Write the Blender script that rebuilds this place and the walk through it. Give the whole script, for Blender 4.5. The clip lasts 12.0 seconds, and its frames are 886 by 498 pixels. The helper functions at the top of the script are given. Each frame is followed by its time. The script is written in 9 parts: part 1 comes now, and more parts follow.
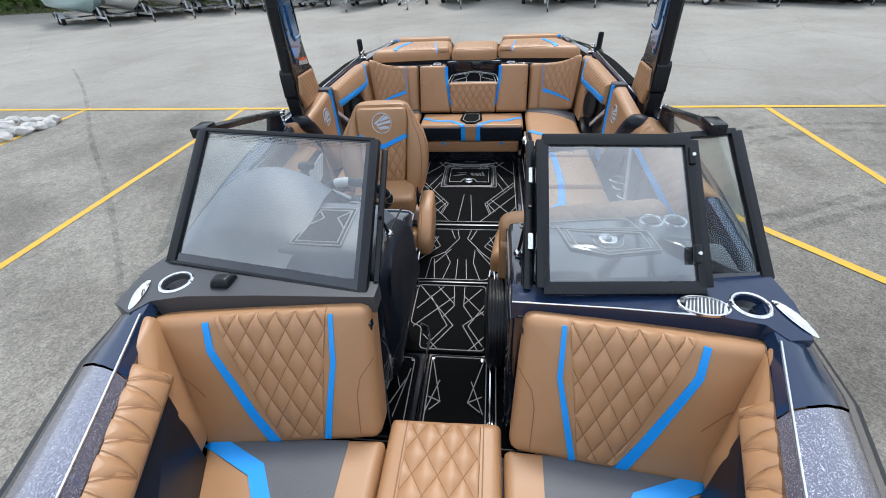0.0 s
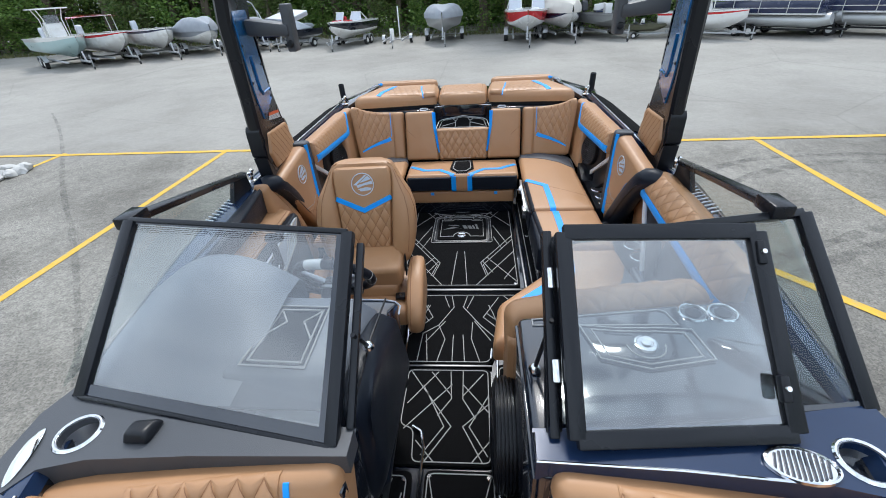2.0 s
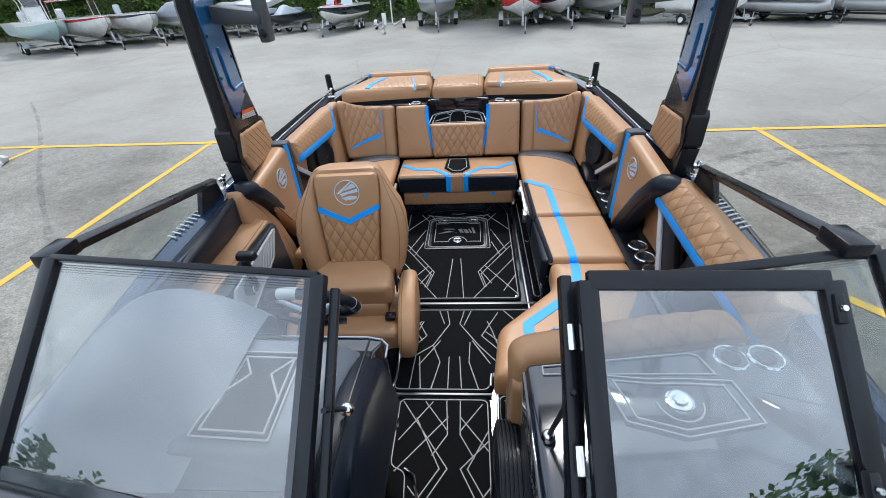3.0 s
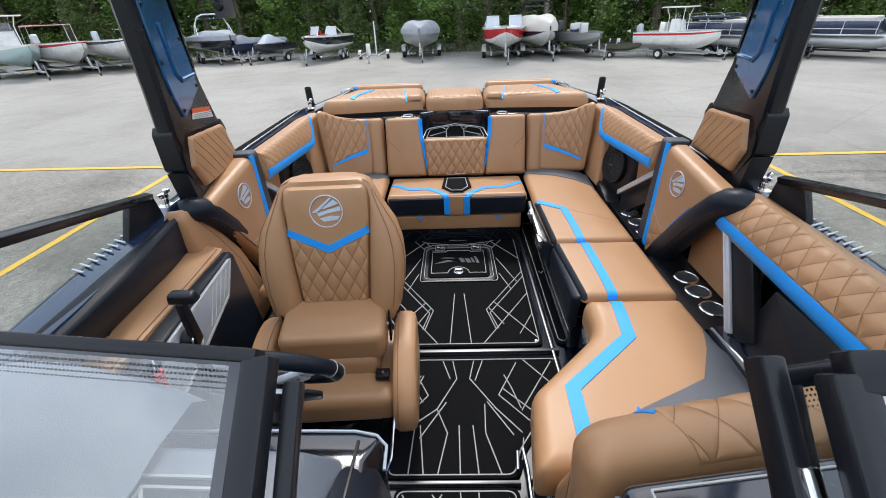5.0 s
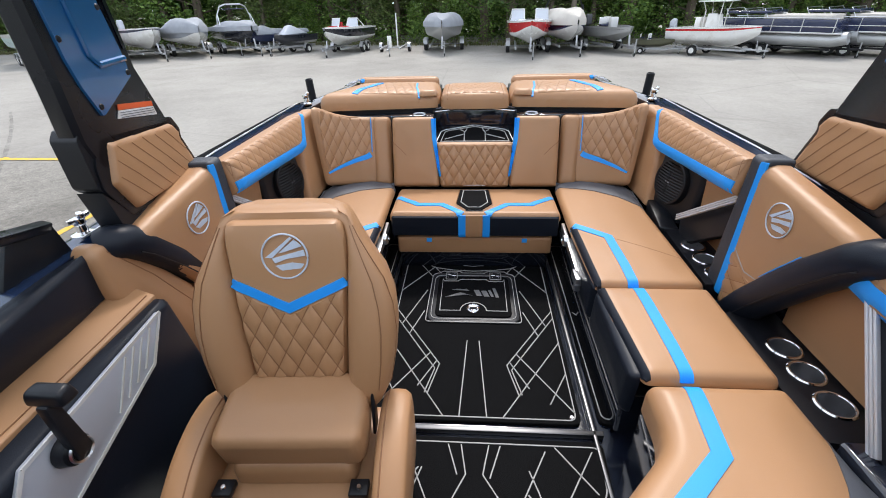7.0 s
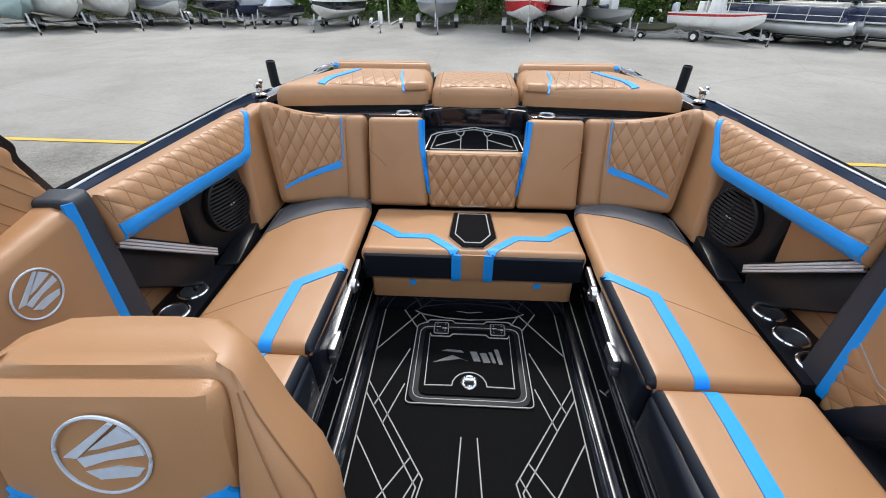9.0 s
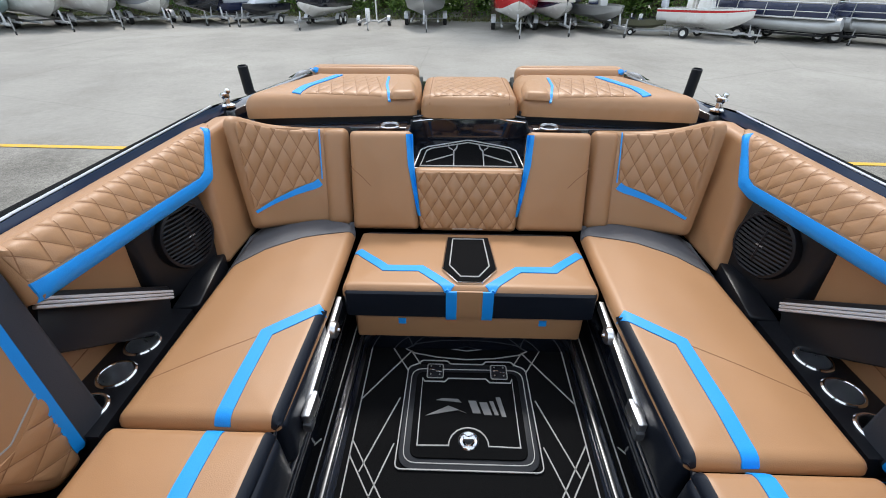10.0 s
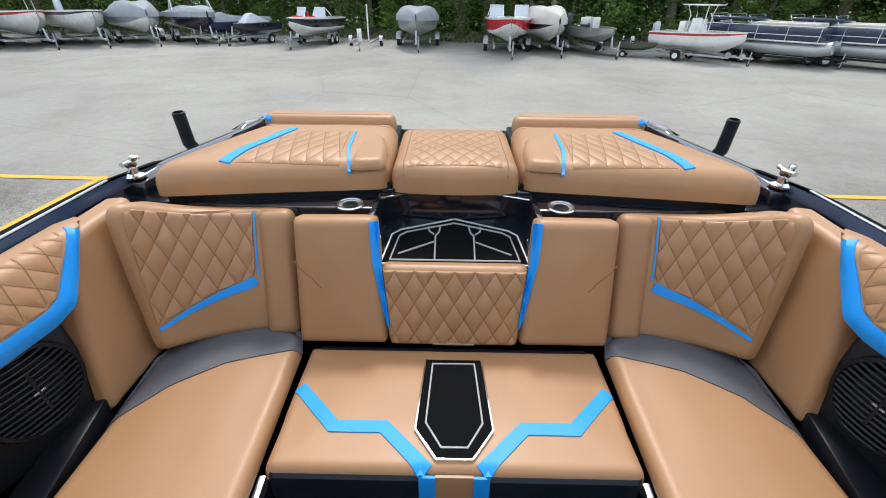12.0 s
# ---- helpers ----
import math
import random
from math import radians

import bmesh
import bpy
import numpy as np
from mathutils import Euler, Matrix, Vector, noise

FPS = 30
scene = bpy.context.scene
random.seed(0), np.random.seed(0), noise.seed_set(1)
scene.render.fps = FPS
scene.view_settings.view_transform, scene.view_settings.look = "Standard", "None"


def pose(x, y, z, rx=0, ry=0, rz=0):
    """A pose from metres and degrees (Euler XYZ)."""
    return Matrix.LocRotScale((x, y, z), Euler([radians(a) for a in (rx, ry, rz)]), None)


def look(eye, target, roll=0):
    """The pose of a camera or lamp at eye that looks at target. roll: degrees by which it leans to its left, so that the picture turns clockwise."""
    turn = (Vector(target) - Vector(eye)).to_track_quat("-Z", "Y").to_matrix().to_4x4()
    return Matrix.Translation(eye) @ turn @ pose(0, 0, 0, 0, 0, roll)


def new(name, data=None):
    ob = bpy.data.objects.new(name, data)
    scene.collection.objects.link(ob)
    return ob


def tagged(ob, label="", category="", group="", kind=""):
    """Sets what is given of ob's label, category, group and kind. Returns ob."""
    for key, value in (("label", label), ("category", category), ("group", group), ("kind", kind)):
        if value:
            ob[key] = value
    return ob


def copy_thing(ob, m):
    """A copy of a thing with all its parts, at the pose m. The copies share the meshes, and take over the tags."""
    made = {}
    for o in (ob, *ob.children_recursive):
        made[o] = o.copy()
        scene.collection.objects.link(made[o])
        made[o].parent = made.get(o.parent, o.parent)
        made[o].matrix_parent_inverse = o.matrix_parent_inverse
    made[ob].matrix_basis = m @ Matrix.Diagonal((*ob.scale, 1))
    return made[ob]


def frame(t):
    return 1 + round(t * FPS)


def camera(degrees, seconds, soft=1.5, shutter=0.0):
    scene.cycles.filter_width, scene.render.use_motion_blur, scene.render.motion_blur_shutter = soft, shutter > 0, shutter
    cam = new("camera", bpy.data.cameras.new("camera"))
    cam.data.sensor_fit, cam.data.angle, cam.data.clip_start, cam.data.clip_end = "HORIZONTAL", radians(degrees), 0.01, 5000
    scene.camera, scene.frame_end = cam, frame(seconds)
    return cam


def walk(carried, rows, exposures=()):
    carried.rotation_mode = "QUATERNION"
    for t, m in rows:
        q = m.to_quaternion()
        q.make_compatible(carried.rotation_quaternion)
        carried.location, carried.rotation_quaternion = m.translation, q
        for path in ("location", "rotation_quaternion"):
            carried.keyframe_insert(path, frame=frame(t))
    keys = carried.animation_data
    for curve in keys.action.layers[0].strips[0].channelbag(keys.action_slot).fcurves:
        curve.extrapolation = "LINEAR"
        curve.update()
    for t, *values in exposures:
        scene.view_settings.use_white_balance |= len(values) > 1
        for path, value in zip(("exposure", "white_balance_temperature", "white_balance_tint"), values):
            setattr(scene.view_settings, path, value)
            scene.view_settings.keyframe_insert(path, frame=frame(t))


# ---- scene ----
cam = camera(92.5, 12.0, 0.95)
PATH = [
    (0, (0.158, 0.099, 1.466), (-0.055, 1.712, 0.302), -3.1),
    (0.5, (0.182, 0.201, 1.474), (-0.049, 1.844, 0.358), -3.7),
    (1, (0.21, 0.292, 1.469), (-0.038, 1.963, 0.398), -4.5),
    (1.5, (0.188, 0.371, 1.476), (-0.035, 2.059, 0.427), -4.5),
    (2, (0.117, 0.466, 1.478), (-0.052, 2.158, 0.425), -3.7),
    (2.5, (0.092, 0.563, 1.468), (-0.05, 2.247, 0.399), -3.4),
    (3, (0.104, 0.698, 1.471), (-0.041, 2.361, 0.369), -3.6),
    (3.2, (0.109, 0.742, 1.466), (-0.036, 2.403, 0.361), -3.7),
    (4.8, (-0.021, 1.018, 1.317), (-0.075, 2.733, 0.289), -2.1),
    (5, (-0.012, 1.057, 1.263), (-0.073, 2.793, 0.271), -2.3),
    (5.5, (0.019, 1.164, 1.193), (-0.074, 2.924, 0.248), -2.4),
    (6, (0.023, 1.281, 1.173), (-0.094, 3.042, 0.233), -2.4),
    (6.5, (0.005, 1.383, 1.185), (-0.126, 3.13, 0.219), -2.0),
    (6.7, (-0.007, 1.428, 1.19), (-0.141, 3.164, 0.206), -1.9),
    (8.3, (-0.001, 1.886, 1.16), (-0.137, 3.576, 0.1), -0.7),
    (8.5, (-0.018, 1.929, 1.15), (-0.135, 3.621, 0.09), -0.3),
    (9, (-0.04, 2.048, 1.149), (-0.127, 3.728, 0.068), 0.2),
    (9.5, (-0.064, 2.158, 1.144), (-0.117, 3.833, 0.052), 0.4),
    (10, (-0.054, 2.272, 1.146), (-0.102, 3.948, 0.055), 0.1),
    (10.5, (-0.014, 2.393, 1.159), (-0.092, 4.072, 0.074), -0.2),
    (11, (0.02, 2.511, 1.177), (-0.073, 4.199, 0.109), -0.6),
    (11.5, (0.015, 2.638, 1.174), (-0.06, 4.343, 0.132), -0.5),
    (12, (-0.023, 2.787, 1.179), (-0.041, 4.501, 0.148), 0.6),
]
walk(cam, [(t, look(eye, target, roll)) for t, eye, target, roll in PATH], [(0.0, 0.53, 6450, 9), (2.5, 0.6, 6250, 8), (4.5, 0.68, 6500, 9), (6.5, 0.78, 6700, 12), (8.5, 0.68, 6650, 11), (10.0, 0.59, 6600, 9), (12.0, 0.6, 6600, 9)])

# ---- light ----
SUN_UP, SUN_ROUND = radians(56), radians(1)
world = bpy.data.worlds.new("sky")
scene.world = world
world.use_nodes = True
wn, wl = world.node_tree.nodes, world.node_tree.links
wn.clear()
sky = wn.new("ShaderNodeTexSky")
sky.sky_type, sky.sun_disc = "NISHITA", False
sky.sun_elevation, sky.sun_rotation = SUN_UP, SUN_ROUND
sky.air_density, sky.dust_density, sky.ozone_density = 1.2, 2.5, 1.0
tc = wn.new("ShaderNodeTexCoord")
cl = wn.new("ShaderNodeTexNoise")
cl.inputs["Scale"].default_value, cl.inputs["Detail"].default_value, cl.inputs["Roughness"].default_value = 2.6, 7, 0.58
wl.new(tc.outputs["Generated"], cl.inputs["Vector"])
cr = wn.new("ShaderNodeValToRGB")
cr.color_ramp.elements[0].position, cr.color_ramp.elements[1].position = 0.36, 0.66
cr.color_ramp.elements[0].color, cr.color_ramp.elements[1].color = (0.45, 0.45, 0.45, 1), (1, 1, 1, 1)
wl.new(cl.outputs["Fac"], cr.inputs["Fac"])
mixw = wn.new("ShaderNodeMix")
mixw.data_type = "RGBA"
wl.new(cr.outputs["Color"], mixw.inputs["Factor"])
wl.new(sky.outputs["Color"], mixw.inputs["A"])
mixw.inputs["B"].default_value = (9.2, 10.3, 11.9, 1)
bg = wn.new("ShaderNodeBackground")
bg.inputs["Strength"].default_value = 0.112
out = wn.new("ShaderNodeOutputWorld")
wl.new(mixw.outputs["Result"], bg.inputs["Color"])
wl.new(bg.outputs["Background"], out.inputs["Surface"])

sun = new("sun", bpy.data.lights.new("sun", "SUN"))
sun.data.energy, sun.data.angle, sun.data.color = 1.6, radians(9.0), (1.0, 0.975, 0.94)
sun_to = Vector((math.sin(SUN_ROUND) * math.cos(SUN_UP), math.cos(SUN_ROUND) * math.cos(SUN_UP), math.sin(SUN_UP)))
sun.matrix_world = look(sun_to * 30, (0, 0, 0))


# ---- materials ----
def rgb(c):
    return (c[0], c[1], c[2], 1.0)


def material(name, base, rough=0.5, metal=0.0, coat=0.0, vary=0.12, vscale=3.0, grain=0.0, gscale=300.0, rvary=0.08, stain=None, sscale=1.5, spec=0.5):
    """A surface with two scales of variation: broad patches of tone, and a fine grain that lifts the surface."""
    m = bpy.data.materials.new(name)
    m.use_nodes = True
    n, l = m.node_tree.nodes, m.node_tree.links
    b = n["Principled BSDF"]
    b.inputs["Metallic"].default_value = metal
    b.inputs["Coat Weight"].default_value = coat
    b.inputs["Coat Roughness"].default_value = 0.06
    b.inputs["Specular IOR Level"].default_value = spec
    co = n.new("ShaderNodeTexCoord")
    big = n.new("ShaderNodeTexNoise")
    big.inputs["Scale"].default_value, big.inputs["Detail"].default_value = vscale, 5
    l.new(co.outputs["Object"], big.inputs["Vector"])
    info = n.new("ShaderNodeObjectInfo")
    add = n.new("ShaderNodeMath")
    add.operation = "MULTIPLY_ADD"
    add.inputs[1].default_value, add.inputs[2].default_value = 0.25, -0.125
    l.new(info.outputs["Random"], add.inputs[0])
    sm = n.new("ShaderNodeMath")
    l.new(big.outputs["Fac"], sm.inputs[0])
    l.new(add.outputs[0], sm.inputs[1])
    mx = n.new("ShaderNodeMix")
    mx.data_type = "RGBA"
    l.new(sm.outputs[0], mx.inputs["Factor"])
    mx.inputs["A"].default_value = rgb([c * (1 - vary) for c in base])
    mx.inputs["B"].default_value = rgb([min(1, c * (1 + vary)) for c in base])
    col = mx.outputs["Result"]
    if stain:
        sn = n.new("ShaderNodeTexNoise")
        sn.inputs["Scale"].default_value, sn.inputs["Detail"].default_value, sn.inputs["Roughness"].default_value = sscale, 8, 0.65
        l.new(co.outputs["Object"], sn.inputs["Vector"])
        sr = n.new("ShaderNodeValToRGB")
        sr.color_ramp.elements[0].position, sr.color_ramp.elements[1].position = 0.52, 0.68
        l.new(sn.outputs["Fac"], sr.inputs["Fac"])
        m2 = n.new("ShaderNodeMix")
        m2.data_type = "RGBA"
        l.new(sr.outputs["Color"], m2.inputs["Factor"])
        l.new(col, m2.inputs["A"])
        m2.inputs["B"].default_value = rgb(stain)
        col = m2.outputs["Result"]
    l.new(col, b.inputs["Base Color"])
    rr = n.new("ShaderNodeMapRange")
    rr.inputs["To Min"].default_value, rr.inputs["To Max"].default_value = max(0.02, rough - rvary), min(1, rough + rvary)
    l.new(big.outputs["Fac"], rr.inputs["Value"])
    l.new(rr.outputs["Result"], b.inputs["Roughness"])
    if grain:
        fine = n.new("ShaderNodeTexVoronoi")
        fine.inputs["Scale"].default_value = gscale
        l.new(co.outputs["Object"], fine.inputs["Vector"])
        bp = n.new("ShaderNodeBump")
        bp.inputs["Strength"].default_value, bp.inputs["Distance"].default_value = grain, 0.002
        l.new(fine.outputs["Distance"], bp.inputs["Height"])
        l.new(bp.outputs["Normal"], b.inputs["Normal"])
    return m


TAN = material("tan vinyl", (0.396, 0.211, 0.101), 0.43, vary=0.09, vscale=5, grain=0.11, gscale=520)
TAN_SEAM = material("tan thread", (0.25, 0.118, 0.052), 0.7, vscale=60)
BLUE = material("blue vinyl", (0.003, 0.3, 0.84), 0.5, vary=0.08, grain=0.18, gscale=420)
BLACK_VINYL = material("black vinyl", (0.008, 0.011, 0.018), 0.4, vary=0.2, vscale=4, grain=0.13, gscale=460, spec=0.24)
CHARCOAL = material("charcoal vinyl", (0.032, 0.037, 0.047), 0.5, vary=0.15, vscale=6, grain=0.25, gscale=420, spec=0.4)
GREY_VINYL = material("grey vinyl", (0.095, 0.1, 0.112), 0.55, vary=0.12, vscale=6, grain=0.25, gscale=420)
GEL = material("black gelcoat", (0.008, 0.011, 0.019), 0.12, coat=1.0, vary=0.3, rvary=0.05)
FLAKE = material("silver metalflake gelcoat", (0.12, 0.12, 0.165), 0.3, metal=0.35, coat=1.0, vary=0.1)
PLASTIC = material("black plastic", (0.009, 0.01, 0.013), 0.36, vary=0.2, grain=0.1, gscale=600, spec=0.3)
GREYPLASTIC = material("dark grey plastic", (0.055, 0.058, 0.065), 0.45, vary=0.15, grain=0.12, gscale=500)
FRAME = material("satin black frame", (0.008, 0.009, 0.012), 0.27, vary=0.15, grain=0.008, gscale=700, spec=0.32)
HOOD = material("mid grey dash vinyl", (0.15, 0.165, 0.19), 0.45, vary=0.1, grain=0.2, gscale=400)
MAT = material("black foam deck", (0.0055, 0.0056, 0.006), 0.85, vary=0.25, vscale=8, grain=0.5, gscale=500, spec=0.06)
DECK = material("navy metallic gelcoat", (0.012, 0.026, 0.065), 0.18, metal=0.1, coat=0.35, vary=0.2, rvary=0.05, spec=0.35)
TRACK = material("dark anodised edge", (0.16, 0.16, 0.165), 0.38, metal=1.0, vary=0.15, vscale=20)
MARK = material("grey printed mark", (0.15, 0.15, 0.15), 0.6, vary=0.12, vscale=30)
LINE = material("pale grey foam line", (0.36, 0.356, 0.348), 0.7, vary=0.12, vscale=20)
CHROME = material("chrome", (0.78, 0.78, 0.79), 0.1, metal=1.0, vary=0.03, rvary=0.04)
ALU = material("brushed aluminium", (0.72, 0.73, 0.75), 0.3, metal=1.0, vary=0.08, vscale=30)
SILVER = material("silver panel", (0.52, 0.55, 0.6), 0.4, metal=0.25, vary=0.06, vscale=12)
WHITE = material("white gelcoat", (0.75, 0.75, 0.73), 0.25, coat=0.5, vary=0.05, stain=(0.6, 0.58, 0.53), sscale=1.2)
RED = material("red gelcoat", (0.5, 0.02, 0.025), 0.25, coat=0.5, vary=0.1)
REDCORD = material("red cord", (0.6, 0.02, 0.025), 0.5)
NAVY = material("navy gelcoat", (0.012, 0.02, 0.06), 0.25, coat=0.5, vary=0.2)
PALEBLUE = material("pale sea-green gelcoat", (0.36, 0.5, 0.5), 0.3, coat=0.5, vary=0.06)
COVER = material("grey canvas", (0.3, 0.32, 0.35), 0.8, vary=0.2, vscale=2.5, grain=0.4, gscale=60)
BEIGE = material("beige canvas", (0.55, 0.52, 0.47), 0.8, vary=0.15, vscale=2.5, grain=0.4, gscale=60)
HULL_ALU = material("dull aluminium hull", (0.45, 0.46, 0.46), 0.45, metal=0.6, vary=0.15, vscale=2)
OLIVE = material("olive paint", (0.09, 0.09, 0.055), 0.5, vary=0.2)
GALV = material("galvanised steel", (0.42, 0.43, 0.44), 0.5, metal=0.7, vary=0.2, vscale=6)
TYRE = material("rubber", (0.017, 0.017, 0.017), 0.8, vary=0.3, grain=0.3, gscale=80)
TOWERBLUE = material("metallic blue paint", (0.012, 0.13, 0.34), 0.25, metal=0.35, coat=1.0, vary=0.1)
DECALRED = material("orange-red label", (0.75, 0.12, 0.03), 0.5)
YELLOW = material("worn yellow road paint", (0.6, 0.36, 0.035), 0.75, vary=0.15, vscale=8, grain=0.6, gscale=70, stain=(0.42, 0.33, 0.14), sscale=9)
ROCK = material("pale stone", (0.48, 0.47, 0.45), 0.85, vary=0.25, vscale=8, grain=0.5, gscale=30)
BARK = material("bark", (0.12, 0.095, 0.07), 0.9, vary=0.35, vscale=6, grain=0.8, gscale=25)
WOOD = material("grey weathered wood", (0.25, 0.21, 0.165), 0.85, vary=0.2, vscale=4, grain=0.5, gscale=30)


def leaf_material(name, lo, hi):
    m = bpy.data.materials.new(name)
    m.use_nodes = True
    n, l = m.node_tree.nodes, m.node_tree.links
    b = n["Principled BSDF"]
    g = n.new("ShaderNodeNewGeometry")
    r = n.new("ShaderNodeValToRGB")
    r.color_ramp.elements[0].color, r.color_ramp.elements[1].color = rgb(lo), rgb(hi)
    l.new(g.outputs["Random Per Island"], r.inputs["Fac"])
    l.new(r.outputs["Color"], b.inputs["Base Color"])
    b.inputs["Roughness"].default_value = 0.55
    tr = n.new("ShaderNodeBsdfTranslucent")
    l.new(r.outputs["Color"], tr.inputs["Color"])
    ad = n.new("ShaderNodeMixShader")
    ad.inputs["Fac"].default_value = 0.35
    l.new(b.outputs["BSDF"], ad.inputs[1])
    l.new(tr.outputs["BSDF"], ad.inputs[2])
    l.new(ad.outputs["Shader"], n["Material Output"].inputs["Surface"])
    return m


LEAF = leaf_material("broad leaves", (0.06, 0.135, 0.026), (0.21, 0.33, 0.065))
LEAF_DARK = leaf_material("dark leaves", (0.045, 0.105, 0.024), (0.15, 0.25, 0.055))
LEAF_PINE = leaf_material("dull olive leaves", (0.06, 0.1, 0.03), (0.17, 0.22, 0.065))
GRASS = leaf_material("dry grass", (0.09, 0.11, 0.035), (0.21, 0.2, 0.09))


def flake_sparkle(m):
    n, l = m.node_tree.nodes, m.node_tree.links
    b = n["Principled BSDF"]
    co = n.new("ShaderNodeTexCoord")
    v = n.new("ShaderNodeTexVoronoi")
    v.inputs["Scale"].default_value = 620
    l.new(co.outputs["Object"], v.inputs["Vector"])
    r = n.new("ShaderNodeValToRGB")
    r.color_ramp.elements[0].position, r.color_ramp.elements[1].position = 0.66, 0.97
    r.color_ramp.elements[0].color, r.color_ramp.elements[1].color = (0.13, 0.135, 0.185, 1), (0.75, 0.75, 0.85, 1)
    l.new(v.outputs["Color"], r.inputs["Fac"])
    l.new(r.outputs["Color"], b.inputs["Base Color"])


flake_sparkle(FLAKE)


def glass_material(name, tint, rough=0.0):
    m = bpy.data.materials.new(name)
    m.use_nodes = True
    b = m.node_tree.nodes["Principled BSDF"]
    b.inputs["Base Color"].default_value = rgb(tint)
    b.inputs["Transmission Weight"].default_value = 1.0
    b.inputs["Roughness"].default_value = rough
    b.inputs["IOR"].default_value = 1.85
    return m




def thin_glass(name, ior):
    """A thin clear sheet: light passes straight through, and the surface mirrors the sky."""
    m = bpy.data.materials.new(name)
    m.use_nodes = True
    n, l = m.node_tree.nodes, m.node_tree.links
    n.clear()
    out_, mix_, clear, gloss, fr = n.new("ShaderNodeOutputMaterial"), n.new("ShaderNodeMixShader"), n.new("ShaderNodeBsdfTransparent"), n.new("ShaderNodeBsdfGlossy"), n.new("ShaderNodeFresnel")
    clear.inputs["Color"].default_value = (0.9, 0.93, 0.93, 1)
    gloss.inputs["Roughness"].default_value = 0.0
    fr.inputs["IOR"].default_value = ior
    l.new(fr.outputs[0], mix_.inputs[0])
    l.new(clear.outputs[0], mix_.inputs[1])
    l.new(gloss.outputs[0], mix_.inputs[2])
    l.new(mix_.outputs[0], out_.inputs["Surface"])
    return m


THIN = thin_glass("thin side glass", 1.25)
FIXED = thin_glass("fixed pane glass", 1.45)
DOORGLASS = thin_glass("door glass", 3.4)
GLASS = thin_glass("windscreen glass", 2.9)
CLEAR = thin_glass("clear inner glass face", 1.0)
BRACE = material("satin aluminium strip", (0.62, 0.63, 0.65), 0.5, metal=0.35, vary=0.08, vscale=30)
THREAD = material("pale embroidery thread", (0.5, 0.56, 0.64), 0.55, vary=0.15, vscale=90, grain=0.3, gscale=900)
SMOKE = glass_material("smoked perspex", (0.25, 0.26, 0.28))


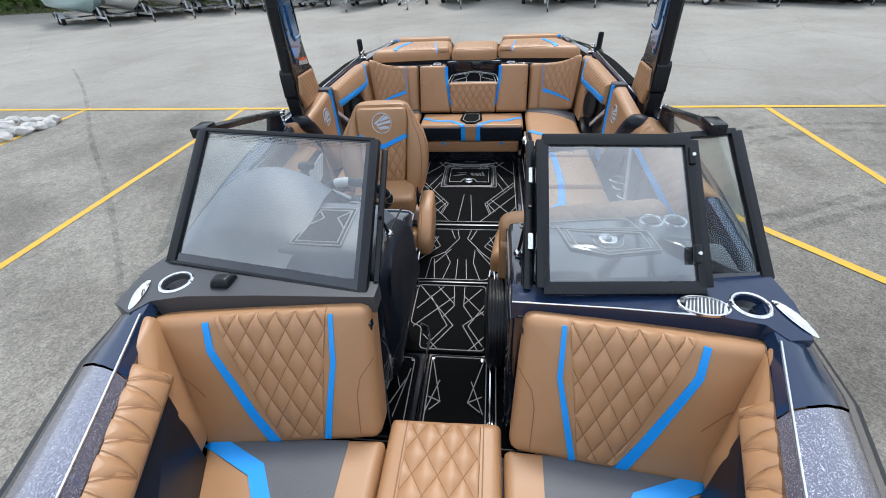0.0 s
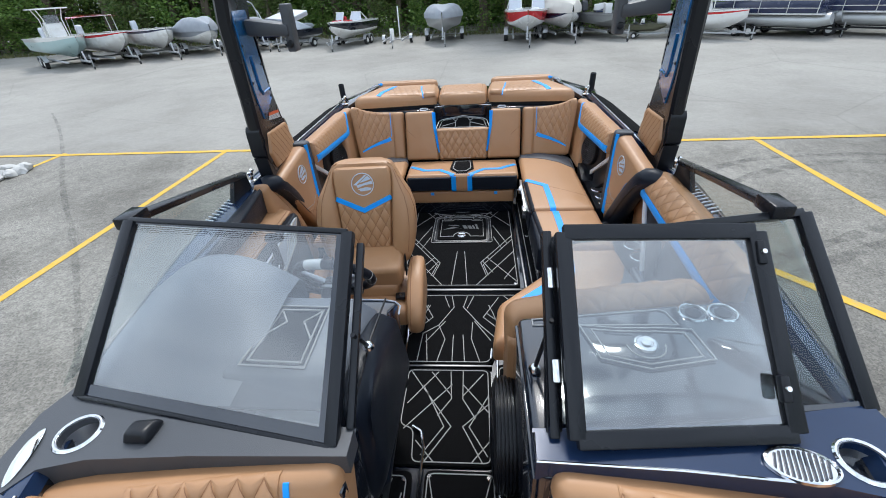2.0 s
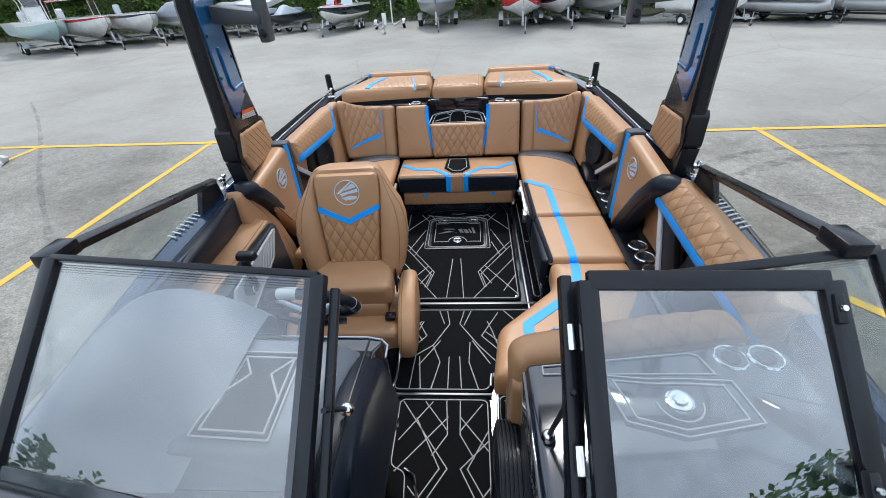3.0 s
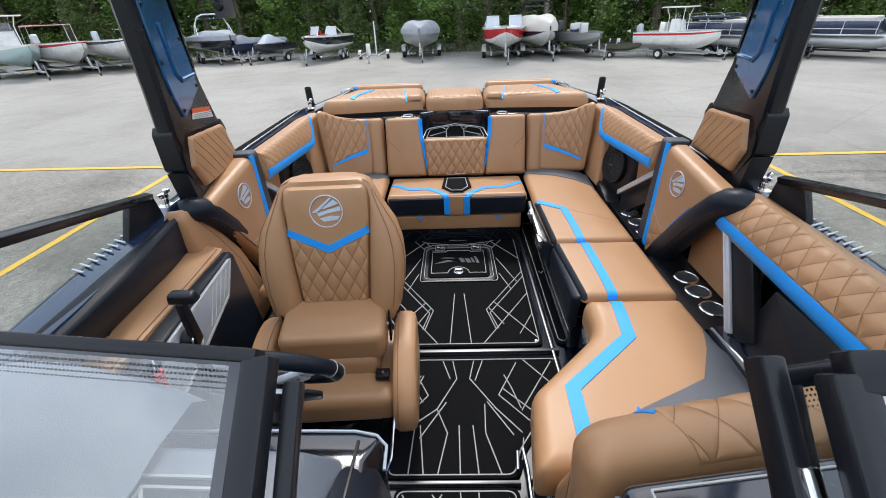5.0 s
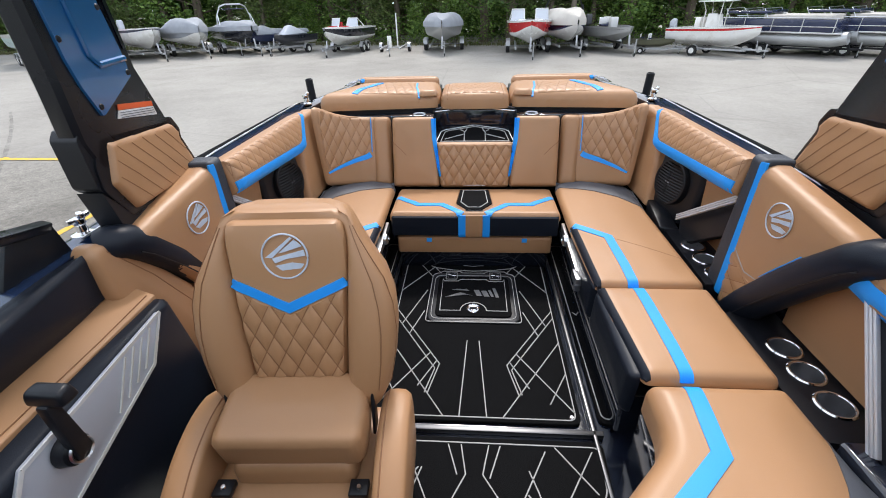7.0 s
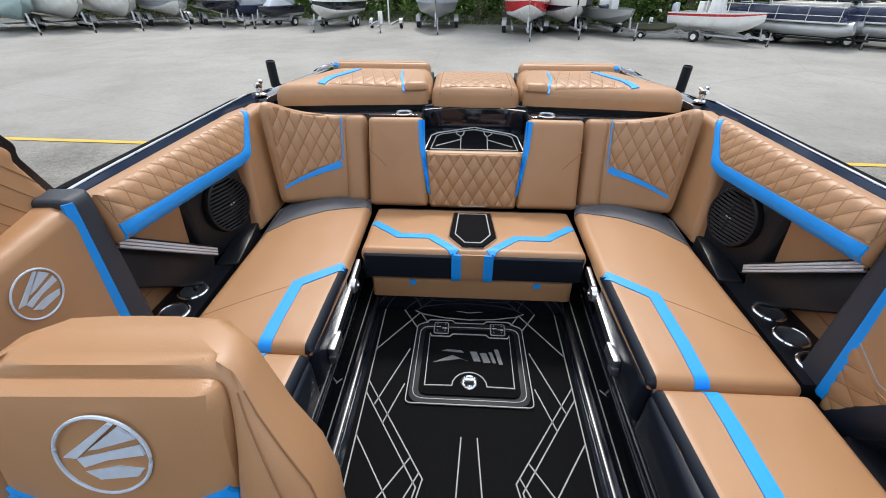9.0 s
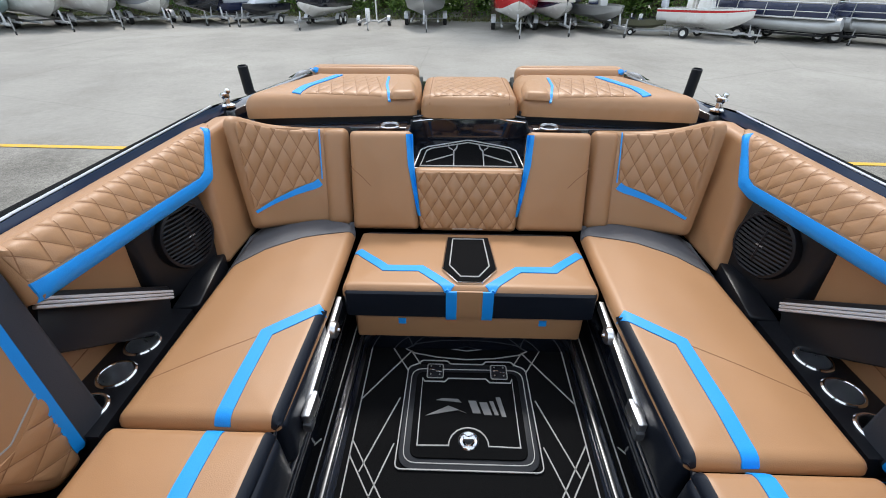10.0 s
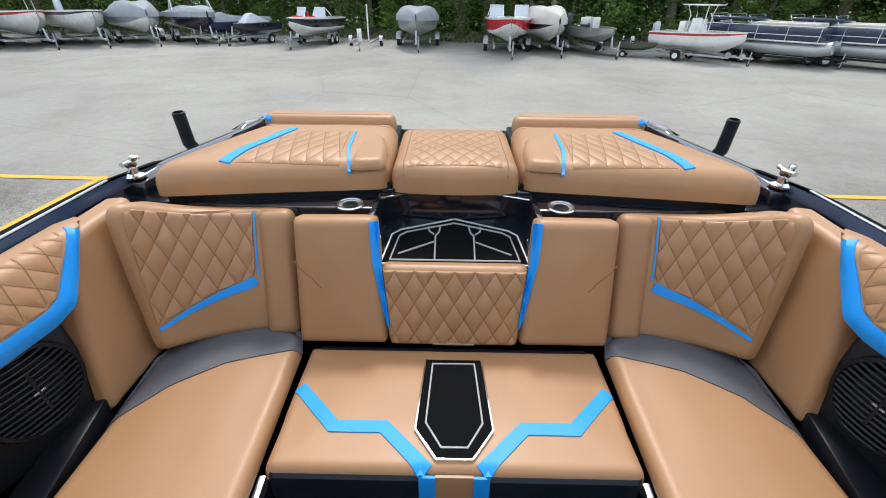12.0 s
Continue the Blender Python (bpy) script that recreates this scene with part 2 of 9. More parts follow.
def ground_material():
    m = bpy.data.materials.new("worn asphalt")
    m.use_nodes = True
    n, l = m.node_tree.nodes, m.node_tree.links
    b = n["Principled BSDF"]
    co = n.new("ShaderNodeTexCoord")

    def noise_tex(scale, detail, rough):
        t = n.new("ShaderNodeTexNoise")
        t.inputs["Scale"].default_value, t.inputs["Detail"].default_value, t.inputs["Roughness"].default_value = scale, detail, rough
        l.new(co.outputs["Object"], t.inputs["Vector"])
        return t

    def ramp(src, p0, c0, p1, c1):
        r = n.new("ShaderNodeValToRGB")
        r.color_ramp.elements[0].position, r.color_ramp.elements[1].position = p0, p1
        r.color_ramp.elements[0].color, r.color_ramp.elements[1].color = rgb(c0), rgb(c1)
        l.new(src, r.inputs["Fac"])
        return r.outputs["Color"]

    def mul(a, c, fac=1.0):
        x = n.new("ShaderNodeMix")
        x.data_type, x.blend_type = "RGBA", "MULTIPLY"
        x.inputs["Factor"].default_value = fac
        l.new(a, x.inputs["A"])
        l.new(c, x.inputs["B"])
        return x.outputs["Result"]

    base = ramp(noise_tex(0.16, 6, 0.6).outputs["Fac"], 0.3, (0.242, 0.228, 0.205), 0.7, (0.346, 0.33, 0.298))
    stone = n.new("ShaderNodeTexVoronoi")
    stone.inputs["Scale"].default_value = 75
    l.new(co.outputs["Object"], stone.inputs["Vector"])
    grit = ramp(stone.outputs["Color"], 0.1, (0.62, 0.61, 0.6), 0.9, (1.25, 1.24, 1.2))
    blot = ramp(noise_tex(0.7, 8, 0.68).outputs["Fac"], 0.36, (0.72, 0.71, 0.7), 0.56, (1.03, 1.03, 1.03))
    fine = ramp(noise_tex(9.0, 6, 0.7).outputs["Fac"], 0.35, (0.8, 0.8, 0.8), 0.65, (1.1, 1.1, 1.09))
    col = mul(mul(mul(base, grit), blot), fine)
    # the near lot is coarser and darker than the sealed strip beyond the long painted line
    sp = n.new("ShaderNodeSeparateXYZ")
    l.new(co.outputs["Object"], sp.inputs["Vector"])
    wob = n.new("ShaderNodeMath")
    wob.operation = "MULTIPLY_ADD"
    l.new(noise_tex(0.5, 4, 0.6).outputs["Fac"], wob.inputs[0])
    wob.inputs[1].default_value = 1.2
    l.new(sp.outputs["Y"], wob.inputs[2])
    far = n.new("ShaderNodeMapRange")
    far.inputs["From Min"].default_value, far.inputs["From Max"].default_value = 8.0, 9.4
    l.new(wob.outputs[0], far.inputs["Value"])
    x = n.new("ShaderNodeMix")
    x.data_type = "RGBA"
    l.new(far.outputs["Result"], x.inputs["Factor"])
    l.new(mul(col, ramp(noise_tex(0.35, 3, 0.5).outputs["Fac"], 0.3, (0.66, 0.66, 0.66), 0.7, (0.9, 0.9, 0.9))), x.inputs["A"])
    l.new(mul(mul(base, fine, 0.5), blot, 0.45), x.inputs["B"])
    # dark cracks
    cr2 = n.new("ShaderNodeTexVoronoi")
    cr2.feature = "DISTANCE_TO_EDGE"
    cr2.inputs["Scale"].default_value = 0.16
    wv = noise_tex(1.3, 5, 0.6)
    vm = n.new("ShaderNodeMixRGB")
    vm.inputs["Fac"].default_value = 0.05
    l.new(co.outputs["Object"], vm.inputs[1])
    l.new(wv.outputs["Color"], vm.inputs[2])
    l.new(vm.outputs[0], cr2.inputs["Vector"])
    crack = ramp(cr2.outputs["Distance"], 0.0008, (0.86, 0.86, 0.86), 0.003, (1, 1, 1))
    l.new(mul(x.outputs["Result"], crack), b.inputs["Base Color"])
    b.inputs["Roughness"].default_value = 0.85
    bp = n.new("ShaderNodeBump")
    bp.inputs["Strength"].default_value, bp.inputs["Distance"].default_value = 0.5, 0.008
    l.new(stone.outputs["Distance"], bp.inputs["Height"])
    l.new(bp.outputs["Normal"], b.inputs["Normal"])
    return m


GROUND = ground_material()


def tyre_material():
    """Worn rubber left on the asphalt, broken up so that the ground shows through."""
    m = bpy.data.materials.new("tyre rubber trace")
    m.use_nodes = True
    n, l = m.node_tree.nodes, m.node_tree.links
    b = n["Principled BSDF"]
    b.inputs["Base Color"].default_value, b.inputs["Roughness"].default_value = (0.07, 0.07, 0.07, 1), 0.9
    co, nz, rp = n.new("ShaderNodeTexCoord"), n.new("ShaderNodeTexNoise"), n.new("ShaderNodeMapRange")
    nz.inputs["Scale"].default_value, nz.inputs["Detail"].default_value, nz.inputs["Roughness"].default_value = 5.0, 9, 0.75
    l.new(co.outputs["Object"], nz.inputs["Vector"])
    l.new(nz.outputs["Fac"], rp.inputs["Value"])
    rp.inputs["From Min"].default_value, rp.inputs["From Max"].default_value, rp.inputs["To Max"].default_value = 0.4, 0.75, 0.55
    l.new(rp.outputs["Result"], b.inputs["Alpha"])
    return m


TYRE_TRACE = tyre_material()


# ---- building tools ----
def thing(name, at, label, category, group="", kind=""):
    ob = new(name)
    ob.location = at
    ob.empty_display_size = 0.1
    return tagged(ob, label, category, group, kind)


def finish(name, bm, mat, parent=None, label="", smooth=True, angle=40):
    me = bpy.data.meshes.new(name)
    bm.to_mesh(me)
    bm.free()
    me.materials.append(mat)
    if smooth:
        me.shade_smooth()
        me.set_sharp_from_angle(angle=radians(angle))
    ob = new(name, me)
    if parent is not None:
        ob.parent = parent
        if parent.type == "EMPTY":
            ob.matrix_parent_inverse = Matrix.Translation(-parent.location)
    if label:
        ob["label"] = label
    return ob


def part(name, bm, mat, parent, label="", smooth=True, angle=40):
    return finish(name, bm, mat, parent, label, smooth, angle)


def structure(name, bm, mat, label, category, smooth=True, angle=40):
    return tagged(finish(name, bm, mat, None, "", smooth, angle), label, category, "", "structure")


def box_bm(lo, hi, bevel=0.004, seg=2, m=None):
    bm = bmesh.new()
    bmesh.ops.create_cube(bm, size=1)
    for v in bm.verts:
        v.co = Vector([lo[i] + (v.co[i] + 0.5) * (hi[i] - lo[i]) for i in range(3)])
    if bevel:
        bmesh.ops.bevel(bm, geom=bm.edges[:], offset=bevel, segments=seg, affect="EDGES", profile=0.5)
    if m is not None:
        bmesh.ops.transform(bm, matrix=m, verts=bm.verts[:])
    return bm


def prism_bm(pts, axis, a, b, bevel=0.004, seg=2):
    """A flat outline, pulled from a to b along an axis."""
    order = {"x": lambda p, w: (w, p[0], p[1]), "y": lambda p, w: (p[0], w, p[1]), "z": lambda p, w: (p[0], p[1], w)}[axis]
    bm = bmesh.new()
    lo = [bm.verts.new(order(p, a)) for p in pts]
    hi = [bm.verts.new(order(p, b)) for p in pts]
    bm.faces.new(lo)
    bm.faces.new(hi)
    for i in range(len(pts)):
        j = (i + 1) % len(pts)
        bm.faces.new((lo[i], lo[j], hi[j], hi[i]))
    bmesh.ops.recalc_face_normals(bm, faces=bm.faces[:])
    if bevel:
        bmesh.ops.bevel(bm, geom=bm.edges[:], offset=bevel, segments=seg, affect="EDGES", profile=0.5, clamp_overlap=True)
    return bm


def hull_bm(points, bevel=0.004, seg=2):
    """A convex block round a few corners."""
    bm = bmesh.new()
    for p in points:
        bm.verts.new(p)
    bmesh.ops.convex_hull(bm, input=bm.verts[:])
    bmesh.ops.dissolve_limit(bm, angle_limit=0.02, verts=bm.verts[:], edges=bm.edges[:])
    bmesh.ops.recalc_face_normals(bm, faces=bm.faces[:])
    if bevel:
        bmesh.ops.bevel(bm, geom=bm.edges[:], offset=bevel, segments=seg, affect="EDGES", profile=0.5, clamp_overlap=True)
    return bm


def bar_bm(p, q, w, d, nrm, bevel=0.003):
    """A bar from p to q, w wide across and d deep along nrm."""
    p, q, nrm = Vector(p), Vector(q), Vector(nrm)
    t = (q - p).normalized()
    s = t.cross(nrm).normalized()
    k = s.cross(t).normalized()
    pts = [e + s * (a * w / 2) + k * (c * d / 2) for e in (p, q) for a in (-1, 1) for c in (-1, 1)]
    return hull_bm(pts, bevel)


def merge(*bms):
    out_bm = bms[0]
    for other in bms[1:]:
        me = bpy.data.meshes.new("tmp")
        other.to_mesh(me)
        other.free()
        out_bm.from_mesh(me)
        bpy.data.meshes.remove(me)
    return out_bm


def tube_bm(path, r, sides=10, r2=None, closed=False):
    """A round bar along a path, tapering from r to r2."""
    pts = [Vector(p) for p in path]
    bm = bmesh.new()
    rings = []
    n = len(pts)
    for i, p in enumerate(pts):
        a = pts[(i - 1) % n] if (i or closed) else p
        b = pts[(i + 1) % n] if (i < n - 1 or closed) else p
        t = (b - a).normalized()
        side = t.cross(Vector((0.13, 0.21, 0.97))).normalized()
        up = side.cross(t)
        rad = r if r2 is None else r + (r2 - r) * i / max(1, n - 1)
        rings.append([bm.verts.new(p + (side * math.cos(k * 2 * math.pi / sides) + up * math.sin(k * 2 * math.pi / sides)) * rad) for k in range(sides)])
    for i in range(n if closed else n - 1):
        a, b = rings[i], rings[(i + 1) % n]
        for k in range(sides):
            bm.faces.new((a[k], a[(k + 1) % sides], b[(k + 1) % sides], b[k]))
    if not closed:
        bm.faces.new(rings[0])
        bm.faces.new(rings[-1])
    bmesh.ops.recalc_face_normals(bm, faces=bm.faces[:])
    return bm


def turn_bm(profile, at, axis=(0, 0, 1), sides=24):
    """A body turned round an axis: profile of (radius, height)."""
    bm = bmesh.new()
    q = Vector((0, 0, 1)).rotation_difference(Vector(axis).normalized())
    rings = []
    for r, h in profile:
        rings.append([bm.verts.new(Vector(at) + q @ Vector((max(r, 1e-5) * math.cos(k * 2 * math.pi / sides), max(r, 1e-5) * math.sin(k * 2 * math.pi / sides), h))) for k in range(sides)])
    for a, b in zip(rings, rings[1:]):
        for k in range(sides):
            bm.faces.new((a[k], a[(k + 1) % sides], b[(k + 1) % sides], b[k]))
    bmesh.ops.remove_doubles(bm, verts=bm.verts[:], dist=1e-4)
    bmesh.ops.recalc_face_normals(bm, faces=bm.faces[:])
    return bm


# ---- padded panels ----
def clip_poly(poly, cell):
    """The part of a polygon inside a convex cell (counter-clockwise)."""
    res = poly
    m = len(cell)
    for i in range(m):
        ax, ay = cell[i]
        bx, by = cell[(i + 1) % m]
        ex, ey = bx - ax, by - ay
        src, res = res, []
        k = len(src)
        if k < 3:
            return []
        side = [ex * (p[1] - ay) - ey * (p[0] - ax) for p in src]
        for j in range(k):
            p, q, sp, sq = src[j], src[(j + 1) % k], side[j], side[(j + 1) % k]
            if sp >= 0:
                res.append(p)
            if (sp > 0 and sq < 0) or (sp < 0 and sq > 0):
                w = sp / (sp - sq)
                res.append((p[0] + (q[0] - p[0]) * w, p[1] + (q[1] - p[1]) * w))
    clean = []
    for p in res:
        if not clean or abs(p[0] - clean[-1][0]) + abs(p[1] - clean[-1][1]) > 1e-5:
            clean.append(p)
    if len(clean) > 2 and abs(clean[0][0] - clean[-1][0]) + abs(clean[0][1] - clean[-1][1]) < 1e-5:
        clean.pop()
    return clean if len(clean) > 2 else []


def area2(poly):
    return sum(a[0] * b[1] - b[0] * a[1] for a, b in zip(poly, poly[1:] + poly[:1]))


def edge_dist(P, poly):
    P = np.asarray(P, float)
    best = np.full(len(P), 1e9)
    for a, b in zip(poly, poly[1:] + poly[:1]):
        a, b = np.array(a), np.array(b)
        e = b - a
        t = np.clip(((P - a) @ e) / max(e @ e, 1e-12), 0, 1)
        best = np.minimum(best, np.linalg.norm(P - a - t[:, None] * e, axis=1))
    return best


def round_poly(poly, r, n=5):
    """The polygon with its corners rounded."""
    res = []
    k = len(poly)
    for i in range(k):
        a, p, b = (Vector(poly[(i + j) % k]) for j in (-1, 0, 1))
        d = min(r, (a - p).length * 0.45, (b - p).length * 0.45)
        s, e = p + (a - p).normalized() * d, p + (b - p).normalized() * d
        for j in range(n + 1):
            t = j / n
            c = s * (1 - t) ** 2 + p * 2 * t * (1 - t) + e * t ** 2
            res.append((c.x, c.y))
    return res


class Pad:
    """A padded panel: a flat frame o, u, v, an outline in it, a rounded edge and a slight crown."""

    def __init__(self, o, u, v, outline, r=0.025, crown=0.006, corner=0.02, flip=False, lump=0.0015, bend=None):
        self.bend = bend
        self.o, self.u, self.v = Vector(o), Vector(u).normalized(), Vector(v)
        self.v = (self.v - self.u * self.v.dot(self.u)).normalized()
        self.n = self.u.cross(self.v) * (-1 if flip else 1)
        pts = round_poly([tuple(p) for p in outline], corner) if corner else [tuple(p) for p in outline]
        self.poly = pts if area2(pts) > 0 else pts[::-1]
        self.r, self.crown, self.lump = r, crown, lump

    def uv(self, p):
        d = Vector(p) - self.o
        return (d.dot(self.u), d.dot(self.v))

    def height(self, P):
        d = edge_dist(P, self.poly)
        e = np.clip(d, 0, self.r)
        h = -(self.r - np.sqrt(np.maximum(self.r ** 2 - (self.r - e) ** 2, 0)))
        s = np.clip(d / 0.14, 0, 1)
        h = h + self.crown * s * s * (3 - 2 * s)
        if self.lump:
            h = h + np.array([noise.noise(Vector((p[0] * 9 + self.o.x * 7, p[1] * 9 + self.o.y * 5, self.o.z))) for p in P]) * self.lump * np.clip(d / 0.05, 0, 1)
        return h

    def place(self, P, off):
        h = self.height(P) + off
        if self.bend is None:
            return [self.o + self.u * float(p[0]) + self.v * float(p[1]) + self.n * float(k) for p, k in zip(P, h)]
        u0, rad, most = self.bend
        res = []
        for p, k in zip(P, h):
            over = max(0.0, float(p[0]) - u0)
            a = min(over / rad, most)
            rest = over - a * rad
            du = min(float(p[0]), u0) + rad * math.sin(a) + rest * math.cos(a) - float(k) * math.sin(a)
            dn = rad * (1 - math.cos(a)) + rest * math.sin(a) + float(k) * math.cos(a)
            res.append(self.o + self.u * du + self.v * float(p[1]) + self.n * dn)
        return res

    def mesh(self, polys, off=None, lift=0.0):
        flat, faces, seen = [], [], {}
        for poly in polys:
            f = []
            for p in poly:
                key = (round(p[0], 5), round(p[1], 5))
                if key not in seen:
                    seen[key] = len(flat)
                    flat.append(p)
                if not f or f[-1] != seen[key]:
                    f.append(seen[key])
            if len(f) > 2 and f[0] == f[-1]:
                f.pop()
            if len(set(f)) == len(f) and len(f) > 2:
                faces.append(f)
        bm = bmesh.new()
        if not flat:
            return bm
        extra = np.full(len(flat), lift) if off is None else np.array([lift + off(p) for p in flat])
        vs = [bm.verts.new(c) for c in self.place(np.array(flat), extra)]
        for f in faces:
            try:
                bm.faces.new([vs[i] for i in f])
            except ValueError:
                pass
        bm.normal_update()
        tot = sum((f.normal * f.calc_area() for f in bm.faces), Vector())
        if tot.dot(self.n) < 0:
            bmesh.ops.reverse_faces(bm, faces=bm.faces[:])
        return bm

    def cells(self, poly, size):
        xs, ys = [p[0] for p in poly], [p[1] for p in poly]
        polys = []
        nx, ny = max(1, math.ceil((max(xs) - min(xs)) / size)), max(1, math.ceil((max(ys) - min(ys)) / size))
        for i in range(nx):
            x0 = min(xs) + i * size
            strip = clip_poly(poly, [(x0, min(ys) - 1), (x0 + size, min(ys) - 1), (x0 + size, max(ys) + 1), (x0, max(ys) + 1)])
            if not strip:
                continue
            for j in range(ny):
                y0 = min(ys) + j * size
                c = clip_poly(strip, [(x0, y0), (x0 + size, y0), (x0 + size, y0 + size), (x0, y0 + size)])
                if c:
                    polys.append(c)
        return polys

    def skirt(self, bm, depth):
        edges = [e for e in bm.edges if e.is_boundary]
        if not edges:
            return bm
        got = bmesh.ops.extrude_edge_only(bm, edges=edges)
        for v in (g for g in got["geom"] if isinstance(g, bmesh.types.BMVert)):
            v.co -= self.n * (depth if depth > 0 else 0)
        bmesh.ops.recalc_face_normals(bm, faces=bm.faces[:])
        return bm

    def body(self, thick, size=0.009):
        """The whole cushion: its padded face, its sides, down to thick below the face."""
        bm = self.mesh(self.cells(self.poly, size))
        edges = [e for e in bm.edges if e.is_boundary]
        got = bmesh.ops.extrude_edge_only(bm, edges=edges)
        rim = [g for g in got["geom"] if isinstance(g, bmesh.types.BMVert)]
        for v in rim:
            v.co += self.n * (-thick - (v.co - self.o).dot(self.n)) if self.bend is None else -self.n * thick
        bmesh.ops.contextual_create(bm, geom=[e for e in bm.edges if e.is_boundary])
        return bm

    def inlay(self, poly, lift=0.0025, size=0.02):
        poly = [tuple(p) for p in poly]
        poly = poly if area2(poly) > 0 else poly[::-1]
        return self.skirt(self.mesh(self.cells(poly, size), None, lift), 0.006)

    def quilt(self, poly, a=0.06, b=0.1, puff=0.006, lift=0.001, slant=0.0, o=(0, 0)):
        """Stitched diamonds a wide and b high, each a small pillow."""
        poly = [tuple(p) for p in poly]
        poly = poly if area2(poly) > 0 else poly[::-1]
        xs, ys = [p[0] for p in poly], [p[1] for p in poly]
        polys, centre = [], {}
        for j in range(math.floor(min(ys) / (b / 2)) - 2, math.ceil(max(ys) / (b / 2)) + 3):
            for i in range(math.floor((min(xs)) / a) - 6, math.ceil(max(xs) / a) + 7):
                cx, cy = (i + 0.5 * (j % 2)) * a + o[0] + slant * j * b / 2, j * b / 2 + o[1]
                d = [(cx + a / 2, cy), (cx + slant * b / 2, cy + b / 2), (cx - a / 2, cy), (cx - slant * b / 2, cy - b / 2)]
                c = clip_poly(poly, d)
                if not c:
                    continue
                ring = []
                for p, q in zip(c, c[1:] + c[:1]):
                    ring += [p, ((p[0] + q[0]) / 2, (p[1] + q[1]) / 2)]
                mx, my = sum(p[0] for p in c) / len(c), sum(p[1] for p in c) / len(c)
                last = ring
                for s in (0.82, 0.5):
                    nxt = [(mx + (p[0] - mx) * s, my + (p[1] - my) * s) for p in ring]
                    for k in range(len(ring)):
                        k2 = (k + 1) % len(ring)
                        polys.append([last[k], last[k2], nxt[k2], nxt[k]])
                    for p in nxt:
                        centre[(round(p[0], 5), round(p[1], 5))] = (cx, cy)
                    last = nxt
                centre[(round(mx, 5), round(my, 5))] = (cx, cy)
                for k in range(len(ring)):
                    polys.append([last[k], last[(k + 1) % len(ring)], (mx, my)])

        def rise(p):
            c = centre.get((round(p[0], 5), round(p[1], 5)))
            if c is None:
                return 0.0
            v = p[1] - c[1]
            e = min(1.0, abs(p[0] - c[0] - slant * v) / (a / 2) + abs(v) / (b / 2))
            return puff * (1 - e ** 2.4)

        self.stitches = self.stitch(poly, a, b, slant, o, lift)
        return self.skirt(self.mesh(polys, rise, lift), 0.006)

    def stitch(self, poly, a, b, slant, o, lift, w=0.0017):
        """The thread in the valleys between the diamonds."""
        xs, ys = [p[0] for p in poly], [p[1] for p in poly]

        def inside(p):
            c = False
            for (x1, y1), (x2, y2) in zip(poly, poly[1:] + poly[:1]):
                if (y1 > p[1]) != (y2 > p[1]) and p[0] < (x2 - x1) * (p[1] - y1) / (y2 - y1) + x1:
                    c = not c
            return c

        polys = []
        for j in range(math.floor(min(ys) / (b / 2)) - 2, math.ceil(max(ys) / (b / 2)) + 3):
            for i in range(math.floor(min(xs) / a) - 6, math.ceil(max(xs) / a) + 7):
                cx, cy = (i + 0.5 * (j % 2)) * a + o[0] + slant * j * b / 2, j * b / 2 + o[1]
                top = Vector((cx + slant * b / 2, cy + b / 2))
                for end in (Vector((cx + a / 2, cy)), Vector((cx - a / 2, cy))):
                    t = (end - top).normalized()
                    s = Vector((-t.y, t.x)) * (w / 2)
                    k = max(4, int((end - top).length / 0.008))
                    pts = [top.lerp(end, n / k) for n in range(k + 1)]
                    ins = [inside(p) for p in pts]
                    for n in range(k):
                        if ins[n] and ins[n + 1]:
                            p, q = pts[n], pts[n + 1]
                            polys.append([tuple(p + s), tuple(q + s), tuple(q - s), tuple(p - s)])
        return self.mesh(polys, None, lift + 0.0011)

    def strip(self, line, w, lift=0.003, step=0.012, w2=None):
        """A band along a line on the face."""
        line = [Vector(p) for p in line]
        nodes = []
        for i, p in enumerate(line):
            a = (p - line[i - 1]).normalized() if i else None
            b = (line[i + 1] - p).normalized() if i < len(line) - 1 else None
            a, b = a or b, b or a
            t = (a + b).normalized()
            nodes.append((p, Vector((-t.y, t.x)) / max(0.5, t.dot(a))))
        rows = []
        total = sum((b - a).length for a, b in zip(line, line[1:]))
        run = 0.0
        for (p, m), (q, k) in zip(nodes, nodes[1:]):
            d = (q - p).length
            c = max(1, math.ceil(d / step))
            for i in range(c + (q is nodes[-1][0])):
                f = i / c
                ww = w if w2 is None else w + (w2 - w) * (run + d * f) / total
                c0, nm = p.lerp(q, f), m.lerp(k, f)
                rows.append([tuple(c0 + nm * (ww * s)) for s in (-0.5, -0.17, 0.17, 0.5)])
            run += d
        polys = [[r[k], r[k + 1], s[k + 1], s[k]] for r, s in zip(rows, rows[1:]) for k in range(3)]
        return self.skirt(self.mesh(polys, None, lift), 0.006)


def pad_thing(name, label, pad, thick, mat, extras, category="cushion", group="", body_name="cover"):
    """One cushion with its cover and the pieces sewn into it. extras: (part name, mesh, material, label)."""
    mid = pad.o + pad.u * (sum(p[0] for p in pad.poly) / len(pad.poly)) + pad.v * (sum(p[1] for p in pad.poly) / len(pad.poly)) - pad.n * thick
    root = thing(name, mid, label, category, group)
    part(body_name, pad.body(thick), mat, root)
    for nm, bm, mt, lb in extras:
        made = part(nm, bm, mt, root, lb)
        if nm == "quilting":
            part("stitching", pad.stitches, TAN_SEAM, made, "brown thread", False)
    return root

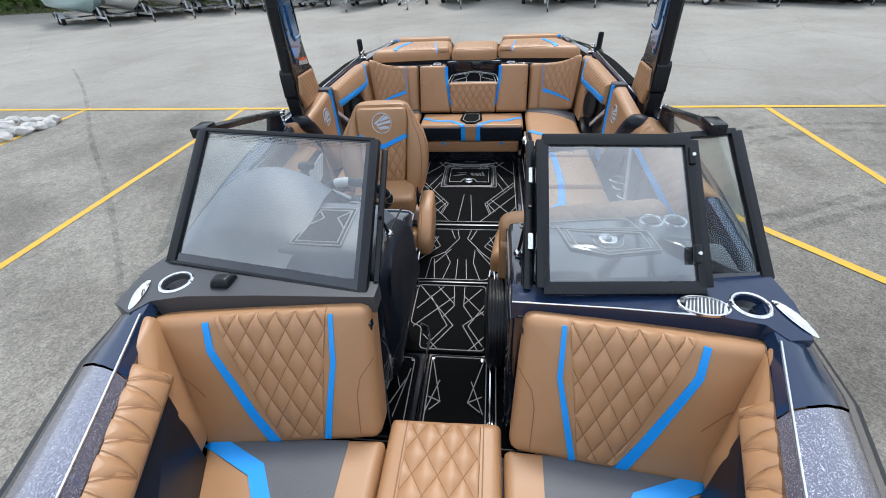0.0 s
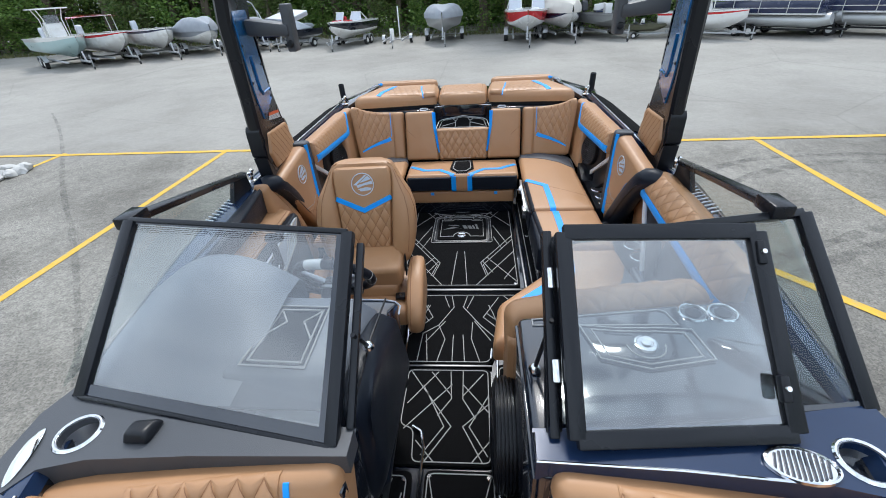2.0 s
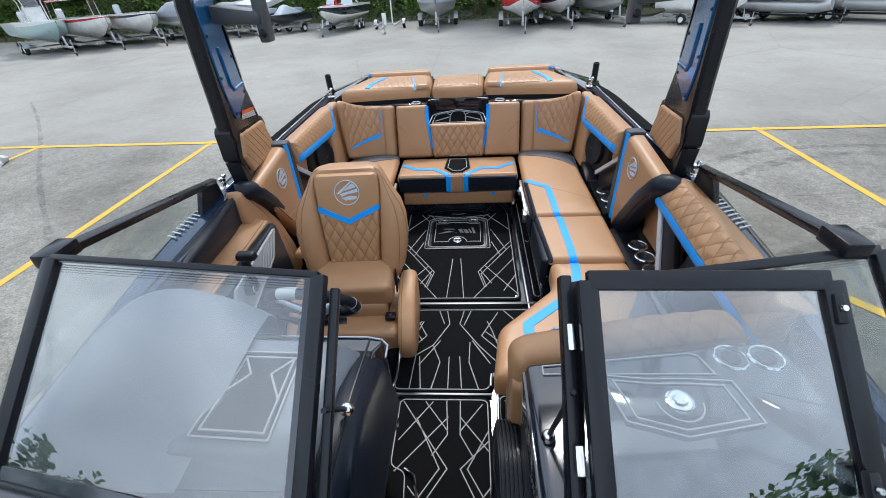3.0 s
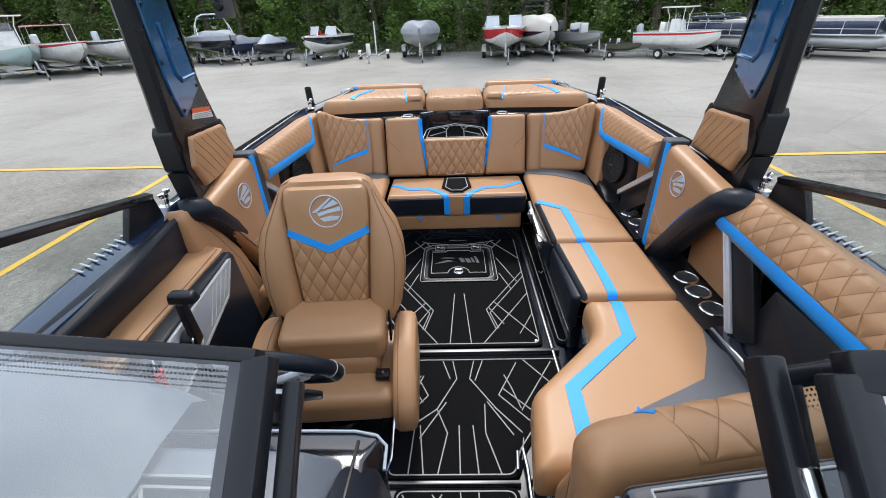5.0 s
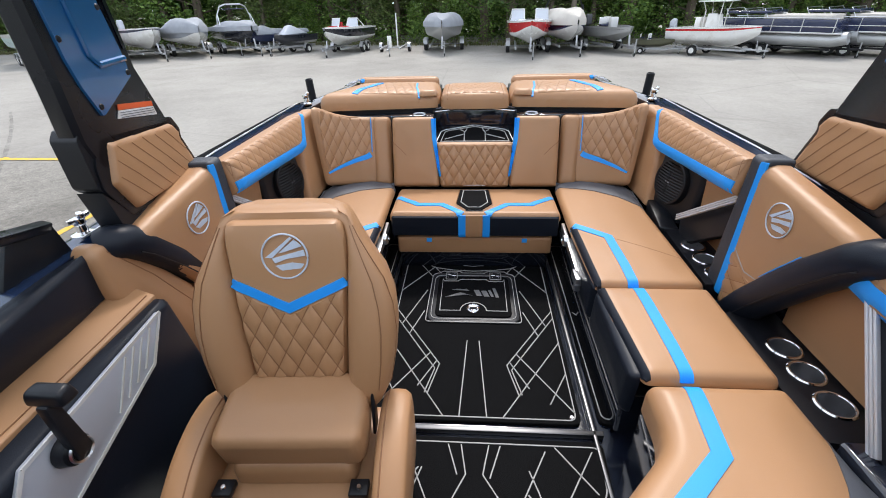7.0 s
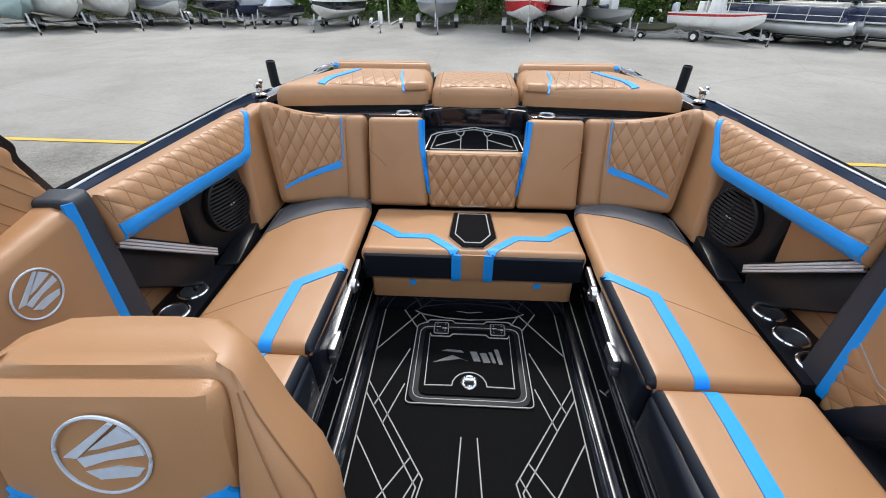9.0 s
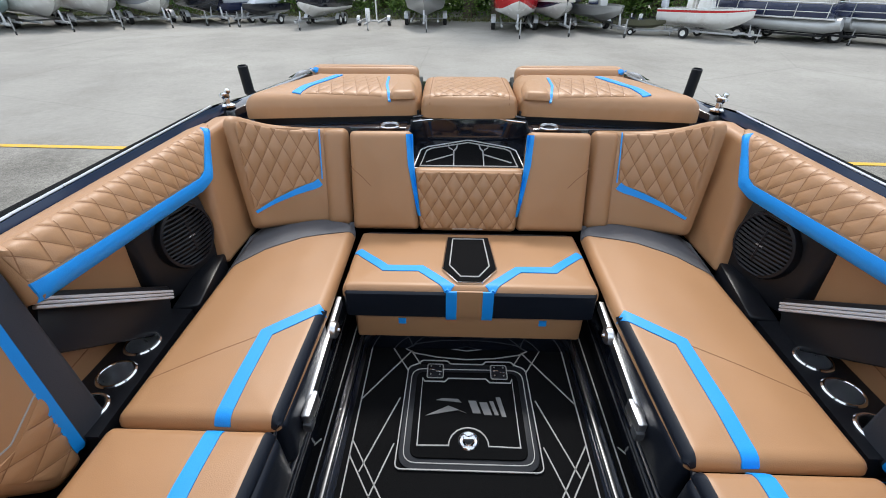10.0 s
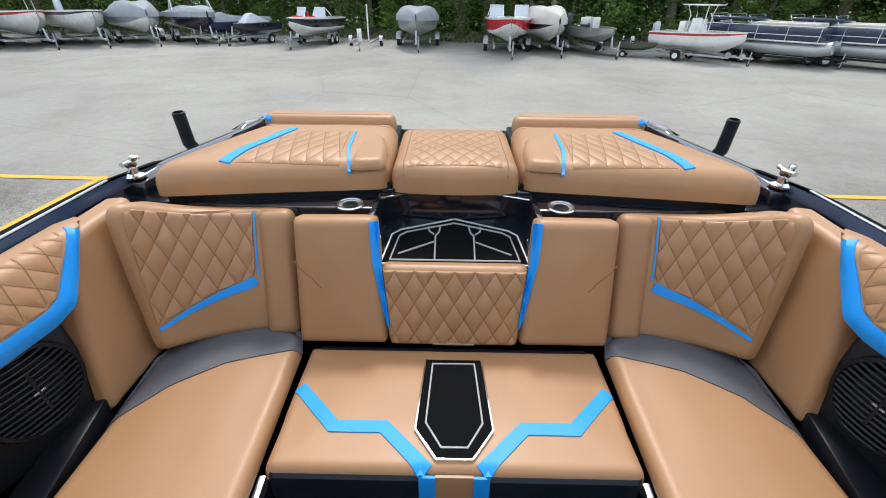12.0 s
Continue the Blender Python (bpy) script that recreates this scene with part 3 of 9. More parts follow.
# ---- ground ----
GZ = -1.0
bm = bmesh.new()
bmesh.ops.create_grid(bm, x_segments=40, y_segments=40, size=400)
bmesh.ops.translate(bm, verts=bm.verts[:], vec=(0, 0, GZ))
structure("ground", bm, GROUND, "pale worn asphalt of a boat yard car park", "ground")


def paint_line(a, b, w=0.1):
    a, b = Vector(a), Vector(b)
    t = (b - a).normalized()
    s = Vector((-t.y, t.x)) * w / 2
    nseg = max(2, int((b - a).length / 0.25))
    bm = bmesh.new()
    rows = []
    for i in range(nseg + 1):
        p = a.lerp(b, i / nseg)
        j = [random.uniform(-0.006, 0.006) for _ in range(2)]
        rows.append((bm.verts.new((p + s * (1 + j[0] * 10)).to_3d() + Vector((0, 0, GZ + 0.005))), bm.verts.new((p - s * (1 + j[1] * 10)).to_3d() + Vector((0, 0, GZ + 0.005)))))
    for (p, q), (r, u) in zip(rows, rows[1:]):
        bm.faces.new((p, q, u, r))
    bmesh.ops.recalc_face_normals(bm, faces=bm.faces[:])
    ob = structure("road_marking", bm, YELLOW, "worn yellow painted parking bay line on asphalt", "line marking")
    return ob


paint_line((-16, 8.4), (16, 7.55), 0.11).location.z += 0.004
for x0, y0, y1 in ((-8.25, 8.3, -4), (-4.72, 8.2, -4), (-1.6, 8.1, -4), (1.55, 8.05, -4), (4.75, 7.95, -4), (7.9, 7.85, -4)):
    paint_line((x0 + (0.03 if x0 > 0 else 0), y0), (x0 - 0.15, y1), 0.1)

paint_line((2.62, 4.38), (5.4, 0.6), 0.1).location.z += 0.002


def ground_trace(pts, w, label):
    """A thin worn trace along a smooth line on the ground."""
    pv = [Vector(p) for p in pts]
    line = []
    for i in range(len(pv) - 1):
        p0, p1, p2, p3 = pv[max(0, i - 1)], pv[i], pv[i + 1], pv[min(len(pv) - 1, i + 2)]
        for j in range(12):
            t = j / 12
            line.append(0.5 * (2 * p1 + (p2 - p0) * t + (2 * p0 - 5 * p1 + 4 * p2 - p3) * t * t + (3 * p1 - p0 - 3 * p2 + p3) * t ** 3))
    bm = bmesh.new()
    rows = []
    for i, p in enumerate(line):
        t = (line[min(i + 1, len(line) - 1)] - line[max(i - 1, 0)]).normalized()
        ww = w * (0.75 + 0.5 * noise.noise(Vector((p.x * 2, p.y * 2, 3))))
        rows.append([bm.verts.new((p.x - t.y * ww * k, p.y + t.x * ww * k, GZ + 0.003)) for k in (-0.5, 0.5)])
    for a, b in zip(rows, rows[1:]):
        bm.faces.new((a[0], b[0], b[1], a[1]))
    bmesh.ops.recalc_face_normals(bm, faces=bm.faces[:])
    structure("ground_stain", bm, TYRE_TRACE, label, "stain")


for pts, w in (([(3.6, 6.1), (4.4, 6.5), (5.11, 6.68), (5.9, 6.66), (7.5, 6.3)], 0.2), ([(3.2, 6.4), (4.1, 6.85), (5.0, 7.0), (6.2, 6.95), (7.6, 6.6)], 0.16),
               ([(2.4, 3.8), (3.05, 4.18), (3.77, 4.49), (4.58, 4.8), (6.4, 5.2)], 0.17), ([(2.5, 3.6), (3.15, 3.95), (3.73, 4.23), (4.36, 4.48), (6.2, 4.9)], 0.15)):
    ground_trace(pts, w, "dark curved tyre trace on the grey asphalt")
ground_trace([(-12.0, 12.05), (-10.2, 10.3), (-8.57, 8.58), (-6.7, 6.5), (-4.85, 4.6), (-3.17, 2.7), (-2.0, 1.2)], 0.09, "dark crack line running across the asphalt")

# pale stones on the verge beside the bays
for i in range(46):
    bm = bmesh.new()
    bmesh.ops.create_icosphere(bm, subdivisions=2, radius=1)
    sx, sy, sz = random.uniform(0.07, 0.17), random.uniform(0.07, 0.15), random.uniform(0.05, 0.1)
    k = random.random() * 50
    for v in bm.verts:
        v.co *= 1 + 0.35 * noise.noise(v.co * 1.3 + Vector((k, 0, 0)))
        v.co = Vector((v.co.x * sx, v.co.y * sy, v.co.z * sz))
    px, py = -8.2 - abs(random.gauss(0, 1.1)), 6.9 + random.uniform(-0.55, 0.55)
    bmesh.ops.transform(bm, matrix=pose(px, py, GZ + sz * 0.55, random.uniform(-20, 20), 0, random.uniform(0, 360)), verts=bm.verts[:])
    tagged(finish("stone", bm, ROCK, None, "", True, 30), "pale grey broken stone lying on the asphalt", "stone", "stones on the verge")


# ---- the boat's shell ----
def curve_at(tab, y):
    return float(np.interp(y, [p[0] for p in tab], [p[1] for p in tab]))


X_IN = [(-1.0, 0.02), (-0.6, 0.3), (0.0, 0.5), (0.36, 0.62), (0.55, 0.695), (0.88, 0.83), (1.2, 0.9), (1.6, 0.955), (2.0, 1.01), (2.4, 1.03), (2.75, 1.0), (3.0, 0.985), (3.9, 0.985), (4.1, 0.96), (4.7, 0.9)]
X_OUT = [(-1.25, 0.03), (-0.9, 0.32), (-0.5, 0.54), (0.0, 0.71), (0.4, 0.82), (0.6, 0.885), (0.75, 0.935), (1.0, 0.96), (1.2, 0.99), (1.8, 1.085), (2.4, 1.14), (3.0, 1.2), (4.3, 1.215), (4.75, 1.12)]


def bow_shift(y):
    return 0.025 * min(1, max(0, (1.7 - y) / 0.8))


def z_in(y):
    return float(np.interp(y, [-1, 0.9, 2.4, 3.0, 3.9, 4.7], [0.72, 0.665, 0.67, 0.715, 0.715, 0.64]))


def z_out(y):
    return float(np.interp(y, [-1.2, 0.4, 1.2, 2.4, 3.2, 4.7], [0.68, 0.61, 0.6, 0.62, 0.6, 0.57]))


def loft(rows):
    bm = bmesh.new()
    vs = [[bm.verts.new(p) for p in row] for row in rows]
    for a, b in zip(vs, vs[1:]):
        for i in range(len(a) - 1):
            bm.faces.new((a[i], a[i + 1], b[i + 1], b[i]))
    bmesh.ops.remove_doubles(bm, verts=bm.verts[:], dist=1e-5)
    bmesh.ops.recalc_face_normals(bm, faces=bm.faces[:])
    return bm


def gunwale_row(s, y, ti=0.0, to=0.0):
    """One section of a side deck, from the coaming outwards; ti and to shift its inner and outer end along the boat."""
    yi, yo = y + ti, y + to
    xi, xo, zi, zo = curve_at(X_IN, yi) + s * bow_shift(yi), curve_at(X_OUT, yo) + s * bow_shift(yo), z_in(yi), z_out(yo)
    res = [(s * (xi - 0.012), yi, zi - 0.03), (s * xi, yi, zi)]
    for k in (0.25, 0.5, 0.75, 0.93):
        res.append((s * (xi + (xo - xi) * k), yi + (yo - yi) * k, zi + (zo - zi) * k + 0.022 * math.sin(k * math.pi)))
    res += [(s * xo, yo, zo - 0.012), (s * (xo + 0.012), yo, zo - 0.05)]
    return res


STATIONS = [0.75 + 0.1 * i for i in range(41)]
for s, side in ((-1, "starboard"), (1, "port")):
    rows = [gunwale_row(s, 0.67, 0, 0.055)] + [gunwale_row(s, y) for y in STATIONS]
    structure("gunwale_" + side, loft(rows), DECK, "glossy navy gelcoat side deck of the boat", "side deck")
    rows = [gunwale_row(s, y) for y in [-1.0 + 0.1 * i for i in range(16)]] + [gunwale_row(s, 0.6), gunwale_row(s, 0.665, 0, 0.05)]
    structure("bow_gunwale_" + side, loft(rows), FLAKE, "silver metalflake gelcoat bow side deck", "side deck")
    rows = []
    for y in [-1.25 + 0.2 * i for i in range(31)]:
        xo, zo = curve_at(X_OUT, y) + s * bow_shift(y), z_out(y)
        k = min(1, max(0.02, (y + 1.3) / 2.2)) ** 0.6
        keel = -0.62 + 0.5 * max(0, (0.2 - y) / 1.45) ** 2
        rows.append([(s * (xo + 0.012), y, zo - 0.05), (s * (xo * 0.98 + 0.01), y, zo - 0.12), (s * xo * (0.96 - 0.2 * (1 - k)), y, zo - 0.45), (s * xo * (0.88 - 0.4 * (1 - k)), y, -0.3 - 0.05 * k), (0, y, keel)])
    structure("hull_" + side, loft(rows), GEL, "glossy black gelcoat hull side of the boat", "hull")
    rub = [(s * (curve_at(X_OUT, y) + s * bow_shift(y) + 0.014), y, z_out(y) - 0.03) for y in [-1.2 + 0.15 * i for i in range(40)]]
    structure("rub_rail_" + side, tube_bm(rub, 0.02, 8), PLASTIC, "black rubber rub rail along the hull", "rub rail")
    for y0, y1 in ((0.0, 0.86), (2.42, 3.9)):
        trim = [(s * (curve_at(X_IN, y) + s * bow_shift(y) + 0.004), y, z_in(y) + 0.003) for y in np.linspace(y0, y1, 13)]
        structure("coaming_trim_" + side, tube_bm(trim, 0.0035, 6), ALU, "thin bright metal trim along the coaming", "trim")
    # black non-slip strip on the aft side deck
    rows = []
    for y in [2.95 + 0.1 * i for i in range(13)]:
        r = gunwale_row(s, y)
        rows.append([tuple(Vector(r[1]).lerp(Vector(r[2]), 0.25) + Vector((0, 0, 0.006)))] + [tuple(Vector(r[k]) + Vector((0, 0, 0.006))) for k in (2, 3, 4, 5)])
    structure("deck_strip_" + side, loft(rows), MAT, "matt black foam strip on the side deck", "deck pad")
    # inner liner from the coaming down to the floor
    rows = []
    for y in [-0.9 + 0.15 * i for i in range(38)]:
        xi = curve_at(X_IN, y) + s * bow_shift(y)
        rows.append([(s * (xi - 0.012), y, z_in(y) - 0.028), (s * (xi - 0.005), y, 0.45), (s * (xi - 0.01), y, 0.2), (s * max(0.01, xi - 0.06), y, -0.02)])
    structure("wall_liner_" + side, loft(rows), GEL, "glossy black moulded inner side of the boat", "liner")

bm = prism_bm([(-1.14, 4.7), (1.14, 4.7), (1.1, 4.78), (-1.1, 4.78)], "z", -0.35, 0.6, 0.01)
structure("wall_transom", bm, GEL, "glossy black gelcoat transom", "transom")
# the aft deck that carries the sun pads
bm = prism_bm([(-0.98, 3.93), (-0.46, 3.9), (-0.24, 3.9), (-0.24, 4.03), (0.24, 4.03), (0.24, 3.9), (0.46, 3.9), (0.98, 3.93), (0.97, 4.5), (0.9, 4.74), (-0.9, 4.74), (-0.97, 4.5)], "z", 0.35, 0.645, 0.006)
structure("aft_deck", bm, GEL, "glossy black gelcoat aft deck under the sun pads", "deck")
bm = box_bm((-0.96, -0.9, -0.06), (0.96, 4.7, -0.012), 0)
structure("floor", bm, GEL, "glossy black cockpit sole between the foam panels", "floor", False)

# ---- trailer under the hull ----
trailer = thing("boat_trailer", (0, 2, GZ), "black steel boat trailer carrying the boat on the asphalt", "trailer")
for s in (-1, 1):
    part("bunk", hull_bm([(s * (0.5 + dx), y, z) for dx in (-0.05, 0.05) for y in (0.4, 4.5) for z in (-0.62, -0.4)], 0.01), PLASTIC, trailer, "carpeted bunk")
    part("rail", box_bm((s * 0.55 - 0.04, -1.0, -0.74), (s * 0.55 + 0.04, 4.5, -0.62), 0.005), PLASTIC, trailer)
    for y in (2.6, 3.45):
        w = part("wheel", turn_bm([(0.18, -0.11), (0.3, -0.11), (0.33, -0.07), (0.33, 0.07), (0.3, 0.11), (0.18, 0.11)], (s * 0.98, y, GZ + 0.33), (1, 0, 0), 28), TYRE, trailer)
        part("rim", turn_bm([(0.0, 0.06), (0.08, 0.07), (0.19, 0.1), (0.19, -0.1), (0.0, -0.06)], (s * 0.98, y, GZ + 0.33), (1, 0, 0), 20), ALU, w)
for y in (0.3, 1.6, 3.0, 4.3):
    part("cross_beam", box_bm((-1.0, y - 0.04, -0.76), (1.0, y + 0.04, -0.68), 0.005), PLASTIC, trailer)
part("tongue", box_bm((-0.05, -2.4, -0.76), (0.05, -0.9, -0.66), 0.005), PLASTIC, trailer)
part("jack", tube_bm([(0, -2.2, GZ), (0, -2.2, -0.5)], 0.035, 10), GALV, trailer)

# ---- foam floor panels with inlaid lines ----
def floor_panel(name, outline, lines, frames, label, z=0.0, holes=()):
    root = thing(name, (outline[0][0], outline[0][1], z - 0.012), label, "floor mat", "foam floor panels")
    part("foam", prism_bm(round_poly(outline, 0.03, 4), "z", z - 0.012, z, 0.002, 1), MAT, root)
    bm = bmesh.new()

    def ribbon(line, w, closed=False):
        pts = [Vector(p) for p in line]
        k = len(pts)
        rows = []
        for i, p in enumerate(pts):
            a = (p - pts[i - 1]).normalized() if (i or closed) else None
            b = (pts[(i + 1) % k] - p).normalized() if (i < k - 1 or closed) else None
            a, b = a or b, b or a
            t = (a + b).normalized()
            o = Vector((-t.y, t.x)) * (w / 2 / max(0.5, t.dot(a)))
            rows.append([bm.verts.new((q.x, q.y, h)) for q, h in ((p + o, z - 0.001), (p + o * 0.8, z + 0.0022), (p - o * 0.8, z + 0.0022), (p - o, z - 0.001))])
        for i in range(k if closed else k - 1):
            a, b = rows[i], rows[(i + 1) % k]
            for j in range(3):
                bm.faces.new((a[j], a[j + 1], b[j + 1], b[j]))

    for f in frames:
        ribbon(round_poly(f, 0.025, 4), 0.0044, True)
    for ln in lines:
        ribbon(ln, 0.0043)
    bmesh.ops.recalc_face_normals(bm, faces=bm.faces[:])
    part("line_inlay", bm, LINE, root, "pale grey routed lines", False)
    return root


def both(lines):
    return [ln for ln in lines] + [[(-x, y) for x, y in ln] for ln in lines]


AFT_LINES = both([
    [(0.338, 3.0), (0.127, 2.675), (0.16, 2.535)], [(0.337, 2.952), (0.143, 2.652), (0.172, 2.535)], [(0.138, 2.692), (0.2, 2.565)],
    [(0.168, 2.733), (0.337, 2.47)], [(0.337, 2.8), (0.1, 2.442)], [(0.337, 2.64), (0.262, 2.5)],
    [(0.024, 2.805), (0.046, 2.44)], [(0.216, 3.15), (0.302, 2.905)], [(0.216, 2.992), (0.265, 2.838)],
    [(0.339, 3.142), (0.197, 3.352), (0.16, 3.291)], [(0.2, 3.262), (0.31, 3.44)],
    [(0.0, 3.317), (0.1, 3.325), (0.185, 3.343), (0.215, 3.36), (0.235, 3.39)]])
floor_panel("floor_mat", [(-0.352, 2.425), (0.352, 2.425), (0.36, 3.55), (-0.36, 3.55)], AFT_LINES,
            [[(-0.333, 2.44), (0.337, 2.44), (0.343, 3.53), (-0.343, 3.53)]], "black foam cockpit floor panel with pale geometric lines")
MID_LINES = [
    [(-0.035, 2.338), (-0.02, 2.243), (-0.093, 2.1), (-0.168, 2.04), (-0.178, 1.852)], [(-0.075, 2.338), (-0.045, 2.24)], [(-0.15, 2.032), (-0.13, 1.852)],
    [(0.05, 2.338), (0.03, 2.243), (0.12, 2.1), (0.2, 2.0)], [(0.085, 2.338), (0.05, 2.232)], [(0.2, 1.98), (0.185, 1.9)],
    [(-0.206, 2.325), (-0.128, 2.162), (-0.24, 2.02)], [(-0.15, 2.26), (-0.17, 2.2), (-0.21, 2.1)], [(-0.262, 2.12), (-0.16, 2.26)], [(-0.235, 2.28), (-0.145, 2.13)],
    [(0.22, 2.325), (0.135, 2.162), (0.29, 1.98)], [(0.165, 2.26), (0.185, 2.2), (0.21, 2.1)], [(0.155, 2.19), (0.275, 2.06)], [(0.25, 2.34), (0.35, 2.2)], [(0.36, 2.33), (0.21, 2.09)],
    [(-0.015, 2.03), (-0.014, 1.853)], [(0.033, 2.03), (0.044, 1.853)],
    [(-0.093, 2.1), (-0.055, 2.0), (-0.085, 1.853)], [(0.08, 2.12), (0.075, 2.0), (0.115, 1.853)], [(-0.06, 2.13), (-0.15, 1.98)], [(0.09, 2.13), (0.17, 1.99)]]
floor_panel("floor_mat", [(-0.255, 1.84), (0.17, 1.84), (0.2, 1.93), (0.39, 2.2), (0.4, 2.365), (-0.27, 2.365)], MID_LINES,
            [[(-0.24, 1.852), (0.155, 1.852), (0.185, 1.94), (0.375, 2.205), (0.385, 2.345), (-0.255, 2.345)]], "black foam floor panel beside the helm with pale geometric lines")
FWD_LINES = [
    [(-0.015, 1.796), (-0.006, 1.645), (-0.06, 1.56)],
    [(0.04, 1.796), (0.042, 1.645), (0.095, 1.55)], [(-0.19, 1.79), (-0.002, 1.513), (-0.095, 1.365)], [(-0.13, 1.715), (-0.03, 1.513), (-0.11, 1.39)],
    [(-0.1, 1.79), (-0.006, 1.66)], [(-0.006, 1.72), (-0.19, 1.5)], [(-0.07, 1.79), (-0.19, 1.62)], [(0.13, 1.78), (0.042, 1.66)], [(0.042, 1.72), (0.148, 1.58)],
    [(0.148, 1.62), (0.045, 1.513), (0.12, 1.365)], [(0.148, 1.66), (0.07, 1.513), (0.14, 1.39)], [(-0.135, 1.45), (-0.06, 1.365)], [(0.148, 1.45), (0.08, 1.365)]]
floor_panel("floor_mat", [(-0.215, 1.352), (0.163, 1.352), (0.163, 1.812), (-0.215, 1.812)], FWD_LINES,
            [[(-0.14, 1.364), (0.15, 1.364), (0.15, 1.8), (-0.205, 1.8), (-0.205, 1.52), (-0.15, 1.5)]], "black foam floor panel in the windscreen passage with pale lines")
BOW_LINES = [[(-0.07, 1.31), (-0.02, 1.1)], [(-0.06, 1.06), (-0.02, 1.1), (-0.07, 1.12)], [(0.15, 1.31), (0.09, 1.1)], [(0.14, 1.06), (0.09, 1.1), (0.145, 1.13)], [(-0.03, 1.2), (-0.075, 1.05)], [(0.1, 1.2), (0.15, 1.05)]]
floor_panel("floor_mat", [(-0.085, 0.85), (0.17, 0.85), (0.17, 1.335), (-0.085, 1.335)], BOW_LINES,
            [[(-0.075, 0.87), (0.16, 0.87), (0.16, 1.322), (-0.075, 1.322)]], "black foam floor panel at the bow with pale lines")
floor_panel("floor_mat", [(-0.4, 0.9), (-0.13, 0.9), (-0.13, 1.33), (-0.4, 1.33)], [[(-0.24, 1.3), (-0.19, 1.15)], [(-0.2, 1.3), (-0.26, 1.1)], [(-0.16, 1.25), (-0.2, 1.0)], [(-0.25, 1.0), (-0.17, 1.2)]],
            [[(-0.38, 0.92), (-0.15, 0.92), (-0.15, 1.31), (-0.38, 1.31)]], "black foam floor panel under the helm console")
floor_panel("floor_mat", [(0.19, 0.9), (0.34, 0.9), (0.34, 1.84), (0.19, 1.84)], [[(0.22, 1.8), (0.3, 1.6), (0.24, 1.5), (0.3, 1.36)], [(0.3, 1.75), (0.22, 1.62), (0.31, 1.48), (0.24, 1.36)], [(0.22, 1.3), (0.28, 1.1)]],
            [[(0.2, 1.35), (0.33, 1.35), (0.33, 1.82), (0.2, 1.82)], [(0.2, 0.92), (0.33, 0.92), (0.33, 1.32), (0.2, 1.32)]], "black foam floor panel beside the port console")
for s in (-1, 1):
    floor_panel("floor_mat", [(s * 0.41, 2.43), (s * 0.53, 2.43), (s * 0.53, 3.6), (s * 0.41, 3.6)],
                [[(s * 0.43, 3.0), (s * 0.48, 2.94), (s * 0.5, 2.85)], [(s * 0.45, 2.8), (s * 0.5, 2.7)], [(s * 0.46, 2.66), (s * 0.49, 2.5)]],
                [[(s * 0.42, 2.45), (s * 0.52, 2.45), (s * 0.52, 3.58), (s * 0.42, 3.58)]], "black foam strip along the seat base with pale lines")
    structure("floor_trim", box_bm((s * 0.384 - 0.008, 2.0 if s > 0 else 2.43, -0.01), (s * 0.384 + 0.004, 3.58, 0.008), 0.003), TRACK, "dark metal edge strip along the floor", "trim")
structure("floor_trim", box_bm((-0.27, 2.383, -0.012), (0.41, 2.402, 0.008), 0.003), TRACK, "dark metal joint strip across the floor", "trim")
structure("floor_trim", box_bm((-0.26, 1.819, -0.012), (0.17, 1.832, 0.006), 0.003), TRACK, "dark metal joint strip across the floor", "trim")
for path in ([(-0.152, 1.505, 0.012), (-0.115, 1.48, 0.014), (-0.1, 1.42, 0.014), (-0.1, 0.9, 0.014)], [(-0.285, 2.27, 0.012), (-0.262, 2.25, 0.014), (-0.25, 2.2, 0.014), (-0.235, 1.9, 0.014), (-0.25, 1.83, 0.012)],
             [(0.165, 1.86, 0.012), (0.172, 1.92, 0.014), (0.19, 1.93, 0.014), (0.195, 1.86, 0.014), (0.178, 1.3, 0.014), (0.178, 0.9, 0.014)]):
    structure("floor_trim", tube_bm(path, 0.006, 8), CHROME, "bright rounded metal edge of a floor opening", "trim")

# floor hatch
hatch = thing("floor_hatch", (0, 2.91, 0.0), "black foam-topped floor hatch with a round latch", "hatch")
part("rim", prism_bm(round_poly([(-0.2, 2.915), (0.2, 2.915), (0.2, 3.275), (0.15, 3.29), (-0.15, 3.29), (-0.2, 3.275)], 0.05), "z", 0.0005, 0.006, 0.002), PLASTIC, hatch)
part("lid", prism_bm(round_poly([(-0.168, 2.945), (0.168, 2.945), (0.168, 3.25), (-0.168, 3.25)], 0.03), "z", 0.006, 0.013, 0.003), MAT, hatch)


def ribbon_loop(pts, w, z, closed=True):
    bm = bmesh.new()
    pv = [Vector(p) for p in pts]
    k = len(pv)
    rows = []
    for i, p in enumerate(pv):
        a = (p - pv[i - 1]).normalized() if (i or closed) else None
        b = (pv[(i + 1) % k] - p).normalized() if (i < k - 1 or closed) else None
        a, b = a or b, b or a
        t = (a + b).normalized()
        o = Vector((-t.y, t.x)) * (w / 2 / max(0.5, t.dot(a)))
        rows.append([bm.verts.new((q.x, q.y, h)) for q, h in ((p + o, z - 0.003), (p + o * 0.8, z), (p - o * 0.8, z), (p - o, z - 0.003))])
    for i in range(k if closed else k - 1):
        a, b = rows[i], rows[(i + 1) % k]
        for j in range(3):
            bm.faces.new((a[j], a[j + 1], b[j + 1], b[j]))
    bmesh.ops.recalc_face_normals(bm, faces=bm.faces[:])
    return bm


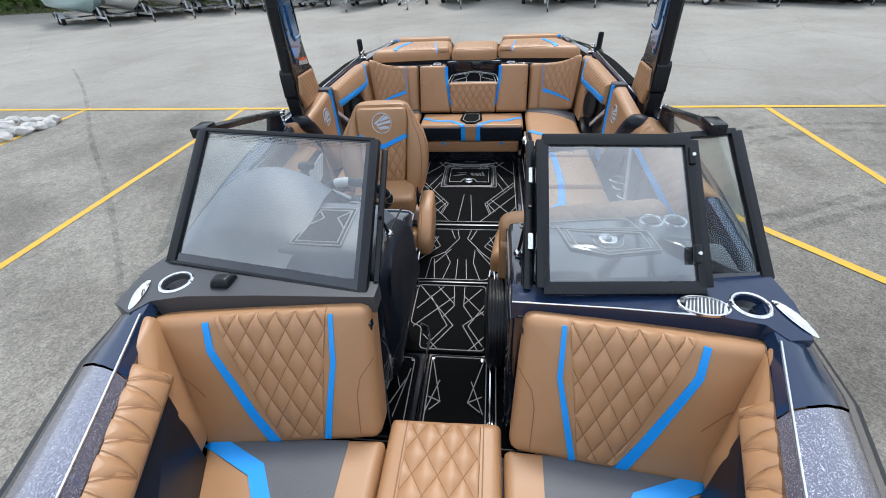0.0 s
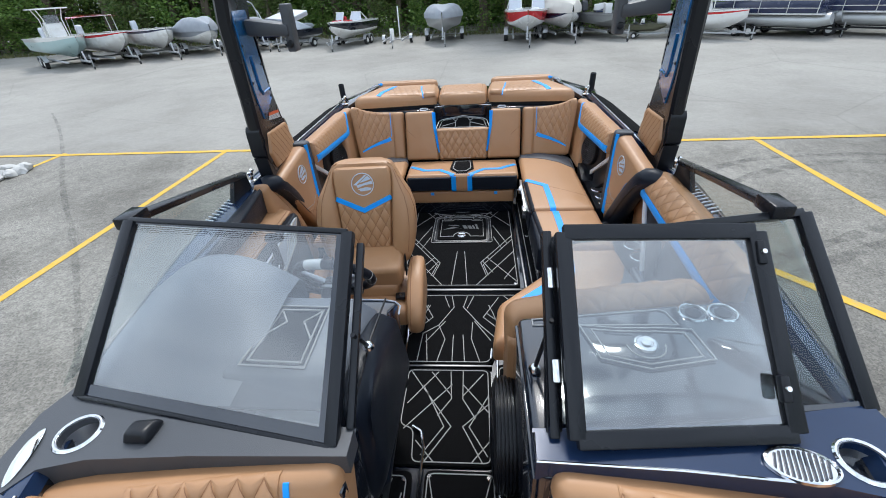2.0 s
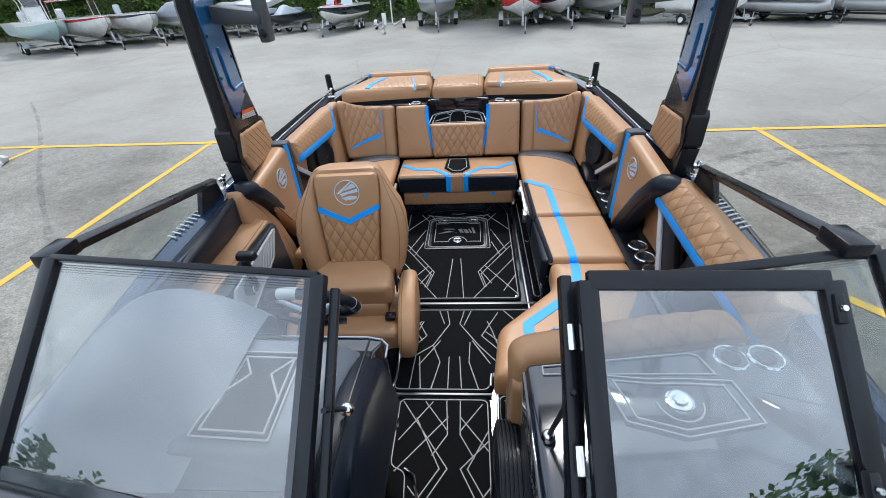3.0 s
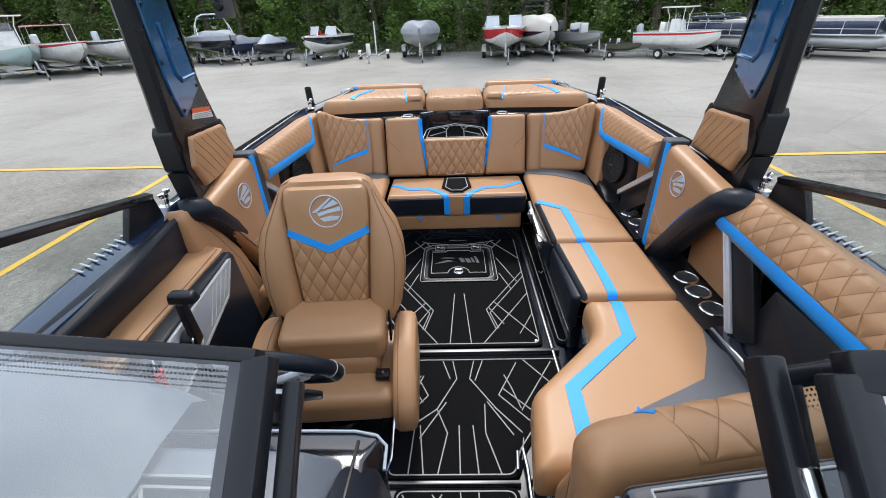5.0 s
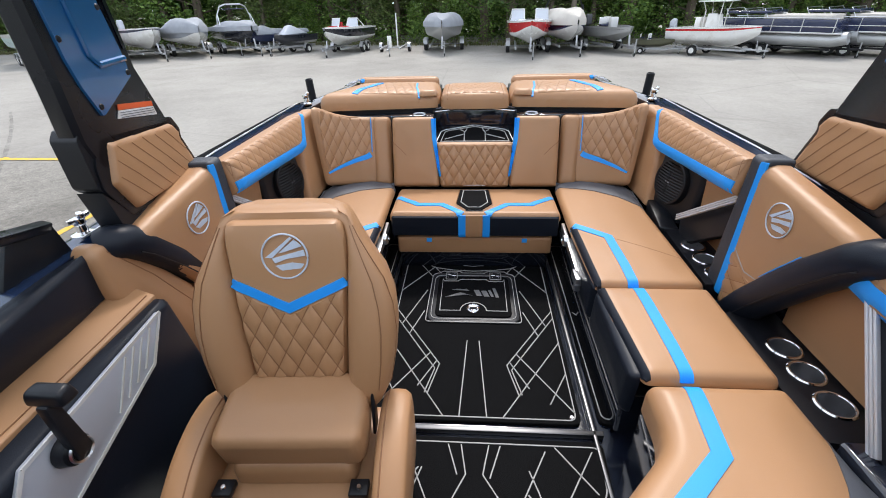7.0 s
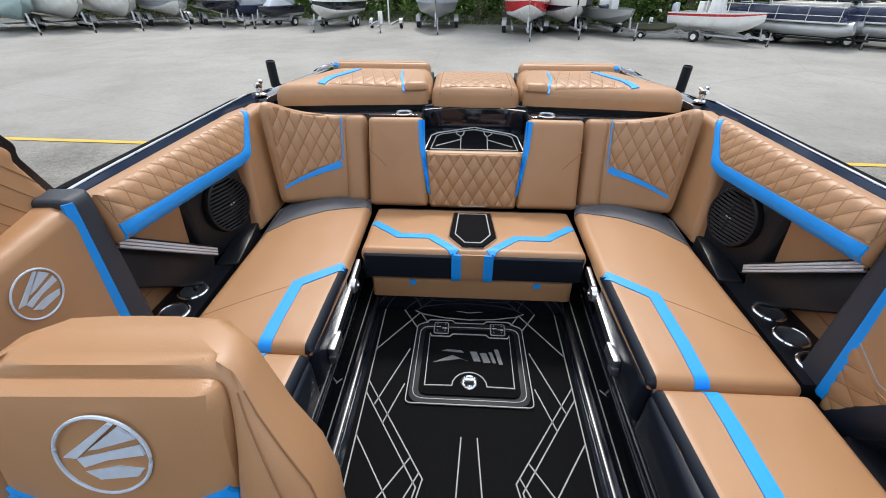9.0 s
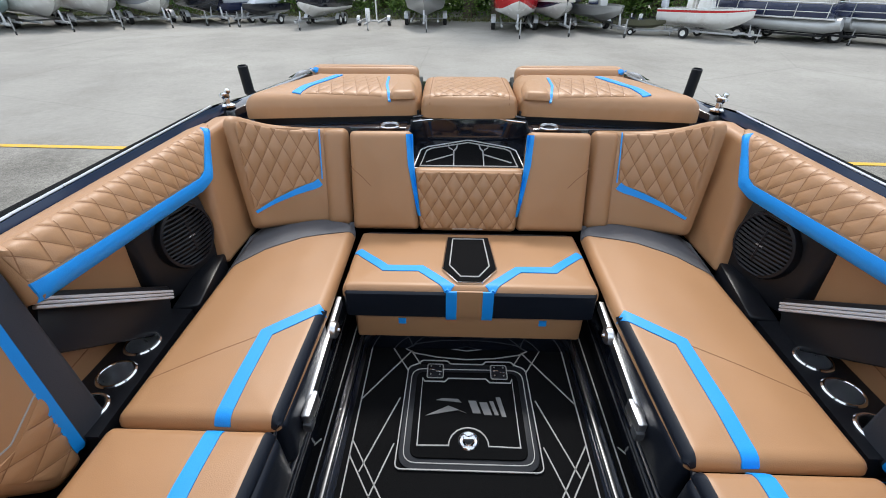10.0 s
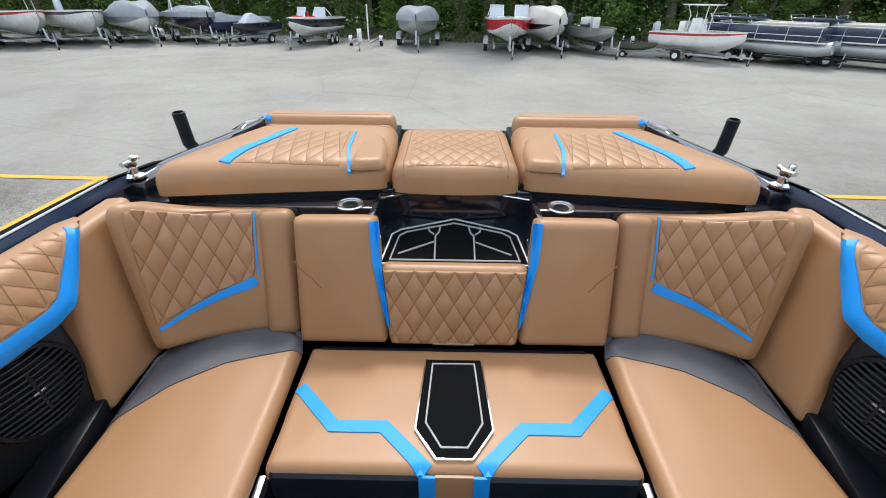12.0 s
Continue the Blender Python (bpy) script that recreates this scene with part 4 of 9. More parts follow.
HINGE_X = 0.107
top_edge = [(0.2, 3.275), (0.165, 3.291), (0.155, 3.305), (0.066, 3.305), (0.056, 3.291)]
part("outer_line", ribbon_loop(round_poly([(-0.206, 2.914), (0.206, 2.914)] + top_edge + [(-x, y) for x, y in top_edge[::-1]], 0.02), 0.004, 0.0075), LINE, hatch)
part("inner_line", ribbon_loop(round_poly([(-0.186, 2.932), (0.186, 2.932), (0.186, 3.266), (-0.186, 3.266)], 0.04), 0.003, 0.0085), LINE, hatch)
arc = [(0.058 * math.cos(a), 2.982 + 0.058 * math.sin(a)) for a in [math.pi * i / 10 for i in range(11)]]
lid_edge = [(0.148, 2.98), (0.148, 3.222), (0.141, 3.208), (0.074, 3.208), (0.062, 3.222)]
part("lid_line", ribbon_loop(lid_edge + [(-x, y) for x, y in lid_edge[::-1]] + arc[::-1], 0.0042, 0.0155), LINE, hatch)
for s in (-1, 1):
    x = s * HINGE_X
    h = part("hinge", box_bm((x - 0.024, 3.226, 0.008), (x + 0.024, 3.278, 0.018), 0.003), PLASTIC, hatch)
    part("hinge_border", ribbon_loop(round_poly([(x - 0.027, 3.223), (x + 0.027, 3.223), (x + 0.027, 3.281), (x - 0.027, 3.281)], 0.008), 0.0035, 0.0155), LINE, h)
    for dx, y in ((-0.011, 3.254), (0.012, 3.248)):
        part("hinge_pin", tube_bm([(x + dx - 0.009, y, 0.0185), (x + dx + 0.009, y, 0.0185)], 0.0024, 8), CHROME, h)
    for dx, dy in ((-0.015, -0.017), (0.015, -0.017), (-0.015, 0.017), (0.015, 0.017)):
        part("screw", turn_bm([(0.0, 0.002), (0.002, 0.002), (0.003, 0)], (x + dx, 3.252 + dy, 0.0178), sides=8), ALU, h)
lt = part("latch", turn_bm([(0, 0.002), (0.009, 0.003), (0.017, 0.008), (0.021, 0.003), (0.025, 0.006), (0.029, 0.004), (0.031, 0)], (0, 2.998, 0.0135), sides=28), CHROME, hatch)
part("latch_ring", box_bm((-0.014, 2.995, 0.014), (0.014, 3.001, 0.021), 0.002), PLASTIC, lt)
# the maker's mark on the lid, as plain bars
for i, (x, w, y0, y1) in enumerate(((0.1, 0.014, 3.08, 3.15), (0.078, 0.012, 3.085, 3.135), (0.052, 0.024, 3.085, 3.13), (0.018, 0.024, 3.09, 3.135))):
    part("emblem_bar", prism_bm([(x - w / 2 + 0.01, y0), (x + w / 2 + 0.01, y0), (x + w / 2 - 0.004, y1), (x - w / 2 - 0.004, y1)], "z", 0.0132, 0.0152, 0), MARK, hatch, "", False)
part("emblem_wing", prism_bm([(-0.005, 3.09), (-0.03, 3.1), (-0.13, 3.078), (-0.06, 3.115)], "z", 0.0132, 0.0152, 0), MARK, hatch, "", False)
part("emblem_wing", prism_bm([(-0.02, 3.128), (-0.1, 3.135), (-0.08, 3.142), (-0.03, 3.14)], "z", 0.0132, 0.0152, 0), MARK, hatch, "", False)
for x, y in ((0.324, 2.452), (0.142, 1.31), (-0.07, 1.31), (-0.16, 1.3)):
    tagged(finish("screw", turn_bm([(0, 0.004), (0.006, 0.004), (0.009, 0.0005)], (x, y, 0.0), sides=12), CHROME), "small round steel snap fastener on the floor mat", "fastener", "floor fasteners")

# sill under the aft seat
bm = loft([[(x, 3.60, 0.15), (x, 3.56, 0.02), (x, 3.5, 0.0)] for x in (-0.42, -0.2, 0, 0.2, 0.42)])
structure("aft_sill", bm, GEL, "glossy black sill below the aft seat", "sill")
# added thin bar that draws the highlight on the recess edge as metal
structure("sill_line", tube_bm([(-0.26, 3.43, 0.004), (-0.188, 3.386, 0.006), (0, 3.353, 0.006), (0.188, 3.386, 0.006), (0.26, 3.43, 0.004)], 0.002, 6), TRACK, "thin metal line imitating the highlight along the sill recess", "trim")


# ---- seats along the sides ----
def seat_base(pts, z0, z1, label):
    return structure("seat_base", prism_bm(pts, "z", z0, z1, 0.012, 3), GEL, label, "seat base")


def level_pad(s, z, pts, r=0.03, corner=0.025, crown=0.006):
    return Pad((0, 0, z), (s, 0, 0), (0, 1, 0), pts, r, crown, corner, flip=s < 0)


SEATZ = 0.315
for s, side in ((-1, "starboard"), (1, "port")):
    y_join = 2.83 if s < 0 else 2.768
    aft = [(0.432, y_join + 0.004), (0.81, y_join + 0.004), (0.815, 3.62), (0.79, 3.745), (0.70, 3.78), (0.57, 3.772), (0.455, 3.735), (0.435, 3.68), (0.425, 3.24)]
    pad = level_pad(s, SEATZ, aft)
    grey = [(0.432, 3.665), (0.614, 3.597), (0.723, 3.517), (0.815, 3.40), (0.822, 3.62), (0.79, 3.76), (0.70, 3.785), (0.57, 3.777), (0.45, 3.74)]
    pad_thing("seat_cushion", "tan vinyl bench cushion with blue stripe and grey corner", pad, 0.034, TAN, [
        ("front_roll", pad.inlay([(0.433, y_join + 0.006), (0.453, y_join + 0.006), (0.449, 3.205), (0.428, 3.222)], 0.0015, 0.006), BLACK_VINYL, "black vinyl front edge"),
        ("rear_inlay", pad.inlay(grey, 0.003, 0.008), GREY_VINYL, "grey vinyl corner"),
        ("stripe", pad.strip([(0.438, 3.219), (0.56, 3.105), (0.563, y_join + 0.006)], 0.036), BLUE, "bright blue vinyl stripe"),
        ("seam", pad.strip([(0.56, 3.105), (0.81, 2.93)], 0.003, 0.0006), TAN_SEAM, "")], "seat cushion", "bench cushions")
    seat_base([(s * 0.442, 2.4), (s * 0.80, 2.4), (s * 0.80, 3.75), (s * 0.442, 3.7)], 0.0, 0.17, "glossy black moulded bench base")
    # black front of the bench cushions
    for y0, y1 in ((y_join + 0.008, 3.2), (2.36, y_join - 0.008)):
        fp = Pad((s * 0.424, (y0 + y1) / 2, 0.23), (0, -s, 0), (s * 0.04, 0, 1), [(-(y1 - y0) / 2, -0.085), ((y1 - y0) / 2, -0.085), ((y1 - y0) / 2, 0.066), (-(y1 - y0) / 2, 0.066)], 0.022, 0.006, 0.015)
        if fp.n.x * s > 0:
            fp.n = -fp.n
        pad_thing("bench_skirt", "black vinyl front panel of the bench cushion", fp, 0.03, BLACK_VINYL, [], "seat panel", "bench fronts")
    mid = [(0.432, y_join - 0.004), (0.81, y_join - 0.004), (0.81, 2.34), (0.455, 2.34)]
    if s > 0:
        pad = level_pad(s, SEATZ, mid)
        pad_thing("seat_cushion", "tan vinyl bench cushion with a straight blue stripe", pad, 0.034, TAN, [("stripe", pad.strip([(0.567, 2.765), (0.567, 2.342)], 0.036), BLUE, "bright blue vinyl stripe"), ("front_roll", pad.inlay([(0.434, y_join - 0.006), (0.453, y_join - 0.006), (0.474, 2.345), (0.456, 2.345)], 0.0015, 0.006), BLACK_VINYL, "black vinyl front edge")], "seat cushion", "bench cushions")
        fwd = [(0.455, 2.333), (0.81, 2.333), (0.82, 2.05), (0.815, 1.69), (0.165, 1.66), (0.172, 1.72), (0.195, 1.905), (0.43, 2.14), (0.452, 2.2)]
        pad = level_pad(s, SEATZ, fwd, 0.045, 0.03)
        pad_thing("seat_cushion", "tan vinyl lounge cushion with angled blue stripe", pad, 0.1, TAN, [
            ("stripe", pad.strip([(0.565, 2.331), (0.54, 2.115), (0.308, 1.905), (0.296, 1.67)], 0.04), BLUE, "bright blue vinyl stripe"),
            ("corner_inlay", pad.inlay([(0.33, 1.69), (0.41, 1.80), (0.683, 1.928), (0.757, 2.056), (0.812, 2.2), (0.825, 2.05), (0.818, 1.69)], 0.003), GREY_VINYL, "dark grey vinyl corner")], "seat cushion", "bench cushions")
        seat_base([(0.46, 2.33), (0.82, 2.33), (0.82, 1.6), (0.215, 1.6), (0.225, 1.9), (0.45, 2.12)], 0.0, 0.22, "black moulded lounge base")
    else:
        pad = level_pad(s, SEATZ, [(0.432, y_join - 0.004), (0.81, y_join - 0.004), (0.81, 2.42), (0.445, 2.42)])
        pad_thing("seat_cushion", "tan vinyl bench cushion with a straight blue stripe", pad, 0.034, TAN, [("stripe", pad.strip([(0.563, 2.826), (0.563, 2.43)], 0.036), BLUE, "bright blue vinyl stripe"), ("front_roll", pad.inlay([(0.434, y_join - 0.006), (0.453, y_join - 0.006), (0.464, 2.425), (0.446, 2.425)], 0.0015, 0.006), BLACK_VINYL, "black vinyl front edge")], "seat cushion", "bench cushions")
    # folding slide arm that carries the aft seat
    arm = thing("slide_arm", (s * 0.415, 3.15, 0.2), "silver metal slide arm beside the aft seat", "slide arm", "slide arms")
    part("bar", hull_bm([(s * 0.417 + dx, y, z + dz) for y, z in ((2.93, 0.222), (3.32, 0.262)) for dx in (-0.008, 0.008) for dz in (-0.02, 0.014)], 0.003), ALU, arm)
    g = part("grip", hull_bm([(s * 0.409 + dx, y, z) for dx in (-0.012, 0.012) for y in (2.905, 2.985) for z in (0.2, 0.24)], 0.006), ALU, arm, "grey metal end block")
    part("bumper", hull_bm([(s * 0.407 + dx, y, z) for dx in (-0.012, 0.012) for y in (2.897, 2.93) for z in (0.185, 0.215)], 0.006), GREYPLASTIC, g)
    pv = part("pivot", turn_bm([(0, 0.014), (0.014, 0.014), (0.024, 0.01), (0.027, 0.002), (0.027, -0.006)], (s * 0.406, 3.19, 0.254), (-s, 0, 0), 20), ALU, arm)
    part("pin", turn_bm([(0, 0.006), (0.006, 0.005), (0.009, 0)], (s * 0.392, 3.19, 0.254), (-s, 0, 0), 14), CHROME, pv)

# ---- aft seat ----
pad = Pad((0, 3.30, 0.335), (1, 0, 0), (0, 0.4, -0.04), [(-0.40, 0), (0.40, 0), (0.415, 0.4), (-0.415, 0.4)], 0.022, 0.006, 0.02)
aft_seat = pad_thing("bench_cushion", "tan vinyl aft seat with blue chevron stripes and black front", pad, 0.04, TAN, [
    ("stripe", pad.strip([(s * 0.393, 0.232), (s * 0.277, 0.106), (s * 0.16, 0.106), (s * 0.059, 0.003)], 0.032), BLUE, "bright blue vinyl stripe") for s in (-1, 1)], "seat")
fp = Pad((0, 3.292, 0.262), (1, 0, 0), (0, 0, 1), [(-0.395, -0.05), (0.395, -0.05), (0.395, 0.058), (-0.395, 0.058)], 0.012, 0.004, 0.012)
part("front_panel", fp.body(0.03), BLACK_VINYL, aft_seat, "black vinyl front")
part("front_centre", fp.inlay([(-0.04, -0.052), (0.04, -0.052), (0.04, 0.062), (-0.04, 0.062)], 0.002), TAN, aft_seat, "tan centre")
for s in (-1, 1):
    part("front_stripe", fp.strip([(s * 0.057, 0.062), (s * 0.057, -0.052)], 0.034, 0.004), BLUE, aft_seat, "bright blue vinyl stripe")
part("base", box_bm((-0.39, 3.33, 0.2), (0.39, 3.7, 0.296), 0.01), BLACK_VINYL, aft_seat)
fp2 = Pad((0, 3.312, 0.158), (1, 0, 0), (0, 0, 1), [(-0.375, -0.052), (0.375, -0.052), (0.375, 0.042), (-0.375, 0.042)], 0.014, 0.004, 0.012)
pad_thing("seat_flap", "tan vinyl lower flap beneath the aft seat", fp2, 0.05, TAN, [("tab", fp2.inlay([(s * 0.23, 0.016), (s * 0.23 + 0.025, 0.016), (s * 0.23 + 0.025, 0.036), (s * 0.23, 0.036)]), BLUE, "small blue tab") for s in (-1, 1)], "seat flap")
structure("seat_base", box_bm((-0.37, 3.36, 0.0), (0.37, 3.72, 0.14), 0.008), GEL, "glossy black box below the aft seat", "seat base")
tray = thing("seat_tray", (0, 3.48, 0.327), "black foam tray plate with a bright rim set in the seat", "tray")
PL = [(-0.078, 0.335), (0.078, 0.335), (0.09, 0.095), (0.04, 0.022), (-0.04, 0.022), (-0.09, 0.095)]
part("rim", pad.skirt(pad.mesh(pad.cells(PL if area2(PL) > 0 else PL[::-1], 0.03), None, 0.008), 0.008), CHROME, tray, "bright metal rim")
shrink = lambda pl, k: [((p[0]) * k, 0.19 + (p[1] - 0.19) * (1 - (1 - k) * 0.55)) for p in pl]
q = shrink(PL, 0.95)
part("plate", pad.skirt(pad.mesh(pad.cells(q if area2(q) > 0 else q[::-1], 0.03), None, 0.0105), 0.006), MAT, tray)
q = shrink(PL, 0.72)
part("line", pad.strip(q + q[:1], 0.004, 0.013), LINE, tray, "pale grey inlaid line")
latch2 = thing("seat_latch", (0, 3.705, 0.3), "flat steel pull latch behind the aft seat", "latch")
part("plate", prism_bm([(-0.06, 3.69), (0.06, 3.69), (0.05, 3.712), (-0.05, 3.712)], "z", 0.312, 0.318, 0.002), ALU, latch2)
part("pull", prism_bm([(-0.035, 3.698), (0.035, 3.698), (0.03, 3.707), (-0.03, 3.707)], "z", 0.318, 0.3225, 0.001), PLASTIC, latch2)


# ---- aft backrests ----
def back_pad(outline, lean0=(3.69, 0.30), lean1=(3.80, 0.655), r=0.025, corner=0.02, crown=0.006):
    """A leaning backrest; its outline is given as x and height."""
    y0, z0 = lean0
    y1, z1 = lean1
    k = math.hypot(y1 - y0, z1 - z0) / (z1 - z0)
    return Pad((0, y0, z0), (1, 0, 0), (0, y1 - y0, z1 - z0), [(x, (z - z0) * k) for x, z in outline], r, crown, corner), (lambda x, z: (x, (z - z0) * k))


for s in (-1, 1):
    pad, at = back_pad([(s * 0.447, 0.305), (s * 0.19, 0.305), (s * 0.218, 0.662), (s * 0.447, 0.66)])
    pad_thing("back_cushion", "tan vinyl aft backrest panel edged with a blue stripe", pad, 0.06, TAN, [
        ("stripe", pad.strip([at(s * 0.222, 0.652), at(s * 0.218, 0.55), at(s * 0.188, 0.36)], 0.026, 0.003, 0.012, 0.012), BLUE, "bright blue vinyl edge"),
        ("seam", pad.strip([at(s * 0.45, 0.54), at(s * 0.40, 0.50), at(s * 0.37, 0.47)], 0.003, 0.0006), TAN_SEAM, "")], "backrest", "aft backrests")
pad, at = back_pad([(-0.186, 0.302), (0.186, 0.302), (0.208, 0.535), (-0.208, 0.535)])
pad_thing("back_cushion", "tan diamond-quilted low centre backrest below the tray", pad, 0.06, TAN, [("quilting", pad.quilt([at(x, z) for x, z in ((-0.178, 0.315), (0.178, 0.315), (0.2, 0.522), (-0.2, 0.522))], 0.056, 0.092), TAN, "")], "backrest", "aft backrests")

# tray behind the centre backrest, its bottom rising aft
well = thing("aft_tray", (0, 3.9, 0.5), "glossy black recessed tray with a foam liner and pale lines", "tray")


def sloped(bm):
    """Lifts a level body to the tray's slope."""
    for v in bm.verts:
        v.co.z += 0.26 * (v.co.y - 3.8)
    return bm


part("bottom", sloped(prism_bm([(-0.225, 3.78), (0.225, 3.78), (0.225, 3.97), (0.2, 4.0), (0, 4.045), (-0.2, 4.0), (-0.225, 3.97)], "z", 0.49, 0.514, 0.003)), GEL, well)
LN = [(-0.212, 3.797), (0.212, 3.797), (0.19, 3.915), (0.165, 3.935), (0, 3.985), (-0.165, 3.935), (-0.19, 3.915)]
part("liner", sloped(prism_bm(LN, "z", 0.514, 0.52, 0.002)), MAT, well)
part("outer_line", sloped(ribbon_loop(LN, 0.004, 0.523)), BRACE, well, "bright rim")
part("inner_line", sloped(ribbon_loop([(x * 0.88, 3.88 + (y - 3.88) * 0.82) for x, y in LN], 0.004, 0.5235)), LINE, well)
for s in (-1, 1):
    part("line", sloped(ribbon_loop([(s * 0.058, 3.812), (s * 0.058, 3.91), (s * 0.048, 3.925), (s * 0.044, 3.95)], 0.005, 0.5235, False)), LINE, well)
    part("line", sloped(ribbon_loop([(s * 0.062, 3.915), (s * 0.078, 3.93), (s * 0.08, 3.95)], 0.004, 0.5235, False)), LINE, well)
    part("line", sloped(ribbon_loop([(s * 0.062, 3.885), (s * 0.165, 3.835)], 0.004, 0.5235, False)), LINE, well)
    part("side", hull_bm([(s * x, y, z) for x, z in ((0.215, 0.5), (0.228, 0.648), (0.245, 0.648), (0.245, 0.5)) for y in (3.84, 4.0)], 0.003), GEL, well)
part("back", hull_bm([(x, y, z) for x, y in ((-0.235, 3.985), (0.235, 3.985), (0, 4.04), (-0.24, 4.1), (0.24, 4.1), (0, 4.1)) for z in (0.5, 0.655)], 0.004), GEL, well)
for o, dz in ((0.0, 0.0), (0.018, 0.014)):
    part("brow", tube_bm([(-0.222, 3.955 + o, 0.652 + dz), (-0.15, 3.972 + o, 0.656 + dz), (-0.1, 3.995 + o, 0.658 + dz), (0, 4.018 + o, 0.662 + dz), (0.1, 3.995 + o, 0.658 + dz), (0.15, 3.972 + o, 0.656 + dz), (0.222, 3.955 + o, 0.652 + dz)], 0.0035, 8), CHROME if not o else GEL, well, "thin chrome brow" if not o else "glossy black brow")


def cup_holder(at, r=0.045, axis=(0, 0, 1), label="stainless steel cup holder sunk in black moulding", group="cup holders", depth=0.08):
    root = thing("cup_holder", at, label, "cup holder", group)
    part("ring", turn_bm([(r * 0.88, 0.0), (r * 0.94, 0.004), (r * 1.02, 0.0045), (r * 1.1, 0.001), (r * 1.1, -0.002)], at, axis, 32), CHROME, root, "polished ring")
    part("bowl", turn_bm([(r * 0.88, 0.003), (r * 0.86, -depth * 0.5), (r * 0.8, -depth), (0.0, -depth)], at, axis, 28), ALU, root, "brushed steel bowl")
    part("floor_pad", turn_bm([(0.0, 0.002), (r * 0.55, 0.002), (r * 0.6, 0)], Vector(at) - Vector(axis).normalized() * (depth - 0.001), axis, 20), PLASTIC, root)
    return root


for s in (-1, 1):
    cup_holder((s * 0.309, 3.918, 0.647), 0.038, label="steel cup holder in the black aft deck", depth=0.002)


# ---- corner and side backrests ----
def plate_bm(outline, holes, z, depth=0.02):
    """A level plate with round holes: holes as (x, y, r)."""
    bm = bmesh.new()
    loops = [outline] + [[(x + r * math.cos(-k * math.pi / 14), y + r * math.sin(-k * math.pi / 14)) for k in range(28)] for x, y, r in holes]
    edges = []
    for lp in loops:
        vs = [bm.verts.new((p[0], p[1], z)) for p in lp]
        edges += [bm.edges.new((a, b)) for a, b in zip(vs, vs[1:] + vs[:1])]
    bmesh.ops.triangle_fill(bm, use_beauty=True, use_dissolve=False, edges=edges, normal=(0, 0, 1))
    bmesh.ops.recalc_face_normals(bm, faces=bm.faces[:])
    if bm.faces and bm.faces[:][0].normal.z < 0:
        bmesh.ops.reverse_faces(bm, faces=bm.faces[:])
    got = bmesh.ops.extrude_edge_only(bm, edges=[e for e in bm.edges if e.is_boundary])
    for v in (g for g in got["geom"] if isinstance(g, bmesh.types.BMVert)):
        v.co.z -= depth
    return bm


def emblem(parent, at, n, up, r):
    """A round stitched badge: a pale ring with three plain slanted bars."""
    n, up = Vector(n).normalized(), Vector(up)
    e = up.cross(n).normalized()
    up = n.cross(e).normalized()
    ring = [Vector(at) + n * 0.003 + (e * math.cos(k * math.pi / 20) + up * math.sin(k * math.pi / 20)) * r for k in range(40)]
    b = part("badge_ring", tube_bm(ring, 0.0022, 6, closed=True), THREAD, parent, "silver stitched badge ring")
    for pts in (((-0.92, -0.05), (0.3, 0.9), (0.42, 0.86), (-0.62, -0.08)), ((-0.3, 0.16), (0.5, 0.8), (0.84, 0.48), (-0.05, 0.2)), ((-0.62, -0.1), (0.9, 0.3), (0.96, 0.02), (0.1, -0.12), (-0.5, -0.34)), ((-0.5, -0.46), (0.3, -0.3), (0.86, -0.38), (0.7, -0.6), (-0.2, -0.7))):
        bm = bmesh.new()
        lo = [bm.verts.new(Vector(at) + (e * x + up * y) * (r * 0.94) + n * 0.001) for x, y in pts]
        hi = [bm.verts.new(Vector(at) + (e * x + up * y) * (r * 0.92) + n * 0.0032) for x, y in pts]
        bm.faces.new(hi)
        for i in range(len(pts)):
            j = (i + 1) % len(pts)
            bm.faces.new((lo[i], lo[j], hi[j], hi[i]))
        bmesh.ops.recalc_face_normals(bm, faces=bm.faces[:])
        part("badge_bar", bm, THREAD, parent, "silver badge bar", False)


def speaker(at, n, up, r, label):
    n, up = Vector(n).normalized(), Vector(up)
    e = up.cross(n).normalized()
    up = n.cross(e).normalized()
    at = Vector(at)
    root = thing("loudspeaker", at, label, "loudspeaker", "loudspeakers")
    part("ring", turn_bm([(r * 0.86, 0.004), (r * 0.92, 0.016), (r, 0.014), (r * 1.04, 0.004), (r * 1.04, -0.01)], at, n, 36), PLASTIC, root)
    part("cone", turn_bm([(r * 0.88, 0.004), (r * 0.5, -0.02), (r * 0.2, -0.03), (0, -0.026)], at, n, 28), MAT, root, "black cone")
    part("badge", box_bm((-0.012, -0.002, 0), (0.012, 0.002, 0.002), 0, m=Matrix.Translation(at + n * 0.023) @ Matrix((e, up, n)).transposed().to_4x4()), SILVER, root, "tiny silver badge")
    for i in range(15):
        k = -0.88 + 1.76 * i / 14
        w = math.sqrt(1 - k * k) * r * 0.93
        pts = [at + up * (k * r) + e * (w * t) + n * (0.010 + 0.012 * (1 - t * t) * (1 - 0.4 * k * k)) for t in (-1, -0.6, -0.2, 0.2, 0.6, 1)]
        part("slat", tube_bm(pts, 0.0038, 6), PLASTIC, root)
    part("crest", tube_bm([at + up * (t * r * 0.5) + n * 0.02 for t in (-1, 0, 1)], 0.006, 6), PLASTIC, root)
    return root


